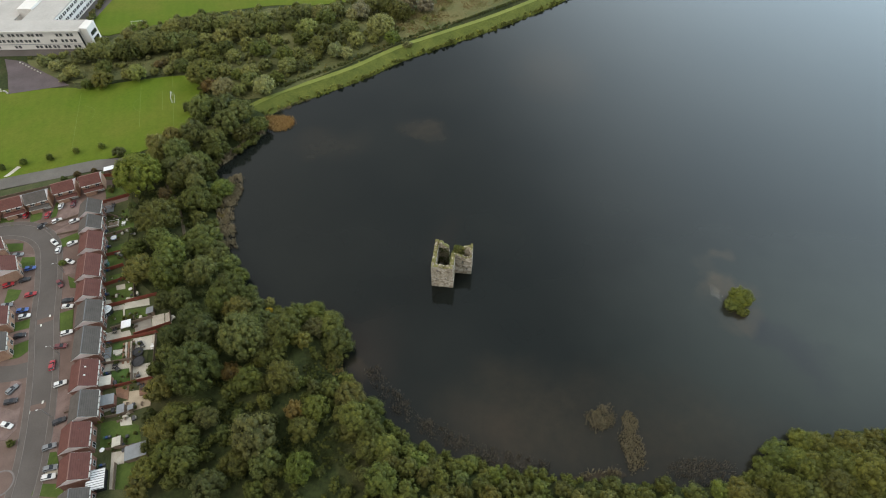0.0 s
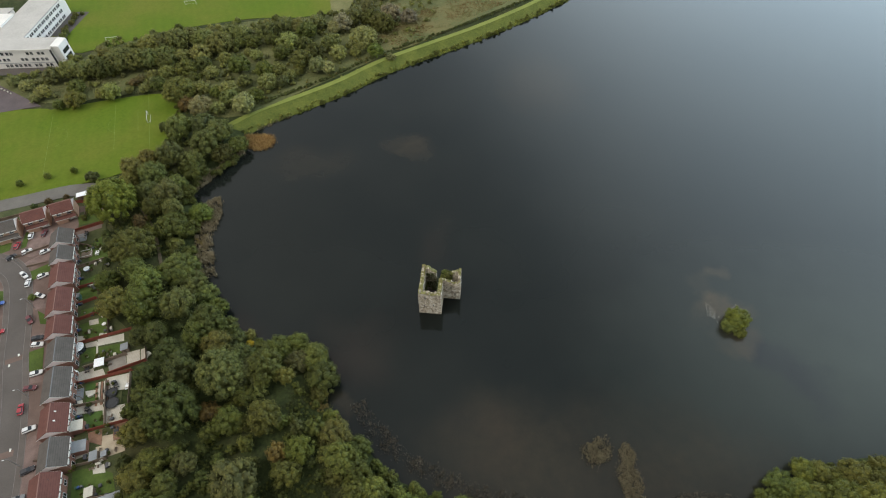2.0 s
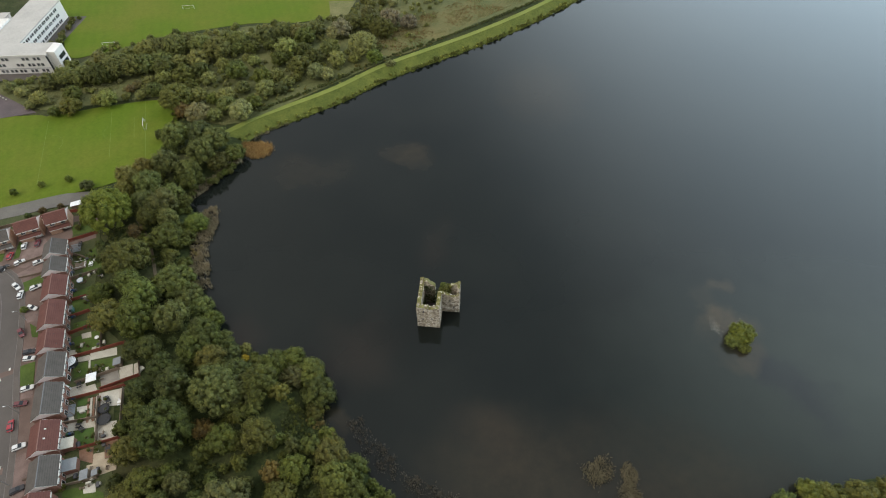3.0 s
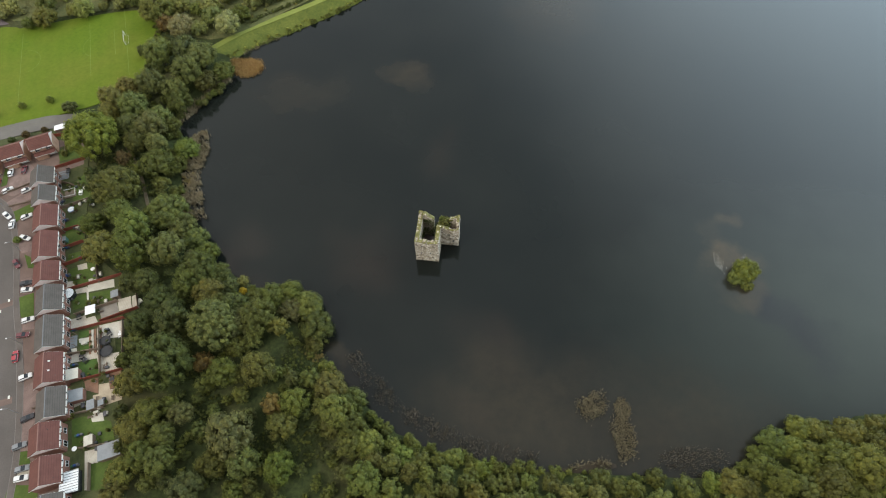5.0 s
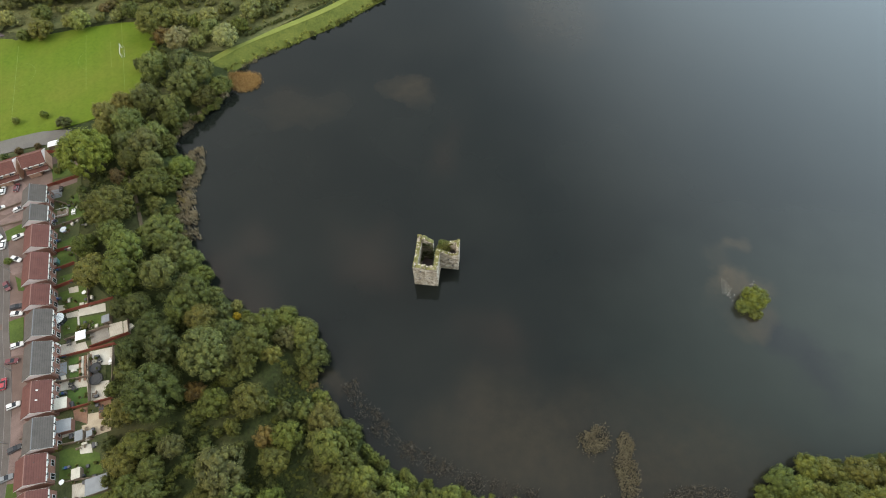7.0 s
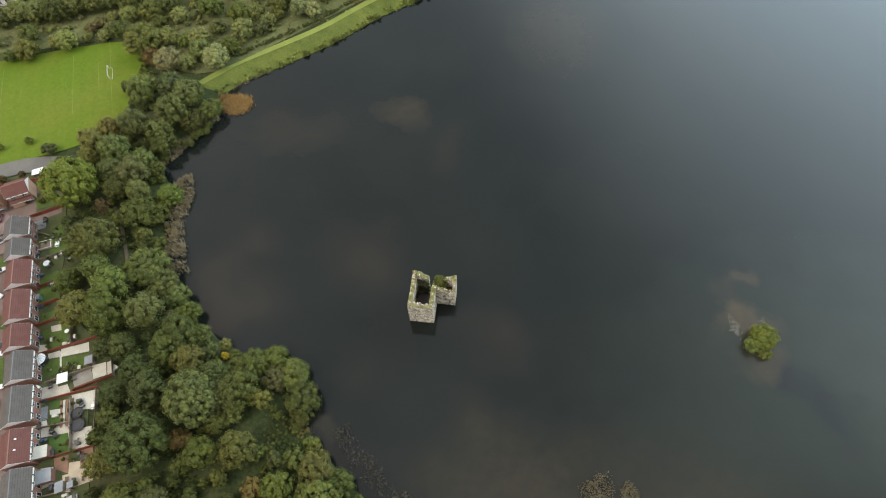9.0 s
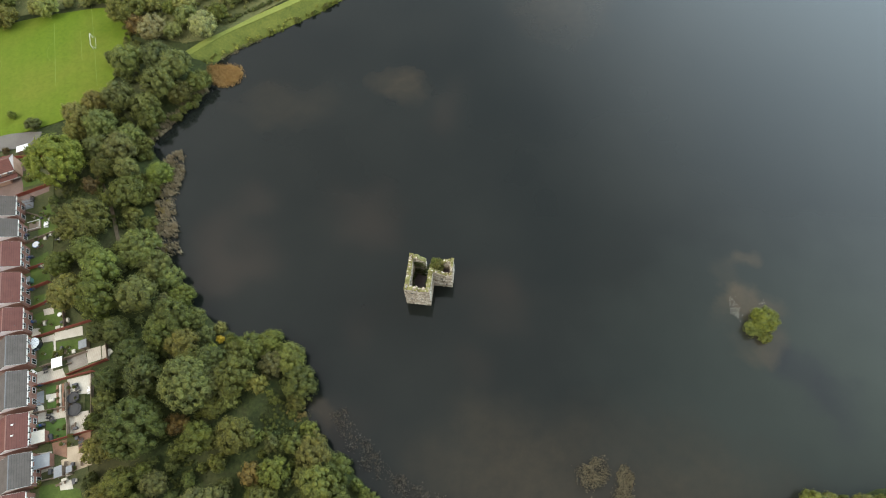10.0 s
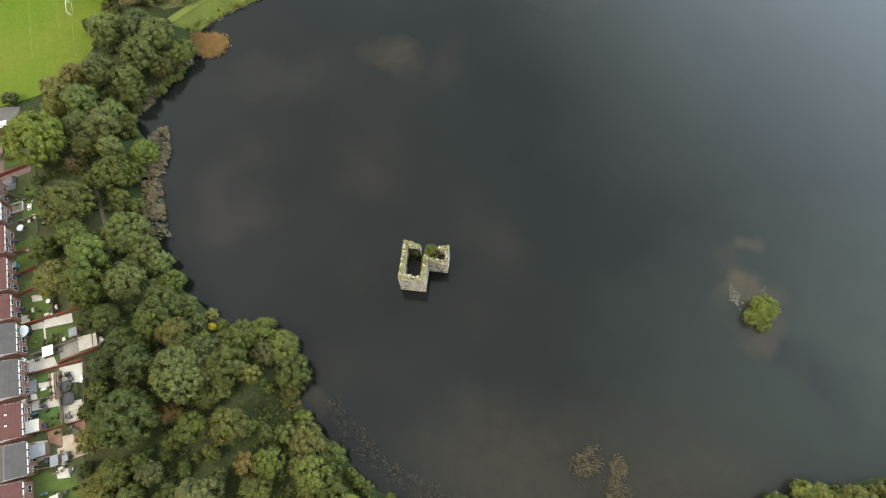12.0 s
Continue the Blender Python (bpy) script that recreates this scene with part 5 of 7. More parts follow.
    part("downpipe", tube(bmesh.new(), (hd + 0.1, -hl + 0.3, 0), (hd + 0.1, -hl + 0.3, eave - 0.1), 0.05), DARK, t)
    if porch:
        pr = prism(bmesh.new(), [(hd, 2.9), (hd + 1.9, 2.35), (hd + 1.9, 2.47), (hd, 3.05)], -hl * 0.95, hl * 0.95)
        part("porch_roof", pr, roof, t, "lean-to tiled porch roof")
        part("porch_wall", boxed(hd, hd + 1.6, -hl * 0.92, hl * 0.1, -0.1, 2.42), BUFF_BRICK, t)
        part("porch_fascia", boxed(hd + 1.9, hd + 1.96, -hl * 0.95, hl * 0.95, 2.22, 2.44), UPVC, t)
        part("garage_door", boxed(hd + 0.02, hd + 0.08, hl * 0.2, hl * 0.85, 0.0, 2.1), UPVC, t, "white up-and-over garage door")
    return t


# lochside row, north to south: the ridge's south end x, y, the house's length, its roof
ROW_TURN = 17.5
row_n = 0
for sx, sy, ln, rf in ((-151.6, 157.6, 8.4, ROOF_GREY), (-147.9, 148.9, 7.6, ROOF_GREY), (-143.1, 137.4, 10.2, ROOF_RED), (-138.6, 124.2, 11.6, ROOF_RED), (-134.6, 115.0, 8.4, ROOF_RED), (-129.7, 104.0, 10.0, ROOF_GREY),
                       (-125.2, 90.9, 11.7, ROOF_GREY), (-121.0, 79.1, 10.4, ROOF_RED), (-116.6, 68.6, 9.6, ROOF_GREY), (-115.2, 58.9, 8.6, ROOF_RED), (-111.4, 49.5, 8.3, ROOF_RED), (-107.0, 38.0, 9.6, ROOF_GREY)):
    a = radians(ROW_TURN)
    house(sx - 0.5 - math.sin(a) * ln / 2, sy + (0.9 if row_n < 4 else 0.45) + math.cos(a) * ln / 2, ROW_TURN, ln - 0.3, 7.9, rf, eave=5.9 - 0.08 * row_n, lights=row_n == 7)
    row_n += 1
# north row, its ridges along the lane
for x, y, ln, rf in ((-161.6, 182.2, 8.6, ROOF_RED), (-171.7, 177.6, 8.8, ROOF_RED), (-181.0, 171.2, 8.6, ROOF_GREY), (-190.0, 167.6, 8.4, ROOF_RED), (-200, 163, 8.4, ROOF_RED)):
    house(x, y, ROW_TURN - 85, ln, 7.2, rf, eave=5.2, rise=2.3, porch=True, wall=BUFF_BRICK)
# houses across the road
for x, y, ln, rf, tn in ((-174.6, 131.6, 8.6, ROOF_RED, 32), (-185.5, 142, 8.6, ROOF_RED, 38), (-165.6, 107.6, 8.4, ROOF_RED, 24), (-160.4, 96.6, 8.0, ROOF_GREY, 24)):
    house(x, y, tn, ln, 7.6, rf, eave=5.3, wall=BUFF_BRICK)

# ---------- the school ----------
school = thing("school", pose(0, 0, G, 0, 0, 0), "long white three-storey school with flat pale roofs", "school")
part("wall", boxed(-300, -217, 304, 316.5, -0.3, 11.4), SCHOOL_WALL, school)
part("roof", boxed(-300.4, -216.4, 303.3, 317, 11.4, 11.8), SCHOOL_ROOF, school, "flat pale membrane roof")
part("roof_edge", boxed(-300.4, -216.2, 303.1, 303.3, 11.2, 12.0), SCHOOL_WALL, school)
part("wing_wall", boxed(-257, -238.5, 316.5, 372, -0.3, 11.0), SCHOOL_WALL, school)
part("wing_roof", boxed(-257.4, -238.1, 317, 372.4, 11.0, 11.5), SCHOOL_ROOF, school, "flat pale membrane roof")
part("hall_wall", boxed(-300, -266, 322, 360, -0.3, 9.0), SCHOOL_WALL, school)
part("hall_roof", boxed(-300.5, -265.5, 321.5, 360.5, 9.0, 9.5), SCHOOL_ROOF, school, "flat pale membrane roof")
part("link_block", boxed(-266, -257, 330, 346, -0.3, 12.6), SCHOOL_WALL, school)
# end bay with two banks of dark curved windows
part("end_bay", prism(bmesh.new(), [(-217, 0.4), (-212.4, 1.6), (-212.4, 12.0), (-217, 12.4)], 305.5, 315.5), SCHOOL_WALL, school)
for z in (2.6, 6.4):
    part("bay_window", boxed(-212.42, -212.25, 307.4, 313.8, z, z + 2.2), PANE, school, "dark wide bay window")
part("corner_glazing", boxed(-217.6, -216.9, 303.9, 304.6, 0.2, 11.0), PANE, school, "dark full-height corner glazing")
part("plinth_stripe", boxed(-300, -217.8, 303.85, 304.0, 3.2, 3.5), FOIL, school)
srng = random.Random(9)
for lev, z in enumerate((1.0, 4.7, 8.3)):
    x = -298.0
    while x < -221:
        if srng.random() < (0.9 if lev else 0.7):
            for k in (0, 2.3):
                window(school, 1.7, 1.75, pose(x + k, 303.97, z, 0, 0, 0))
        x += srng.choice((5.2, 5.2, 6.4))
for lev, z in enumerate((1.0, 4.7, 8.2)):
    for k in range(9):
        for d in (0, 2.2):
            window(school, 1.7, 1.75, pose(-238.47, 319.5 + k * 5.2 + d, z, 0, 0, 90))
tagged(part("wing_path", slab(bmesh.new(), [(-238.4, 318.4), (-229.5, 318.4), (-226.5, 372), (-238.4, 372)], G - 0.4, G + 0.16), ASPHALT), "grey tarmac path beside the school wing", "path", kind="structure")
wing_rng = random.Random(71)
for k in range(15):
    tree(-231.0 + wing_rng.uniform(-1.6, 2.2) + 0.05 * k, 321.0 + 3.3 * k + wing_rng.uniform(-0.8, 0.8), wing_rng.uniform(1.3, 2.3), wing_rng.choice(["thorn", "olive", "gold", "dusk"]), z=G)
# ---------- gardens, drives, fences ----------
PATCHES = {
    "lawn": ("lawn", LAWN, "green garden lawn", "lawn"), "turf": ("artificial_lawn", TURF, "green artificial lawn", "lawn"), "slabs": ("patio", SLABS, "buff slab garden patio", "patio"),
    "concrete": ("concrete_slab", CONCRETE, "pale concrete garden slab", "patio"), "drivegrey": ("yard", YARD, "grey gravel back yard", "yard"), "soil": ("bark_bed", SOIL, "red-brown bark chip bed", "flower bed"),
    "gravel": ("gravel_patch", STONE_CHIP, "buff gravel garden area", "gravel"), "block": ("driveway", BRICK_DRIVE, "red-brown block paved driveway", "driveway"),
}
patch_n = 0


def patch(kind, outline, lift=0.0):
    global patch_n
    patch_n += 1
    name, material, label, category = PATCHES[kind]
    top = G + (0.09 if kind == "block" else 0.12) + 0.0045 * (patch_n % 9) + lift
    tagged(part(name, slab(bmesh.new(), outline, G - 0.3, top), material), label, category, kind="structure")


FENCE_PARTS = {}


def fence(p, q, material, high=1.75):
    """Timber fence: posts every two metres or so, a boarded panel between each pair."""
    p, q = Vector((*p, G)), Vector((*q, G))
    n = max(1, round((q - p).length / 1.9))
    step = (q - p).length / n
    t = thing("fence", Matrix.Translation(p) @ pose(0, 0, 0, 0, 0, math.degrees(math.atan2(q.y - p.y, q.x - p.x))), "red-stained boarded garden fence" if material is FENCE else "weathered brown boarded garden fence", "fence", "garden fences")
    key = (material.name, round(step, 2), high)
    if key not in FENCE_PARTS:
        po, pa = bmesh.new(), bmesh.new()
        box(po, -0.06, 0.06, -0.06, 0.06, -0.3, high + 0.12)
        box(pa, 0.06, step - 0.06, -0.025, 0.025, 0.05, high)
        for k in range(3):
            z = 0.3 + k * 0.6
            box(pa, 0.06, step - 0.06, 0.025, 0.07, z, z + 0.09)
        box(pa, 0.06, step - 0.06, -0.06, 0.06, high, high + 0.05)
        made = []
        for bm in (po, pa):
            me = bpy.data.meshes.new("fence_piece")
            bm.to_mesh(me)
            bm.free()
            me.materials.append(material)
            made.append(me)
        FENCE_PARTS[key] = made
    po, pa = FENCE_PARTS[key]
    for k in range(n + 1):
        part_of("post", po, None, t).location = (k * step, 0, 0)
        if k < n:
            part_of("panel", pa, None, t).location = (k * step, 0, 0)


patch("lawn", [(-145.1, 162.2), (-141.9, 168.4), (-137.1, 158.3), (-140.1, 151.3)])
patch("lawn", [(-141.8, 144.4), (-137.4, 146.6), (-135.2, 142.0), (-139.5, 139.5)])
patch("lawn", [(-157.3, 181.3), (-151.9, 182.6), (-145.2, 177.8), (-154.2, 175.4)])
patch("block", [(-152.7, 169.1), (-143.8, 173.6), (-144.7, 177.0), (-154.1, 171.7)])
patch("lawn", [(-135.1, 128.1), (-130.6, 131.5), (-129.6, 129.8), (-134.2, 126.2)])
patch("lawn", [(-139.5, 139.5), (-135.0, 141.6), (-132.4, 136.5), (-137.4, 133.8)])
patch("lawn", [(-143.5, 162.6), (-137.8, 164.7), (-134.5, 155.3), (-139.4, 153.2)])
patch("lawn", [(-137.7, 146.9), (-135.9, 147.9), (-133.7, 142.7), (-135.7, 142.3)])
patch("lawn", [(-138.6, 138.3), (-133.5, 140.7), (-131.7, 136.7), (-137.0, 134.9)])
patch("lawn", [(-135.5, 130.5), (-129.4, 132.3), (-128.0, 129.2), (-134.4, 127.2)])
patch("lawn", [(-133.2, 123.9), (-124.6, 127.4), (-121.5, 120.0), (-128.8, 117.0)])
patch("slabs", [(-130.6, 125.7), (-127.4, 126.6), (-126.3, 124.2), (-129.5, 123.6)])
patch("slabs", [(-132.7, 118.9), (-129.5, 119.1), (-128.4, 116.6), (-131.4, 116.2)])
patch("concrete", [(-124.1, 117.4), (-115.4, 119.7), (-114.2, 116.5), (-123.0, 114.7)])
patch("slabs", [(-128.0, 115.7), (-124.2, 116.9), (-123.2, 114.7), (-127.0, 114.1)])
patch("lawn", [(-122.5, 114.0), (-114.0, 115.6), (-112.3, 111.9), (-120.6, 110.2)])
patch("lawn", [(-127.8, 112.2), (-123.7, 114.3), (-121.4, 109.3), (-126.1, 107.7)])
patch("concrete", [(-124.3, 116.5), (-123.6, 116.5), (-120.9, 109.1), (-121.5, 109.1)])
patch("slabs", [(-111.7, 111.4), (-107.3, 112.7), (-105.8, 108.3), (-109.8, 106.9)])
patch("slabs", [(-106.9, 112.6), (-105.4, 113.3), (-104.0, 109.2), (-105.5, 108.3)])
patch("drivegrey", [(-117.3, 108.6), (-111.7, 110.6), (-109.7, 106.6), (-115.2, 104.3)])
patch("slabs", [(-128.2, 103.2), (-121.2, 105.8), (-119.0, 102.0), (-126.4, 99.3)])
patch("turf", [(-121.3, 99.5), (-117.7, 100.2), (-116.5, 98.1), (-120.4, 97.3)])
patch("turf", [(-119.6, 95.1), (-115.8, 95.8), (-114.7, 93.4), (-118.4, 92.4)])
patch("concrete", [(-120.5, 97.0), (-115.8, 97.7), (-115.2, 96.2), (-119.8, 95.5)])
patch("slabs", [(-114.5, 101.9), (-107.3, 103.6), (-105.5, 97.5), (-112.8, 96.8)])
patch("slabs", [(-123.3, 91.9), (-112.9, 92.3), (-111.8, 90.1), (-121.6, 88.3)])
patch("turf", [(-117.7, 88.6), (-111.8, 90.1), (-109.9, 84.6), (-115.8, 83.0)])
patch("slabs", [(-111.2, 90.5), (-104.1, 91.2), (-102.8, 86.4), (-109.1, 84.6)])
patch("soil", [(-113.9, 82.4), (-109.7, 83.5), (-108.0, 78.2), (-112.5, 79.4)])
patch("soil", [(-106.5, 84.6), (-102.9, 85.8), (-101.2, 80.3), (-104.8, 79.6)])
patch("gravel", [(-108.8, 81.2), (-105.6, 81.7), (-104.7, 79.5), (-101.0, 79.9), (-99.9, 76.2), (-105.0, 74.3), (-108.6, 75.3), (-109.6, 77.6), (-107.9, 78.0)])
patch("slabs", [(-117.4, 79.5), (-113.2, 80.1), (-111.3, 75.3), (-115.0, 73.6)])
patch("lawn", [(-113.9, 70.3), (-108.0, 71.3), (-101.3, 69.4), (-98.5, 63.9), (-111.0, 61.9)])
patch("concrete", [(-108.2, 71.3), (-104.9, 72.2), (-103.5, 69.6), (-107.2, 69.2)])
patch("slabs", [(-106.7, 60.6), (-103.0, 61.3), (-101.6, 57.3), (-103.8, 57.0), (-101.9, 49.6), (-103.2, 49.6)])
patch("concrete", [(-102.9, 61.3), (-101.6, 57.9), (-103.3, 56.8), (-104.1, 58.6)])
patch("lawn", [(-103.6, 56.8), (-96.4, 58.2), (-92.8, 49.4), (-101.9, 49.6)])
patch("lawn", [(-164.4, 149.9), (-157.6, 154.4), (-155.8, 150.4), (-161.0, 145.4)])
patch("lawn", [(-186.6, 148.1), (-178.4, 148.3), (-176.7, 144.4), (-182.5, 143.5)])
patch("lawn", [(-173.9, 135.4), (-174.9, 140.6), (-168.2, 140.9), (-166.9, 136.8), (-171.3, 134.9)])
patch("lawn", [(-170.7, 118.0), (-172.5, 124.6), (-167.0, 124.1), (-166.5, 120.1), (-167.9, 117.9)])
patch("lawn", [(-151.9, 130.9), (-148.1, 129.0), (-146.1, 124.8), (-148.4, 125.0)])
patch("lawn", [(-147.0, 113.0), (-142.5, 114.9), (-138.9, 105.5), (-143.4, 105.3)])
patch("lawn", [(-162.1, 104.5), (-161.9, 109.0), (-156.8, 110.8), (-155.2, 106.9), (-161.2, 104.9)])
patch("lawn", [(-156.1, 93.7), (-158.1, 99.0), (-153.0, 101.7), (-151.1, 97.0), (-153.1, 94.4)])
patch("lawn", [(-128.5, 60.3), (-124.4, 61.1), (-121.9, 57.3), (-126.4, 56.9)])
patch("lawn", [(-126.0, 48.0), (-126.1, 51.4), (-117.3, 51.3), (-116.3, 47.2)])
patch("lawn", [(-181.3, 159.9), (-184.0, 166.2), (-178.7, 166.1), (-177.6, 162.1)])
patch("lawn", [(-194.0, 159.0), (-195.6, 162.9), (-189.8, 162.8), (-187.9, 158.3)])
patch("lawn", [(-175.1, 169.5), (-175.6, 172.5), (-173.5, 171.3), (-171.6, 163.7), (-173.5, 162.6)])
patch("block", [(-171.1, 166.0), (-171.5, 171.8), (-166.4, 174.7), (-162.0, 170.5), (-160.6, 162.4), (-166.5, 158.0), (-170.0, 158.6)])
patch("block", [(-169.4, 153.7), (-160.8, 161.9), (-157.5, 157.9), (-163.6, 151.7)])
patch("block", [(-156.8, 136.7), (-152.9, 139.1), (-149.5, 132.3), (-153.3, 131.4)])
patch("block", [(-149.2, 119.9), (-145.8, 121.2), (-142.2, 114.6), (-146.3, 114.3)])
patch("block", [(-142.5, 105.1), (-138.7, 105.9), (-137.3, 101.1), (-141.1, 100.4)])
patch("block", [(-133.7, 80.0), (-130.9, 82.3), (-126.1, 78.6), (-125.7, 75.6), (-132.3, 75.6)])
patch("block", [(-129.5, 69.5), (-132.1, 78.0), (-128.1, 78.9), (-124.5, 71.4), (-125.8, 68.2), (-124.3, 61.0), (-127.9, 61.0)])
patch("slabs", [(-125.6, 53.0), (-126.0, 56.3), (-122.1, 56.9), (-120.6, 54.0)])
patch("block", [(-174.9, 137.4), (-176.1, 142.9), (-168.5, 141.8), (-167.6, 140.8), (-173.9, 140.1)])
patch("block", [(-159.1, 102.1), (-159.3, 105.3), (-154.7, 106.5), (-152.9, 102.0), (-157.8, 100.1)])
patch("block", [(-150.2, 76.1), (-144.5, 74.7), (-143.2, 76.0), (-140.6, 68.3), (-142.4, 64.7), (-144.2, 64.7)])
patch("block", [(-149.4, 78.8), (-151.3, 85.7), (-147.0, 84.9), (-145.6, 80.8), (-147.1, 77.4)])

patch("slabs", [(-129.5, 101.6), (-127.7, 98.4), (-115.6, 102.4), (-117.7, 105.4)], 0.05)
patch("concrete", [(-125.1, 92.8), (-120.3, 93.9), (-117.8, 89.2), (-122.2, 88.3)], 0.05)
patch("slabs", [(-112.5, 90.9), (-105.4, 92.0), (-103.8, 85.8), (-109.7, 84.8)], 0.05)
patch("concrete", [(-115.0, 101.7), (-108.6, 103.2), (-106.6, 97.6), (-112.8, 96.6)], 0.05)
for k in range(5):
    u = k * 0.85
    patch("soil" if k % 2 == 0 else "concrete", [(-118.0 + u, 99.9 + 0.26 * u), (-117.4 + u, 100.1 + 0.26 * u), (-114.6 + u, 91.6 + 0.26 * u), (-115.2 + u, 91.4 + 0.26 * u)], 0.1 + 0.005 * k)
fence((-154.5, 171.2), (-143.9, 176.1), FENCE)
fence((-148.9, 163.9), (-143.3, 162.1), FENCE_BROWN)
fence((-144.4, 151.3), (-135.3, 155.3), FENCE_BROWN)
fence((-141.1, 140.4), (-135.0, 142.6), FENCE)
fence((-138.3, 132.5), (-131.2, 135.8), FENCE)
fence((-135.4, 125.4), (-127.8, 129.0), FENCE)
fence((-123.4, 127.0), (-120.5, 118.9), FENCE_BROWN)
fence((-129.9, 115.6), (-112.5, 121.3), FENCE)
fence((-124.2, 105.7), (-110.9, 110.7), FENCE_BROWN)
fence((-114.8, 103.1), (-103.1, 108.0), FENCE)
fence((-104.9, 113.1), (-103.0, 108.0), FENCE_BROWN)
fence((-126.3, 99.0), (-106.8, 104.3), FENCE)
fence((-122.2, 91.2), (-112.0, 93.1), FENCE_BROWN)
fence((-114.3, 100.5), (-108.9, 84.4), FENCE_BROWN)
fence((-114.7, 82.6), (-102.3, 86.0), FENCE)
fence((-113.9, 71.6), (-104.4, 73.6), FENCE_BROWN)
fence((-108.3, 61.3), (-97.5, 62.9), FENCE_BROWN)
fence((-103.7, 57.1), (-101.4, 49.5), FENCE_BROWN)
fence((-106.9, 103.3), (-102.2, 86.2), FENCE_BROWN)



def flat_shed(x, y, turn, w, d, h, roof, wall, label, name="shed", slope=0.25):
    t = thing(name, pose(x, y, G, 0, 0, turn), label, "shed")
    part("wall", boxed(-w / 2, w / 2, -d / 2, d / 2, -0.1, h), wall, t)
    part("roof", prism(bmesh.new(), [(-w / 2 - 0.15, h), (w / 2 + 0.15, h + slope), (w / 2 + 0.15, h + slope + 0.1), (-w / 2 - 0.15, h + 0.1)], -d / 2 - 0.15, d / 2 + 0.15), roof, t)
    dr = part("door", boxed(-0.4, 0.4, -d / 2 - 0.05, -d / 2 + 0.01, 0, min(1.9, h - 0.1)), FENCE_BROWN, t)
    part("hinge", boxed(-0.42, -0.2, -d / 2 - 0.07, -d / 2 - 0.05, 0.4, 0.46), DARK, dr)
    return t


def gazebo(x, y, turn, w=3.3, h=2.3):
    t = thing("gazebo", pose(x, y, G + 0.1, 0, 0, turn), "garden gazebo with a white fabric roof", "gazebo")
    for sx in (-1, 1):
        for sy in (-1, 1):
            part("post", tube(bmesh.new(), (sx * w * 0.46, sy * w * 0.46, 0), (sx * w * 0.46, sy * w * 0.46, h), 0.05), DARK, t)
    bm = bmesh.new()
    c = [bm.verts.new((sx * w / 2, sy * w / 2, h)) for sx, sy in ((-1, -1), (1, -1), (1, 1), (-1, 1))]
    e = [bm.verts.new((sx * w / 2, sy * w / 2, h - 0.25)) for sx, sy in ((-1, -1), (1, -1), (1, 1), (-1, 1))]
    a = bm.verts.new((0, 0, h + 0.55))
    for i in range(4):
        bm.faces.new((c[i], c[(i + 1) % 4], a))
        bm.faces.new((e[i], e[(i + 1) % 4], c[(i + 1) % 4], c[i]))
    part("canopy", bm, METAL_WHITE, t, "white fabric canopy")


def hoop(r, z, thick, n=28, sides=6):
    """A closed round ring lying level."""
    bm = bmesh.new()
    rings = [[bm.verts.new(((r + thick * math.cos(v)) * math.cos(u), (r + thick * math.cos(v)) * math.sin(u), z + thick * math.sin(v))) for v in [j * math.tau / sides for j in range(sides)]] for u in [k * math.tau / n for k in range(n)]]
    for k in range(n):
        for j in range(sides):
            bm.faces.new((rings[k][j], rings[(k + 1) % n][j], rings[(k + 1) % n][(j + 1) % sides], rings[k][(j + 1) % sides]))
    return bm


def trampoline(x, y, r=2.1, base=0.12):
    t = thing("trampoline", pose(x, y, G + base), "round black garden trampoline with a safety net", "trampoline")
    bm = bmesh.new()
    bmesh.ops.create_cone(bm, cap_ends=True, segments=28, radius1=r, radius2=r, depth=0.04, matrix=pose(0, 0, 0.85))
    part("mat", bm, DARK, t)
    part("pad", hoop(r, 0.88, 0.12), DARK, t)
    for k in range(6):
        a = k * math.tau / 6
        part("pole", tube(bmesh.new(), (r * 1.03 * math.cos(a), r * 1.03 * math.sin(a), 0), (r * 1.03 * math.cos(a), r * 1.03 * math.sin(a), 2.5), 0.035), DARK, t)
    part("net_hoop", hoop(r * 1.03, 2.5, 0.03), DARK, t)
    net = bmesh.new()
    for k in range(48):
        a, b = k * math.tau / 48, (k + 1) * math.tau / 48
        tube(net, (r * math.cos(a), r * math.sin(a), 0.92), (r * math.cos(a), r * math.sin(a), 2.5), 0.008, 0.008, 3)
        for z in (1.3, 1.7, 2.1):
            tube(net, (r * math.cos(a), r * math.sin(a), z), (r * math.cos(b), r * math.sin(b), z), 0.008, 0.008, 3)
    part("safety_net", net, DARK, t)


def pergola(x, y, turn, w, d, h=2.3, material=None, label="open timber garden pergola over a deck"):
    material = material or FENCE_BROWN
    t = thing("pergola", pose(x, y, G + 0.14, 0, 0, turn), label, "pergola")
    part("deck", boxed(-w / 2, w / 2, -d / 2, d / 2, -0.2, 0.12), GREY_FELT, t)
    for sx in (-1, 1):
        for sy in (-1, 1):
            part("post", boxed(sx * w / 2 - 0.07, sx * w / 2 + 0.07, sy * d / 2 - 0.07, sy * d / 2 + 0.07, 0.1, h), material, t)
    for k in range(5):
        yy = -d / 2 + d * k / 4
        part("rafter", boxed(-w / 2 - 0.3, w / 2 + 0.3, yy - 0.05, yy + 0.05, h, h + 0.14), material, t)


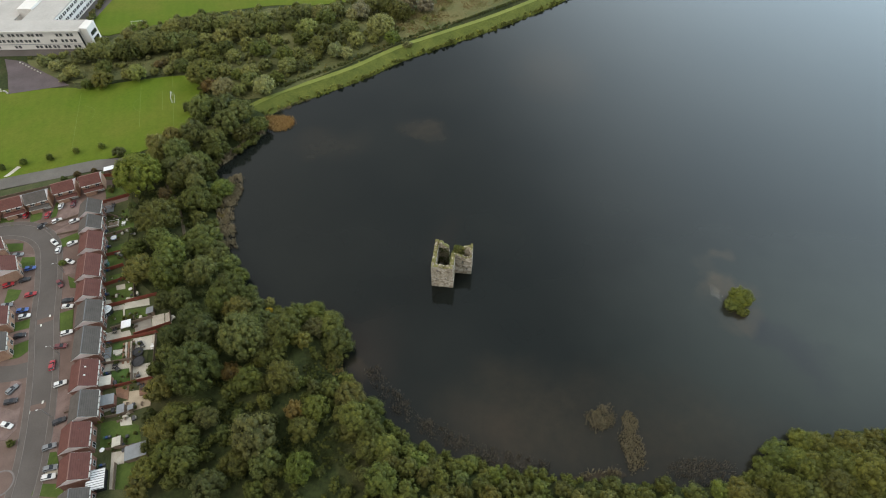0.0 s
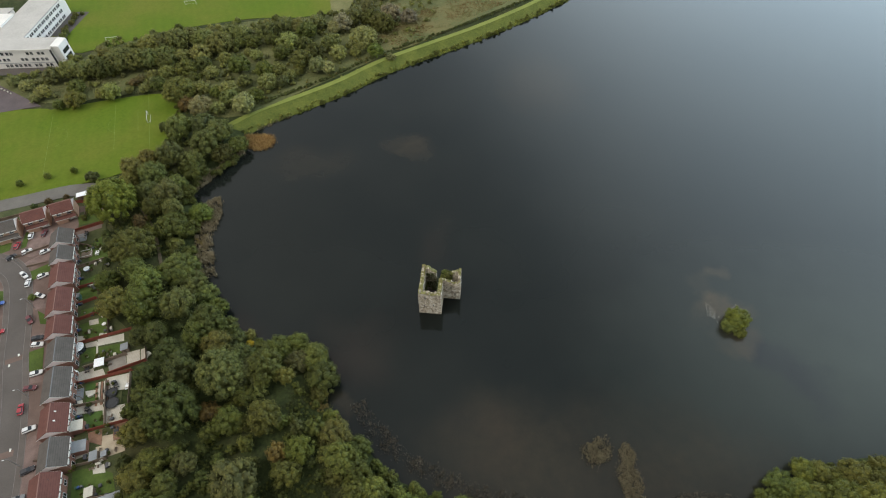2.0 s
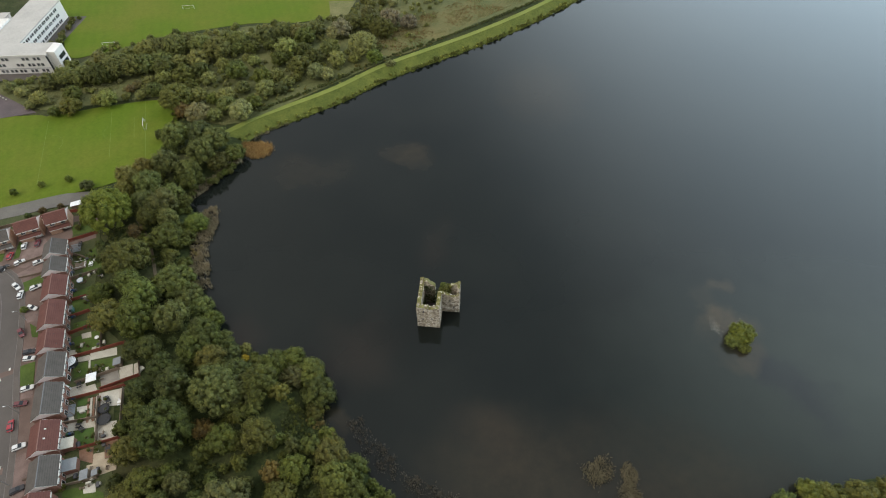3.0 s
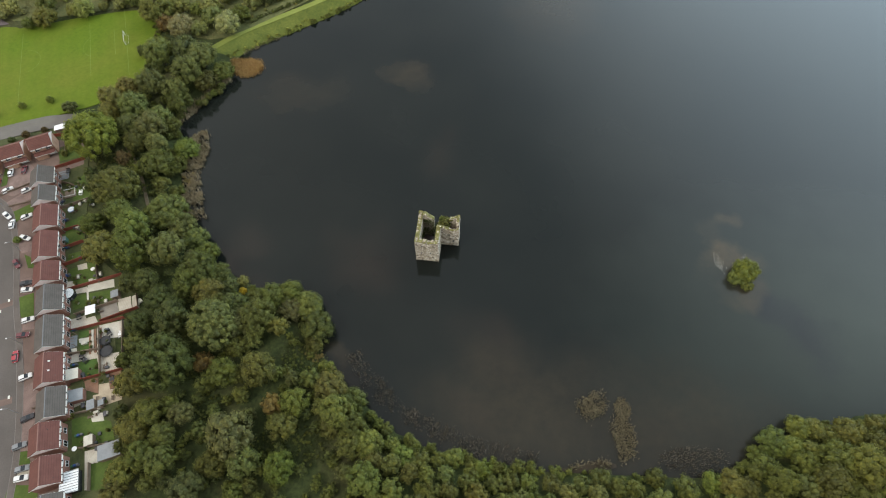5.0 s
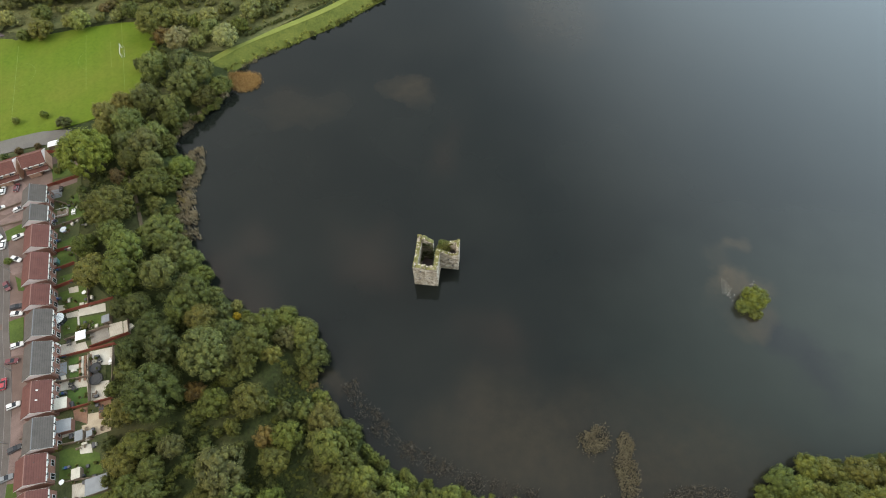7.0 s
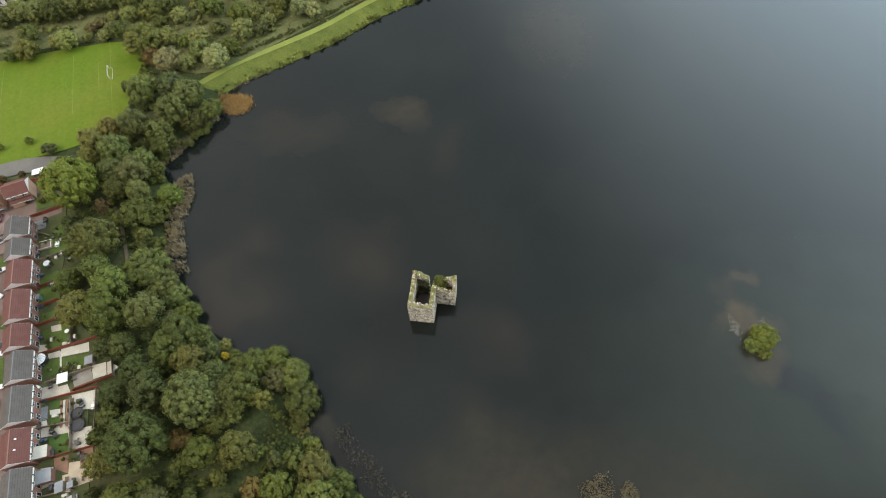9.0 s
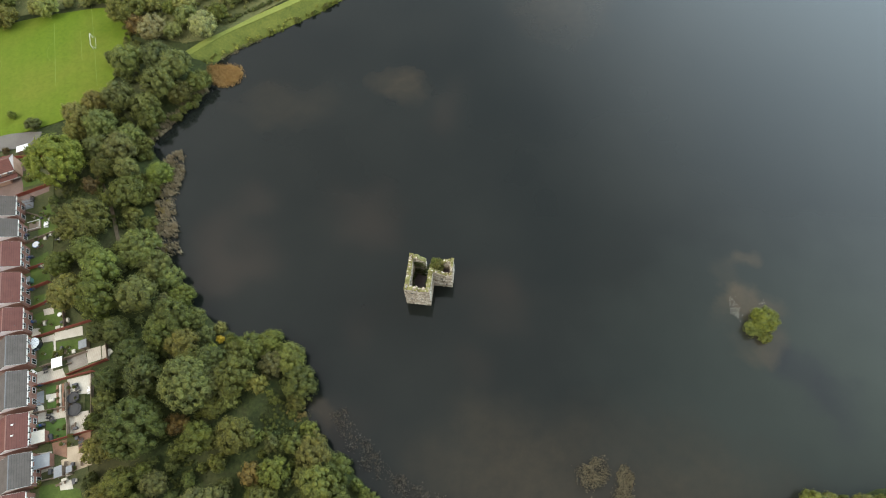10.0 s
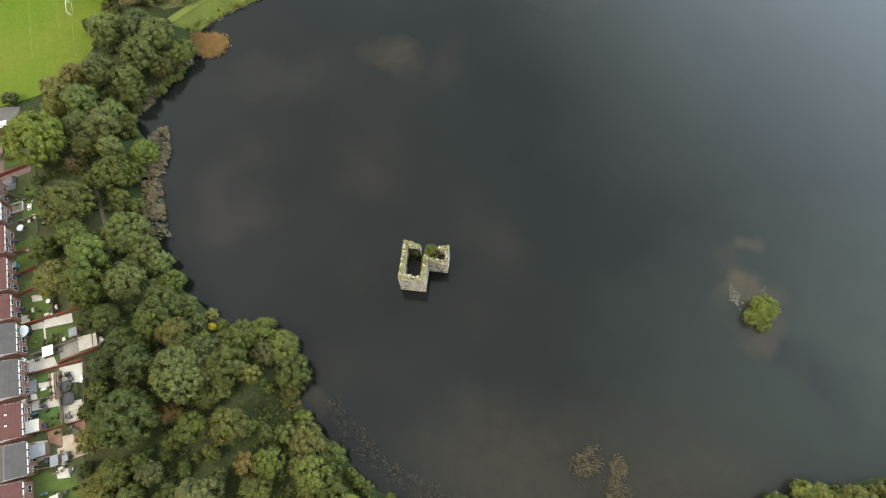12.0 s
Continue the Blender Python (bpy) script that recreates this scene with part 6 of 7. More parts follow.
def deck_rail(x, y, turn, w, d, label="pale timber deck with a white railing"):
    t = thing("garden_deck", pose(x, y, G + 0.14, 0, 0, turn), label, "deck")
    part("boards", boxed(-w / 2, w / 2, -d / 2, d / 2, -0.2, 0.3), FENCE_BROWN, t)
    for x0, x1, y0, y1 in ((-w / 2, w / 2, -d / 2, -d / 2 + 0.08), (-w / 2, w / 2, d / 2 - 0.08, d / 2), (w / 2 - 0.08, w / 2, -d / 2 + 0.08, d / 2 - 0.08)):
        part("rail", boxed(x0, x1, y0, y1, 1.1, 1.22), METAL_WHITE, t, "white handrail")
    for k in range(5):
        yy = -d / 2 + 0.04 + (d - 0.08) * k / 4
        part("baluster", boxed(w / 2 - 0.07, w / 2 - 0.01, yy - 0.04, yy + 0.04, 0.3, 1.1), METAL_WHITE, t)


def table_set(x, y, turn, dark=True):
    m = DARK if dark else METAL_WHITE
    t = thing("garden_table", pose(x, y, G + 0.15, 0, 0, turn), "dark garden table on a patio" if dark else "white garden table on a patio", "table")
    part("tabletop", boxed(-0.75, 0.75, -0.45, 0.45, 0.7, 0.75, bev=0.02), m, t)
    for sx in (-1, 1):
        for sy in (-1, 1):
            part("leg", boxed(sx * 0.66 - 0.03, sx * 0.66 + 0.03, sy * 0.37 - 0.03, sy * 0.37 + 0.03, 0, 0.7), m, t)
    for k, (cx, cy, tn) in enumerate(((-0.4, -0.9, 0), (0.4, -0.9, 0), (-0.4, 0.9, 180), (0.4, 0.9, 180))):
        c = thing("garden_chair", pose(x, y, G + 0.15, 0, 0, turn) @ pose(cx, cy, 0, 0, 0, tn), "dark garden chair beside a table" if dark else "white garden chair beside a table", "chair", "garden chairs")
        part("seat", boxed(-0.24, 0.24, -0.24, 0.24, 0.42, 0.47), m, c)
        part("backrest", boxed(-0.24, 0.24, -0.27, -0.22, 0.47, 0.92), m, c)
        for sx in (-1, 1):
            for sy in (-1, 1):
                part("leg", boxed(sx * 0.2 - 0.025, sx * 0.2 + 0.025, sy * 0.2 - 0.025, sy * 0.2 + 0.025, 0, 0.42), m, c)


def bin_at(x, y, material, label):
    t = thing("wheelie_bin", pose(x, y, G + 0.12, 0, 0, 17), label, "bin", "bins")
    part("body", boxed(-0.28, 0.28, -0.33, 0.33, 0.05, 1.0, bev=0.03), material, t)
    part("lid", boxed(-0.31, 0.31, -0.36, 0.36, 1.0, 1.08, bev=0.02), material, t)


def round_conservatory(x, y, r=1.9):
    t = thing("conservatory", pose(x, y, G + 0.1), "round white-roofed conservatory behind a house", "conservatory")
    bm = bmesh.new()
    bmesh.ops.create_cone(bm, cap_ends=True, segments=12, radius1=r, radius2=r, depth=2.1, matrix=pose(0, 0, 1.05))
    part("wall", bm, PANE, t, "glazed wall")
    bm = bmesh.new()
    bmesh.ops.create_cone(bm, cap_ends=True, segments=12, radius1=r * 1.08, radius2=0.2, depth=0.8, matrix=pose(0, 0, 2.5))
    part("roof", bm, METAL_WHITE, t, "white faceted roof")
    for k in range(12):
        a = k * math.tau / 12
        part("rib", tube(bmesh.new(), (r * 1.1 * math.cos(a), r * 1.1 * math.sin(a), 2.12), (0.2 * math.cos(a), 0.2 * math.sin(a), 2.95), 0.05, 0.05, 5), FOIL, t)


def lean_to(x, y, turn, w, d, roof, label, ribs=0):
    t = thing("conservatory" if ribs else "house_extension", pose(x, y, G, 0, 0, turn), label, "conservatory" if ribs else "extension")
    part("wall", boxed(-d / 2, d / 2, -w / 2, w / 2, -0.1, 2.4), PANE if ribs else BRICK, t)
    part("roof", prism(bmesh.new(), [(-d / 2 - 0.1, 3.1), (d / 2 + 0.2, 2.45), (d / 2 + 0.2, 2.57), (-d / 2 - 0.1, 3.22)], -w / 2 - 0.15, w / 2 + 0.15), roof, t)
    for k in range(ribs):
        yy = -w / 2 + w * k / (ribs - 1)
        part("rib", prism(bmesh.new(), [(-d / 2 - 0.1, 3.22), (d / 2 + 0.2, 2.57), (d / 2 + 0.2, 2.68), (-d / 2 - 0.1, 3.33)], yy - 0.05, yy + 0.05), DARK, t)


fence((-150, 189.5), (-166, 189), FENCE)
fence((-166, 189), (-182, 182), FENCE)
fence((-182, 182), (-204, 173.5), FENCE_BROWN)
fence((-155, 189.8), (-152.6, 178.0), FENCE_BROWN)
K = 17.5


def plant_pot(x, y, r, seed):
    t = thing("plant_pot", pose(x, y, G + 0.14, 0, 0, seed * 40), "small potted plant on a patio", "plant pot", "plant pots")
    bm = bmesh.new()
    bmesh.ops.create_cone(bm, cap_ends=True, segments=12, radius1=r * 0.7, radius2=r, depth=r * 1.6, matrix=pose(0, 0, r * 0.8))
    part("pot", bm, (SOIL, DARK, CONCRETE)[seed % 3], t)
    c = part_of("plant", TREE_FORMS["bush"][seed % 4][2], None, t)
    c.matrix_basis = Matrix.LocRotScale((0, 0, r * 1.3), None, [r * 0.42] * 3)
    c.color = (*TINTS[("deep", "green", "olive")[seed % 3]], 1)


def storage_box(x, y, turn, w, d, h, dark):
    t = thing("storage_box", pose(x, y, G + 0.14, 0, 0, turn), "dark lidded garden storage box" if dark else "pale lidded garden storage box", "storage box")
    m = GREYB if dark else CONCRETE
    part("body", boxed(-w / 2, w / 2, -d / 2, d / 2, 0, h, bev=0.03), m, t)
    part("lid", prism(bmesh.new(), [(-w / 2 - 0.04, h), (w / 2 + 0.04, h), (w / 2 + 0.04, h + 0.05), (0, h + 0.14), (-w / 2 - 0.04, h + 0.05)], -d / 2 - 0.04, d / 2 + 0.04), m, t)


def bench(x, y, turn):
    t = thing("garden_bench", pose(x, y, G + 0.14, 0, 0, turn), "brown timber garden bench", "bench")
    for k in range(3):
        part("slat", boxed(-0.75, 0.75, -0.2 + k * 0.16, -0.08 + k * 0.16, 0.42, 0.46), FENCE_BROWN, t)
    part("backrest", boxed(-0.75, 0.75, 0.26, 0.31, 0.5, 0.9), FENCE_BROWN, t)
    for sx in (-0.65, 0.65):
        part("leg", boxed(sx - 0.05, sx + 0.05, -0.2, 0.28, 0, 0.42), FENCE_BROWN, t)


def satellite_dish(x, y, z):
    # a level white disc on a pole, standing in for a satellite dish
    t = thing("garden_ornament", pose(x, y, G + z), "small round white satellite dish on a pole", "garden table")
    part("pole", tube(bmesh.new(), (0, 0, -z), (0, 0, 0.7), 0.04), DARK, t)
    bm = bmesh.new()
    bmesh.ops.create_cone(bm, cap_ends=True, segments=18, radius1=0.75, radius2=0.75, depth=0.06, matrix=pose(0, 0, 0.73))
    part("top", bm, METAL_WHITE, t)


GREYB = plain("charcoal_plastic", (0.06, 0.06, 0.065), 0.6)
crng = random.Random(33)
for ex, ey in ((-146.5, 161.0), (-142.5, 151.5), (-138.0, 140.0), (-134.0, 128.0), (-129.5, 118.0), (-124.6, 107.0), (-119.6, 94.0), (-115.4, 82.6), (-111.4, 72.0), (-108.6, 62.0)):
    for k in range(15):
        ox, oy = crng.uniform(0.6, 10.0), crng.uniform(-3.2, 3.2)
        x, y = ex + ox * 0.95 + oy * 0.3, ey + ox * 0.3 - oy * 0.95
        kind = crng.random()
        if kind < 0.55:
            plant_pot(x, y, crng.uniform(0.25, 0.5), crng.randrange(99))
        elif kind < 0.85:
            storage_box(x, y, K + crng.choice((0, 90)), crng.uniform(0.8, 1.6), crng.uniform(0.6, 0.9), crng.uniform(0.5, 1.0), crng.random() < 0.55)
        else:
            bench(x, y, K + crng.choice((0, 90, 180, 270)))
for k in range(5):
    storage_box(-103.3 + crng.uniform(-0.8, 0.9), 110.6 + crng.uniform(-2.0, 2.0), crng.uniform(0, 90), crng.uniform(0.7, 1.3), 0.7, crng.uniform(0.4, 0.8), False)
satellite_dish(-109.6, 61.2, 0.2)
satellite_dish(-123.8, 123.6, 0.2)
fence((-173.0, 157.6), (-157.0, 166.6), FENCE_BROWN, 1.0)
fence((-166.0, 152.6), (-152.4, 156.4), FENCE_BROWN, 1.0)
fence((-127.2, 73.6), (-119.4, 76.8), FENCE_BROWN, 0.9)
fence((-135.0, 101.8), (-131.6, 103.0), FENCE_BROWN, 0.9)
gazebo(-118.6, 106.8, K)
pergola(-150.2, 167.9, K, 4.4, 4.6, label="dark timber pergola over a paved seating area")
deck_rail(-144.0, 158.3, K, 4.2, 3.4)
bath = thing("paddling_pool", pose(-141.0, 150.6, G + 0.15), "round blue and white paddling pool on the grass", "pool")
pm = bmesh.new()
bmesh.ops.create_cone(pm, cap_ends=True, segments=20, radius1=1.2, radius2=1.25, depth=0.5, matrix=pose(0, 0, 0.25))
part("basin", pm, plain("pale_blue_vinyl", (0.35, 0.45, 0.62), 0.4), bath)
part("water_surface", tube(bmesh.new(), (0, 0, 0.44), (0, 0, 0.515), 1.1, 1.1, 20), METAL_WHITE, bath)
flat_shed(-138.4, 136.0, K, 2.2, 1.7, 2.0, GREY_FELT, plain("teal_paint", (0.1, 0.22, 0.2), 0.6), "small teal painted garden shed")
flat_shed(-112.0, 112.8, K, 2.4, 2.6, 2.1, GREY_FELT, FENCE_BROWN, "grey-roofed timber garden shed")
flat_shed(-98.0, 60.3, K, 6.4, 4.4, 2.3, GREY_FELT, FENCE_BROWN, "long low shed with blue-grey felt roof", "workshop", 0.5)
flat_shed(-105.4, 63.4, K, 2.4, 2.8, 2.0, CONCRETE, FENCE_BROWN, "small pale-roofed garden shed")
flat_shed(-108.2, 74.2, K, 2.2, 2.9, 2.0, GREY_FELT, FENCE_BROWN, "small grey-roofed garden shed")
flat_shed(-105.4, 74.9, K, 1.6, 1.6, 1.6, GREY_FELT, FENCE_BROWN, "small dark garden store")
flat_shed(-158.9, 192.4, K, 4.2, 2.6, 2.3, METAL_WHITE, FENCE_BROWN, "garden shed with a white sheet roof")
round_conservatory(-128.6, 113.2)
lean_to(-117.0, 83.9, K, 3.4, 3.4, CONCRETE, "flat cream-roofed rear extension")
lean_to(-113.8, 77.0, K, 3.6, 4.4, GREY_FELT, "grey felt-roofed rear extension")
lean_to(-106.9, 51.6, K, 6.0, 4.6, METAL_WHITE, "white ribbed conservatory behind a brick house", 9)
pergola(-123.2, 95.5, K, 5.0, 4.4, label="grey decked pergola seating area")
trampoline(-110.8, 95.9, 1.7)
trampoline(-109.3, 92.2, 2.0)
for x, y, tn, dk in ((-121.6, 91.9, 30, True), (-117.2, 90.8, 10, True), (-115.6, 89.2, 50, True), (-122.8, 105.0, 20, True), (-126.4, 103.9, 60, False), (-110.4, 98.6, 40, True), (-106.4, 98.2, 10, False), (-104.6, 82.6, 20, True), (-139.8, 158.6, 15, False), (-148.6, 169.8, 20, True)):
    table_set(x, y, tn, dk)
GREENBIN, BLUEBIN, GREYBIN = plain("green_bin", (0.03, 0.1, 0.05), 0.5), plain("blue_bin", (0.03, 0.07, 0.2), 0.5), plain("grey_bin", (0.1, 0.1, 0.105), 0.5)
brng = random.Random(21)
for sx, sy in ((-146.6, 154.2), (-142.0, 145.2), (-137.4, 132.8), (-133.0, 121.0), (-129.0, 111.4), (-123.6, 99.8), (-119.4, 87.4), (-115.2, 76.0), (-110.4, 65.0), (-108.6, 56.2)):
    for k in range(3):
        bin_at(sx + 0.75 * k * 0.95 + brng.uniform(-0.1, 0.1), sy + 0.75 * k * 0.3, (GREENBIN, BLUEBIN, GREYBIN)[k], ("dark green wheelie bin by a house", "dark blue wheelie bin by a house", "dark grey wheelie bin by a house")[k])
# garden shrubs
for x, y, r, tint in ((-136.6, 160.5, 1.8, "deep"), (-134.0, 153.8, 1.5, "deep"), (-139.5, 168.5, 2.0, "deep"), (-137.5, 165.0, 1.6, "grey"), (-156.0, 136.6, 1.5, "yellowgreen"), (-121.6, 76.0, 1.4, "olive"), (-114.0, 71.0, 1.3, "green"),
                      (-117.0, 91.9, 1.0, "deep"), (-140.8, 51.0, 1.6, "yellowgreen"), (-139.5, 63.5, 1.3, "olive"), (-119.0, 110.6, 1.0, "olive"), (-102.3, 100.6, 1.4, "deep"), (-153.0, 178.6, 1.5, "green"), (-152.4, 183.6, 1.6, "green"), (-166.0, 192.0, 1.5, "rust"), (-172.5, 189.2, 1.6, "rust"), (-178.0, 186.6, 1.4, "deep")):
    tree(x, y, r, tint, category="shrub", z=G)
# ---------- parked cars ----------
PAINT = {"white": (0.72, 0.72, 0.71), "red": (0.36, 0.02, 0.03), "maroon": (0.14, 0.025, 0.03), "black": (0.02, 0.02, 0.024), "grey": (0.2, 0.21, 0.22), "blue": (0.05, 0.12, 0.38)}
CAR_LABEL = {"white": "white hatchback car parked on the estate", "red": "bright red car parked on the estate", "maroon": "dark red car parked on the estate", "black": "black car parked on the estate", "grey": "silver-grey car parked on the estate", "blue": "blue car parked on the estate"}
HEADLAMP, TAIL = plain("headlamp", (0.75, 0.75, 0.72), 0.15), plain("tail_lamp", (0.3, 0.02, 0.02), 0.2)
MADE_CARS = {}


def car_paint(colour):
    m, n, l, b = node_mat("car_paint_" + colour)
    f = noise_tex(n, l, 2.0, 3, 0.5, place_of(n, False))
    c = PAINT[colour]
    l.new(ramp(n, l, f, [(0.3, tuple(v * 0.85 for v in c)), (0.7, c)]), b.inputs["Base Color"])
    b.inputs["Roughness"].default_value, b.inputs["Coat Weight"].default_value = 0.35, 0.6
    return m


def loft(bm, sections):
    """Joins rings of (y, z) points at stations x into one skin."""
    rings = [[bm.verts.new((x, y, z)) for y, z in pts] for x, pts in sections]
    for a, b in zip(rings, rings[1:]):
        for i in range(len(a)):
            j = (i + 1) % len(a)
            bm.faces.new((a[i], a[j], b[j], b[i]))
    bm.faces.new(rings[0][::-1])
    bm.faces.new(rings[-1])
    bmesh.ops.recalc_face_normals(bm, faces=bm.faces)
    return bm


def ring(w, z0, z1, r=0.12):
    return [(-w + r, z0), (w - r, z0), (w, z0 + r), (w, z1 - r), (w - r, z1), (-w + r, z1), (-w, z1 - r), (-w, z0 + r)]


def build_car(colour):
    p = car_paint(colour)
    t = thing("car", pose(0, 0, -500), CAR_LABEL[colour], "car", "parked cars")
    body = part("body", loft(bmesh.new(), [(-2.1, ring(0.78, 0.42, 0.78)), (-1.98, ring(0.86, 0.3, 0.9)), (-1.2, ring(0.88, 0.25, 0.95)), (0.6, ring(0.88, 0.25, 0.93)), (1.5, ring(0.86, 0.25, 0.84)), (1.98, ring(0.8, 0.3, 0.7)), (2.1, ring(0.68, 0.4, 0.6))]), p, t)
    part("glasshouse", loft(bmesh.new(), [(-1.9, ring(0.72, 0.86, 0.98, 0.05)), (-1.5, ring(0.7, 0.86, 1.36)), (0.1, ring(0.7, 0.86, 1.38)), (0.95, ring(0.74, 0.84, 0.95, 0.05))]), PANE, t, "dark tinted windows")
    part("roof", loft(bmesh.new(), [(-1.55, ring(0.64, 1.34, 1.42, 0.03)), (-0.8, ring(0.66, 1.36, 1.46, 0.04)), (0.05, ring(0.64, 1.34, 1.42, 0.03))]), p, t)
    for x in (-1.3, 1.28):
        for s in (-1, 1):
            w = part("wheel", tube(bmesh.new(), (x, s * 0.72, 0.31), (x, s * 0.9, 0.31), 0.31, 0.31, 16), RUBBER, t)
            part("rim", tube(bmesh.new(), (x, s * 0.895, 0.31), (x, s * 0.915, 0.31), 0.2, 0.2, 12), ALLOY, w)
    for s in (-1, 1):
        part("headlight", boxed(1.93, 2.07, s * 0.58 - 0.14, s * 0.58 + 0.14, 0.56, 0.68, bev=0.02), HEADLAMP, t)
        part("tail_light", boxed(-2.1, -2.0, s * 0.66 - 0.1, s * 0.66 + 0.1, 0.66, 0.84, bev=0.02), TAIL, t)
        part("mirror", boxed(0.55, 0.7, s * 0.96 - 0.1, s * 0.96 + 0.06, 0.93, 1.06, bev=0.02), p, t)
    part("number_plate", boxed(-2.13, -2.1, -0.26, 0.26, 0.5, 0.61), METAL_WHITE, t)
    return t


def car(x, y, turn, colour):
    m = pose(x, y, G + 0.13, 0, 0, turn)
    if colour not in MADE_CARS:
        MADE_CARS[colour] = build_car(colour)
        MADE_CARS[colour].matrix_basis = m
    else:
        copy_thing(MADE_CARS[colour], m)


car(-171.9, 169.6, 104, "white")
car(-166.9, 170.9, 100, "maroon")
car(-169.6, 160.6, 42, "white")
car(-161.9, 160.4, 34, "white")
car(-184.8, 164.3, 98, "red")
car(-175.2, 164.2, 96, "red")
car(-174.6, 157.8, 55, "black")
car(-164.9, 148.2, -38, "white")
car(-161.4, 144.2, 102, "white")
car(-157.1, 147.6, 34, "white")
car(-153.9, 137.8, -18, "white")
car(-152.8, 126.6, -50, "maroon")
car(-146.1, 118.5, 17, "black")
car(-144.9, 115.8, 6, "white")
car(-176.9, 141.5, 11, "grey")
car(-168.3, 134.4, 18, "blue")
car(-167.8, 128.6, 23, "black")
car(-172.9, 126.2, 27, "red")
car(-161.9, 121.5, 21, "red")
car(-168.6, 116.5, 15, "grey")
car(-161.4, 114.2, 16, "blue")
car(-159.3, 111.5, 17, "white")
car(-156.8, 103.1, 17, "black")
car(-140.1, 104.2, 21, "white")
car(-139.7, 98.6, 9, "maroon")
car(-139.3, 91.0, 109, "red")
car(-133.3, 84.0, 25, "white")
car(-148.8, 82.0, 62, "grey")
car(-147.1, 77.7, 17, "black")
car(-144.1, 69.5, -16, "white")
car(-127.6, 70.8, 30, "black")
car(-126.9, 62.4, 23, "grey")
car(-123.5, 55.8, 16, "grey")
car(-122.8, 53.2, 12, "white")

# ---------- road marks, lamps, pitches ----------
for x, y, tn in ((-151.6, 107.8, 113), (-150.2, 112.0, 113), (-139.4, 74.0, 108), (-136.6, 77.6, 108)):
    tagged(part("road_mark", boxed(-0.55, 0.55, -0.3, 0.3, G + 0.09, G + 0.108), WHITE_LINE), "white painted mark on the road", "road marking", kind="structure").matrix_world = pose(x, y, 0, 0, 0, tn)
for x, y, tn in ((-150.9, 110.2, 23), (-138.0, 75.8, 18)):
    tagged(part("speed_table", boxed(-3, 3, -1.1, 1.1, G + 0.05, G + 0.104), PAVING), "red-brown block paved strip across the road", "road", kind="structure").matrix_world = pose(x, y, 0, 0, 0, tn)
ring_bm = bmesh.new()
bmesh.ops.create_cone(ring_bm, cap_ends=True, segments=32, radius1=4.2, radius2=4.1, depth=0.2, matrix=pose(-137.2, 51.4, G + 0.1))
tagged(part("turning_circle", ring_bm, KERB), "pale paved turning circle island", "paving", kind="structure")
core_bm = bmesh.new()
bmesh.ops.create_cone(core_bm, cap_ends=True, segments=32, radius1=3.6, radius2=3.6, depth=0.1, matrix=pose(-137.2, 51.4, G + 0.2))
tagged(part("turning_circle_core", core_bm, PAVING), "grey tarmac centre of the turning circle", "paving", kind="structure")


def street_lamp(x, y, turn):
    t = thing("street_lamp", pose(x, y, G + 0.1, 0, 0, turn), "tall grey steel street lamp by the kerb", "street lamp", "street lamps")
    part("pole", tube(bmesh.new(), (0, 0, 0), (0, 0, 6.0), 0.09, 0.05), FOIL, t)
    part("arm", tube(bmesh.new(), (0, 0, 5.95), (1.0, 0, 6.25), 0.04), FOIL, t)
    part("lantern", boxed(0.85, 1.45, -0.12, 0.12, 6.18, 6.32, bev=0.03), METAL_WHITE, t)


for x, y, tn in ((-139.0, 95.5, 200), (-154.0, 132.6, 205), (-131.2, 72.4, 198), (-168.6, 153.2, 300), (-162.6, 114.0, 20)):
    street_lamp(x, y, tn)

# pitch lines: the goal line runs a little east of north-south
pitch = pose(-148.4, 251.6, 0, 0, 0, 18.4)


def pitch_line(x0, y0, x1, y1):
    """A painted line in the pitch's own axes: x out from the goal, y along the goal line."""
    w = 0.07
    bm = boxed(min(x0, x1) - w, max(x0, x1) + w, min(y0, y1) - w, max(y0, y1) + w, G + 0.1, G + 0.126)
    tagged(part("pitch_line", bm, PITCH_LINE), "worn white line painted on the grass", "pitch line", kind="structure").matrix_world = pitch


pitch_line(0, -27, 0, 30)
pitch_line(-5.5, -9.2, -5.5, 9.2)
pitch_line(-16.8, -21, -16.8, 19)
pitch_line(-48, -30, -48, 22)
for cx, r, a0, a1 in ((-11.5, 8.6, 128, 232), (-48, 8.6, -70, 70)):
    bm = bmesh.new()
    for k in range(18):
        a, b = radians(a0 + (a1 - a0) * k / 18), radians(a0 + (a1 - a0) * (k + 1) / 18)
        q = [bm.verts.new((cx + rr * math.cos(t), rr * math.sin(t), G + 0.128)) for rr, t in ((r, a), (r + 0.1, a), (r + 0.1, b), (r, b))]
        bm.faces.new(q[::-1])
    tagged(part("pitch_line", bm, PITCH_LINE), "worn white curved line painted on the grass", "pitch line", kind="structure").matrix_world = pitch


def goal(m):
    t = thing("goal", m, "white tubular football goal frame on the grass", "goal")
    for s in (-1, 1):
        part("post", tube(bmesh.new(), (0, s * 3.66, 0), (0, s * 3.66, 2.44), 0.09), METAL_WHITE, t)
        part("stay", tube(bmesh.new(), (0, s * 3.66, 2.4), (1.1, s * 3.66, 0), 0.03), METAL_WHITE, t)
    part("crossbar", tube(bmesh.new(), (0, -3.7, 2.44), (0, 3.7, 2.44), 0.09), METAL_WHITE, t)
    part("ground_bar", tube(bmesh.new(), (1.1, -3.66, 0.05), (1.1, 3.66, 0.05), 0.03), METAL_WHITE, t)


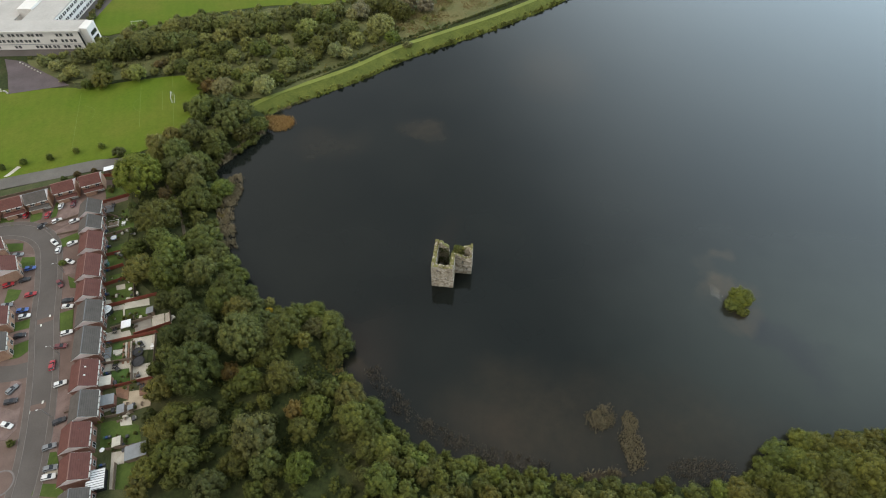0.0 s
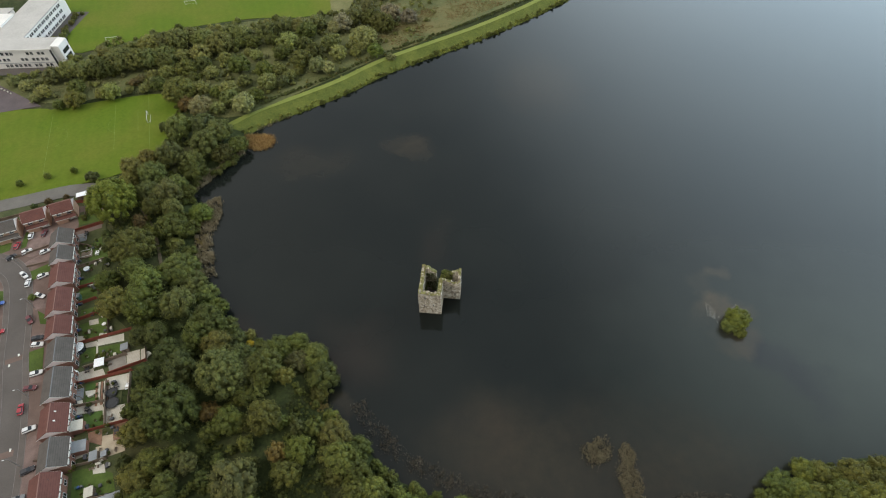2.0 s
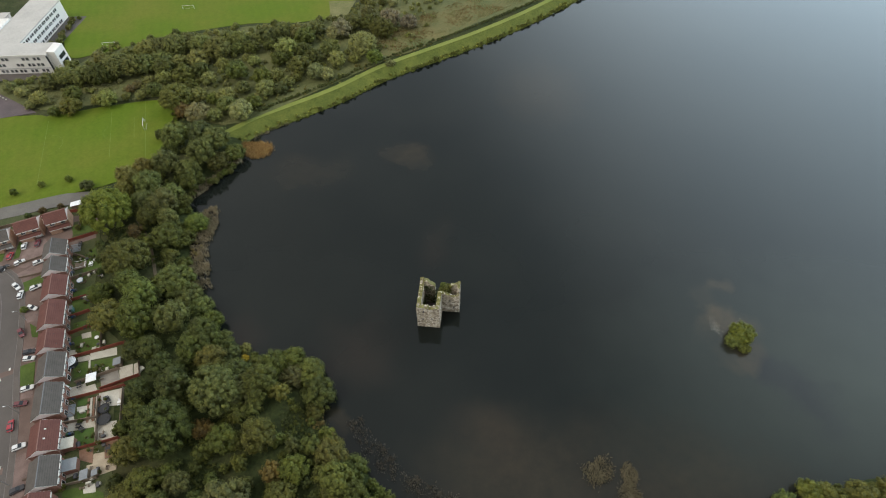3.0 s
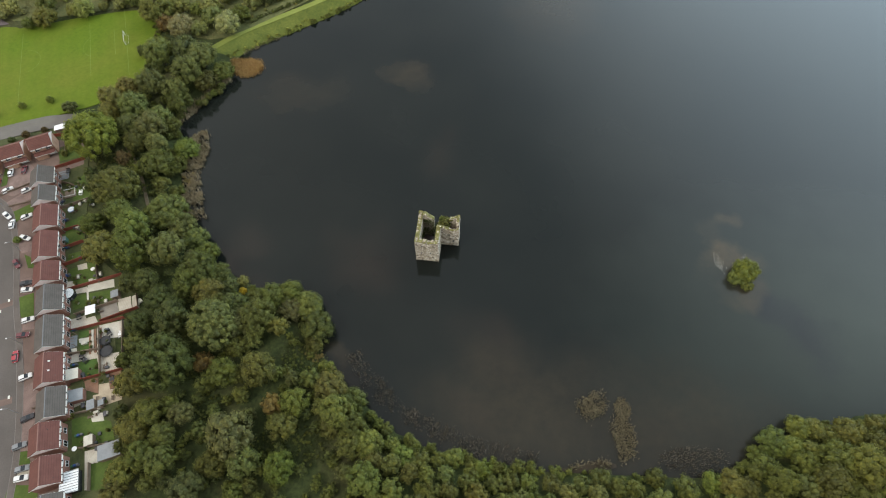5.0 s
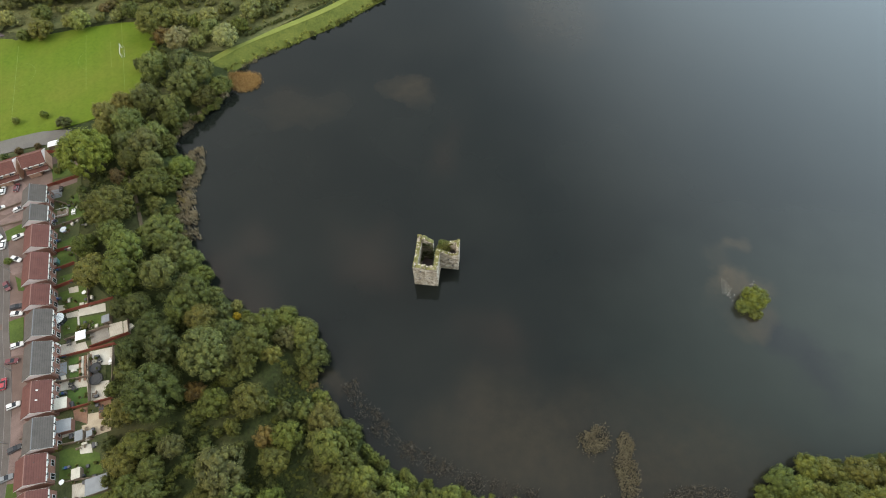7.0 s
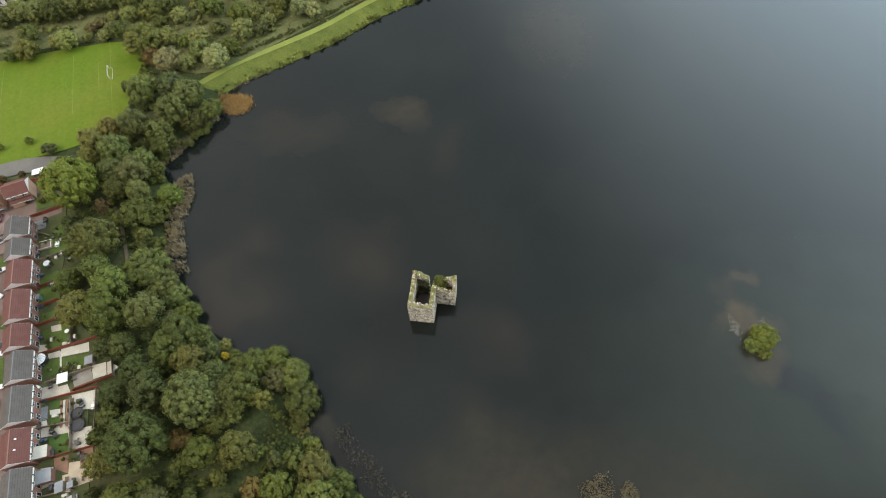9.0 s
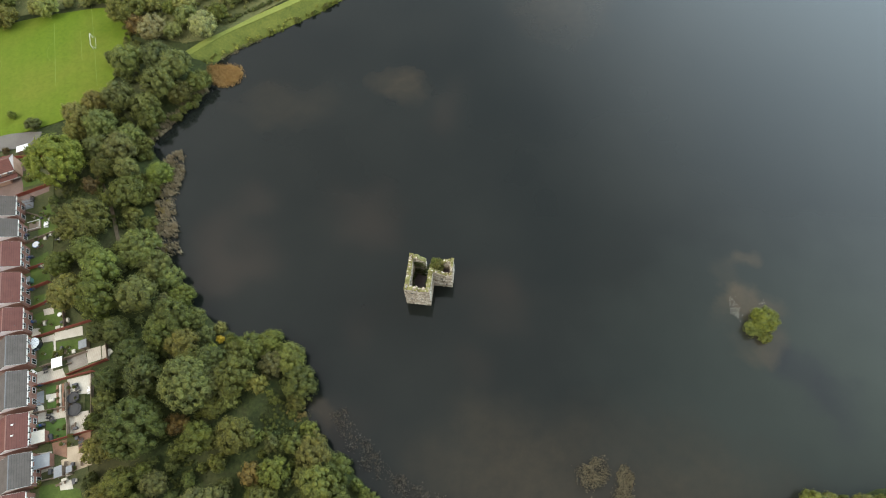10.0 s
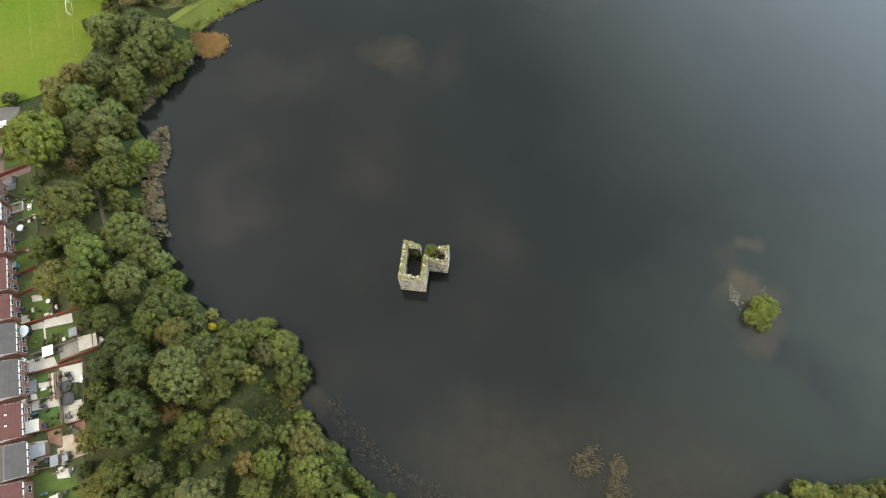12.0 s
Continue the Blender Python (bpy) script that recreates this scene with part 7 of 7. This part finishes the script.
goal(pose(-148.6, 250.9, G + 0.1, 0, 0, 18.4))
goal(pose(-196.7, 332.6, G + 0.1, 0, 0, 95))
goal(pose(-160.9, 378.2, G + 0.1, 0, 0, 95))

# pale stones along the edge of the tarmac yard
grng = random.Random(14)
for k in range(16):
    u = k / 15
    bm = boxed(-0.5, 0.5, -0.4, 0.4, -0.2, 0.5, bev=0.18)
    s = tagged(part("boulder", bm, CONCRETE), "pale boulder edging the tarmac yard", "boulder", "boulders")
    x, y = (-250.5 + u * 38, 289 - u * 24.5) if k < 8 else (-252.8 + (u - 0.5) * 22, 262.5 - (u - 0.5) * 8 + grng.uniform(-1, 1))
    s.matrix_world = pose(x, y, G + 0.3, 0, 0, grng.uniform(0, 180))

# ---------- reeds ----------
REED_TAN = surface("dry_reed", (0.12, 0.104, 0.062), (0.245, 0.208, 0.13), 0.6, 4.0, 0.9, relief=0)
REED_GREY = surface("grey_reed", (0.165, 0.132, 0.078), (0.32, 0.262, 0.165), 0.6, 4.0, 0.9, relief=0)
REED_DARK = surface("sparse_dark_reed", (0.072, 0.064, 0.048), (0.152, 0.132, 0.100), 0.6, 4.0, 0.9, relief=0)
REED_ORANGE = surface("orange_reed", (0.26, 0.155, 0.055), (0.42, 0.27, 0.105), 0.5, 3.0, 0.9, relief=0)


def reeds(name, place, count, high, material, label, seed, wide=0.1, rooted=False):
    """Many leaning blades. place(rng) gives x, y; rooted: on the land, not in the water."""
    r = random.Random(seed)
    verts, faces = [], []
    for _ in range(count):
        x, y = place(r)
        h, a, w = high * r.uniform(0.55, 1.15), r.uniform(0, 6.28), wide * r.uniform(0.6, 1.4)
        lx, ly = r.uniform(-0.45, 0.45) * h, r.uniform(-0.45, 0.45) * h
        dx, dy = math.cos(a) * w, math.sin(a) * w
        k, z = len(verts), land_height(x, y) if rooted else 0.0
        h += z
        verts += [(x - dx, y - dy, z - 0.15), (x + dx, y + dy, z - 0.15), (x + dx * 0.8 + lx * 0.6, y + dy * 0.8 + ly * 0.6, z + (h - z) * 0.7), (x - dx * 0.8 + lx * 0.6, y - dy * 0.8 + ly * 0.6, z + (h - z) * 0.7), (x + lx * 1.3, y + ly * 1.3, h)]
        faces += [(k, k + 1, k + 2, k + 3), (k + 3, k + 2, k + 4)]
    me = bpy.data.meshes.new(name)
    me.from_pydata(verts, [], faces)
    tagged(part_of(name, me, material), label, "reeds", kind="stuff")


def oval(cx, cy, rx, ry, rough=0.25, seed=1):
    rr = random.Random(seed)
    knots = [(rr.uniform(0, math.tau), math.sqrt(rr.random())) for _ in range(26)]
    wob = [rr.uniform(1 - rough, 1 + rough) for _ in range(9)]

    def at(r):
        a, d = r.uniform(0, math.tau), math.sqrt(r.random())
        if rough > 0.35 and r.random() < 0.3:
            a, d = r.choice(knots)
            a, d = a + r.gauss(0, 0.35), abs(d + r.gauss(0, 0.16))
        d *= 1 + r.gauss(0, 0.13)
        k = d * float(np.interp(a / math.tau * 9, range(10), wob + wob[:1]))
        return cx + math.cos(a) * rx * k, cy + math.sin(a) * ry * k
    return at


def along(line, inner, outer):
    pts = curve_through(line, 1.5)
    cr = random.Random(len(pts))
    knots = [(cr.randrange(len(pts) - 1), cr.random(), cr.uniform(-inner, outer), cr.uniform(0.5, 1.5)) for _ in range(int(len(pts) * (inner + outer) / 2.2))]

    def at(r):
        if r.random() < 0.75:
            i, u, o, w = r.choice(knots)
            (ax, ay), (bx, by) = pts[i], pts[i + 1]
            d = Vector((bx - ax, by - ay)).normalized()
            return ax + (bx - ax) * u - d.y * o + r.gauss(0, w * 0.5), ay + (by - ay) * u + d.x * o + r.gauss(0, w * 0.5)
        i = r.randrange(len(pts) - 1)
        u = r.random()
        (ax, ay), (bx, by) = pts[i], pts[i + 1]
        d = Vector((bx - ax, by - ay)).normalized()
        o = r.uniform(-inner, outer) if r.random() < 0.5 else r.triangular(-inner, outer, 0)
        return ax + (bx - ax) * u - d.y * o, ay + (by - ay) * u + d.x * o
    return at


reeds("orange_reed_bed", oval(-88.2, 234, 6.6, 5.6, 0.08, 2), 4200, 1.2, REED_ORANGE, "bright orange-brown reed bed in the water", 1, 0.14)
reeds("orange_reed_bed", oval(-94.5, 237.2, 5.0, 3.4, 0.2, 12), 1100, 1.1, REED_ORANGE, "orange-brown reeds between the bed and the shore", 21, 0.13)
reeds("reed_patch", oval(49.6, 72.6, 3.3, 3.4, 0.5, 3), 1300, 1.0, REED_TAN, "tan reed patch standing in the water", 2)
reeds("bank_reeds", along([(-91, 243.5), (-85, 249.5), (-76, 255.4)], 1.2, 2.2), 380, 0.9, REED_TAN, "tan-brown reeds along the foot of the embankment", 31, 0.12)
reeds("reed_patch", oval(58.8, 70.8, 2.6, 3.4, 0.14, 4), 900, 0.9, REED_TAN, "tan reed patch standing in the water", 3)
reeds("reed_patch", oval(57.6, 62.4, 3.2, 7.0, 0.22, 5), 1700, 1.0, REED_TAN, "long tan reed patch standing in the water", 4)
reeds("shore_reeds", along([(-102.5, 192), (-100, 184), (-100, 168), (-96.5, 155), (-93, 147)], 3.8, 4.0), 3800, 1.7, REED_GREY, "grey-brown reed fringe along the shore", 5, 0.12)
reeds("shore_reeds", along([(-112, 199), (-107, 208), (-101, 218), (-95, 227)], 1.5, 3.0), 1400, 1.9, REED_GREY, "grey-brown reed fringe along the shore", 6, 0.12)
reeds("sparse_reeds", along([(-27, 92.5), (-20, 81.5), (-9.5, 72), (4, 65), (17, 60.4), (31, 57)], 3.6, 1.6), 3400, 0.9, REED_DARK, "sparse dark reeds along the south shore", 7, 0.1)
reeds("sparse_reeds", oval(77, 55.5, 9.5, 4.2, 0.2, 8), 800, 1.0, REED_DARK, "sparse dark reeds near the south shore", 8, 0.1)
reeds("reed_fringe", along([(40, 54), (46, 55.2), (52, 54.6)], 1.0, 1.0), 260, 1.3, REED_TAN, "tan-brown reed fringe on the south shore", 9, 0.1)
reeds("bank_tufts", along([(-84, 250), (-72, 257.5), (-48.5, 273), (-23.6, 294), (3.3, 311), (28.8, 326.8), (55.7, 345.8), (82.5, 367.4), (120, 400)], 0.2, 6.8), 9000, 0.8, BANK_GRASS, "tufts of rough grass on the embankment slope", 10, 0.2)
HEATH_OPEN = [(-34, 322), (-30, 345), (15, 375), (60, 420), (92, 396), (40, 360), (14, 340), (-20, 314)]


def strewn(outline):
    """Places over an outline, gathered in loose drifts."""
    x0, x1, y0, y1 = min(p[0] for p in outline), max(p[0] for p in outline), min(p[1] for p in outline), max(p[1] for p in outline)
    hub = random.Random(len(outline))
    hubs = [(hub.uniform(x0, x1), hub.uniform(y0, y1)) for _ in range(70)]

    def at(r):
        while True:
            hx, hy = r.choice(hubs)
            x, y = r.gauss(hx, 3.2), r.gauss(hy, 3.2)
            if bool(inside(x, y, outline)):
                return x, y
    return at


RUST_TUFT = surface("rusty_bracken_fronds", (0.13, 0.085, 0.035), (0.24, 0.16, 0.065), 0.5, 4.0, 0.95, relief=0)
STRAW_TUFT = surface("straw_grass_tufts", (0.16, 0.15, 0.06), (0.28, 0.26, 0.12), 0.5, 4.0, 0.95, relief=0)
reeds("heath_grass", strewn(SCRUB), 5200, 0.6, STRAW_TUFT, "rough straw-coloured grass between the heath bushes", 43, 0.22, True)
reeds("bracken_fronds", strewn(HEATH_OPEN), 2600, 0.7, RUST_TUFT, "rusty bracken fronds on the open heath", 41, 0.3, True)
reeds("straw_tufts", strewn(HEATH_OPEN[:-1]), 2600, 0.7, STRAW_TUFT, "pale straw-coloured grass tufts on the heath", 42, 0.3, True)
for gx_, gy_, gr_ in GLADES[:8]:
    reeds("glade_grass", oval(gx_, gy_, gr_ * 1.15, gr_ * 1.15, 0.3, 5), int(26 * gr_ * gr_), 0.7, ROUGH_GRASS, "long rough grass in a woodland glade", int(gr_ * 10), 0.16, True)
# bushes at the embankment's foot, dark against the water
rb = random.Random(8)
foot = curve_through([(-60, 265), (-48.5, 273), (-23.6, 294), (3.3, 311), (28.8, 326.8), (55.7, 345.8), (82.5, 367.4), (120, 400)], 2)
row_ = []
for k in range(110):
    x, y = foot[int((len(foot) - 1) * rb.random() ** 1.1)]
    row_.append((x + rb.uniform(-1.6, 0.4), y + rb.uniform(-0.4, 1.6), rb.uniform(0.5, 1.5), 0.25))
thicket("bank_bushes", None, row_[::2], 0, 0, "green", "dark green bushes at the foot of the embankment", 57)
thicket("bank_bushes", None, row_[1::2], 0, 0, "yellowgreen", "yellow-green bushes at the foot of the embankment", 58)
# trodden brown path through the lochside wood
tagged(part("wood_path", strip(curve_through([(-130, 184), (-124, 176), (-118, 166), (-113.5, 156), (-110, 148)], 3), 0.6, 0.6, G - 0.6, G + 0.14), EARTH), "trodden brown earth path through the wood", "path", kind="structure")
PEAT = surface("wet_peat", (0.018, 0.014, 0.009), (0.045, 0.034, 0.021), 0.6, 3.0, 0.9, relief=0.6)
tagged(part("peat_bank", slab(bmesh.new(), curve_through([(36, 53.2), (43, 54.6), (48.5, 55.6), (52.5, 55.2), (54.0, 53.8), (46, 52.2)], 1.5, True), -0.8, 0.22), PEAT), "dark wet peat bank at the south shore", "bank", kind="structure")
# gravelly spit beside the islet
tagged(part("islet", slab(bmesh.new(), [(107.2, 116.6), (109.2, 114.8), (112.0, 115.2), (113.6, 117.4), (113.2, 120.2), (110.8, 121.2), (108.0, 119.4)], -0.8, 0.12), SOIL), "small muddy islet at the foot of the tree", "islet", kind="structure")

# pale stones breaking the surface north-west of the islet
srng = random.Random(23)
sv, sf = [], []
for k_ in range(52):
    x, y, w = (srng.gauss(104.0, 0.9), srng.gauss(123.2, 1.9), srng.uniform(0.1, 0.22)) if k_ < 46 else (srng.gauss(113.6, 0.6), srng.gauss(125.0, 0.6), srng.uniform(0.1, 0.2))
    k, a = len(sv), srng.uniform(0, 6.28)
    for i in range(5):
        b = a + i * 1.257
        sv += [(x + math.cos(b) * w, y + math.sin(b) * w, -0.2), (x + math.cos(b) * w * 0.6, y + math.sin(b) * w * 0.6, w * 0.4)]
    sf += [(k + 2 * i, k + (2 * i + 2) % 10, k + (2 * i + 3) % 10, k + 2 * i + 1) for i in range(5)] + [tuple(k + 2 * i + 1 for i in range(5))]
sm = bpy.data.meshes.new("shoal_stones")
sm.from_pydata(sv, [], sf)
tagged(part_of("shoal_stones", sm, CONCRETE), "pale stones breaking the water beside the islet", "stones", kind="stuff")

# open ground on the heath: rusty bracken above the embankment, straw-coloured grass by the far field
BRACKEN = surface("rusty_bracken", (0.062, 0.085, 0.026), (0.172, 0.135, 0.053), 0.06, 0.9, 0.95, relief=0.9, depth=0.25)
tagged(part("bracken_heath", slab(bmesh.new(), curve_through([(-28, 337), (-8, 354), (16, 371), (48, 395), (62, 388), (40, 360), (14, 337), (-14, 315), (-29, 314)], 5, True), G - 0.4, G + 0.085), BRACKEN), "rusty brown bracken patch on the heath", "heath", kind="structure")
STRAW = surface("straw_grass", (0.09, 0.1, 0.03), (0.18, 0.165, 0.07), 0.1, 1.0, 0.95, relief=0.8, depth=0.2)
tagged(part("straw_patch", slab(bmesh.new(), [(-68, 384), (-50, 384), (-54.5, 359.5), (-64.5, 361.5)], G - 0.4, G + 0.14), STRAW), "pale straw-coloured rough grass by the far field", "grass", kind="structure")
# pale rocks at the embankment's foot
krng = random.Random(52)
for k in range(26):
    u = krng.random()
    bm = boxed(-0.5, 0.5, -0.35, 0.35, -0.3, 0.4, bev=0.2)
    w = krng.uniform(0.35, 1.0)
    tagged(part("rock", bm, CONCRETE), "pale rock at the foot of the embankment", "rock", "bank rocks").matrix_world = Matrix.LocRotScale((-80 + 9.5 * u + krng.uniform(-0.8, 0.6), 255.2 + 6.4 * u + krng.uniform(-0.3, 1.0), 0.35), Euler((0, 0, krng.uniform(0, 6.28))), (w, w, w))
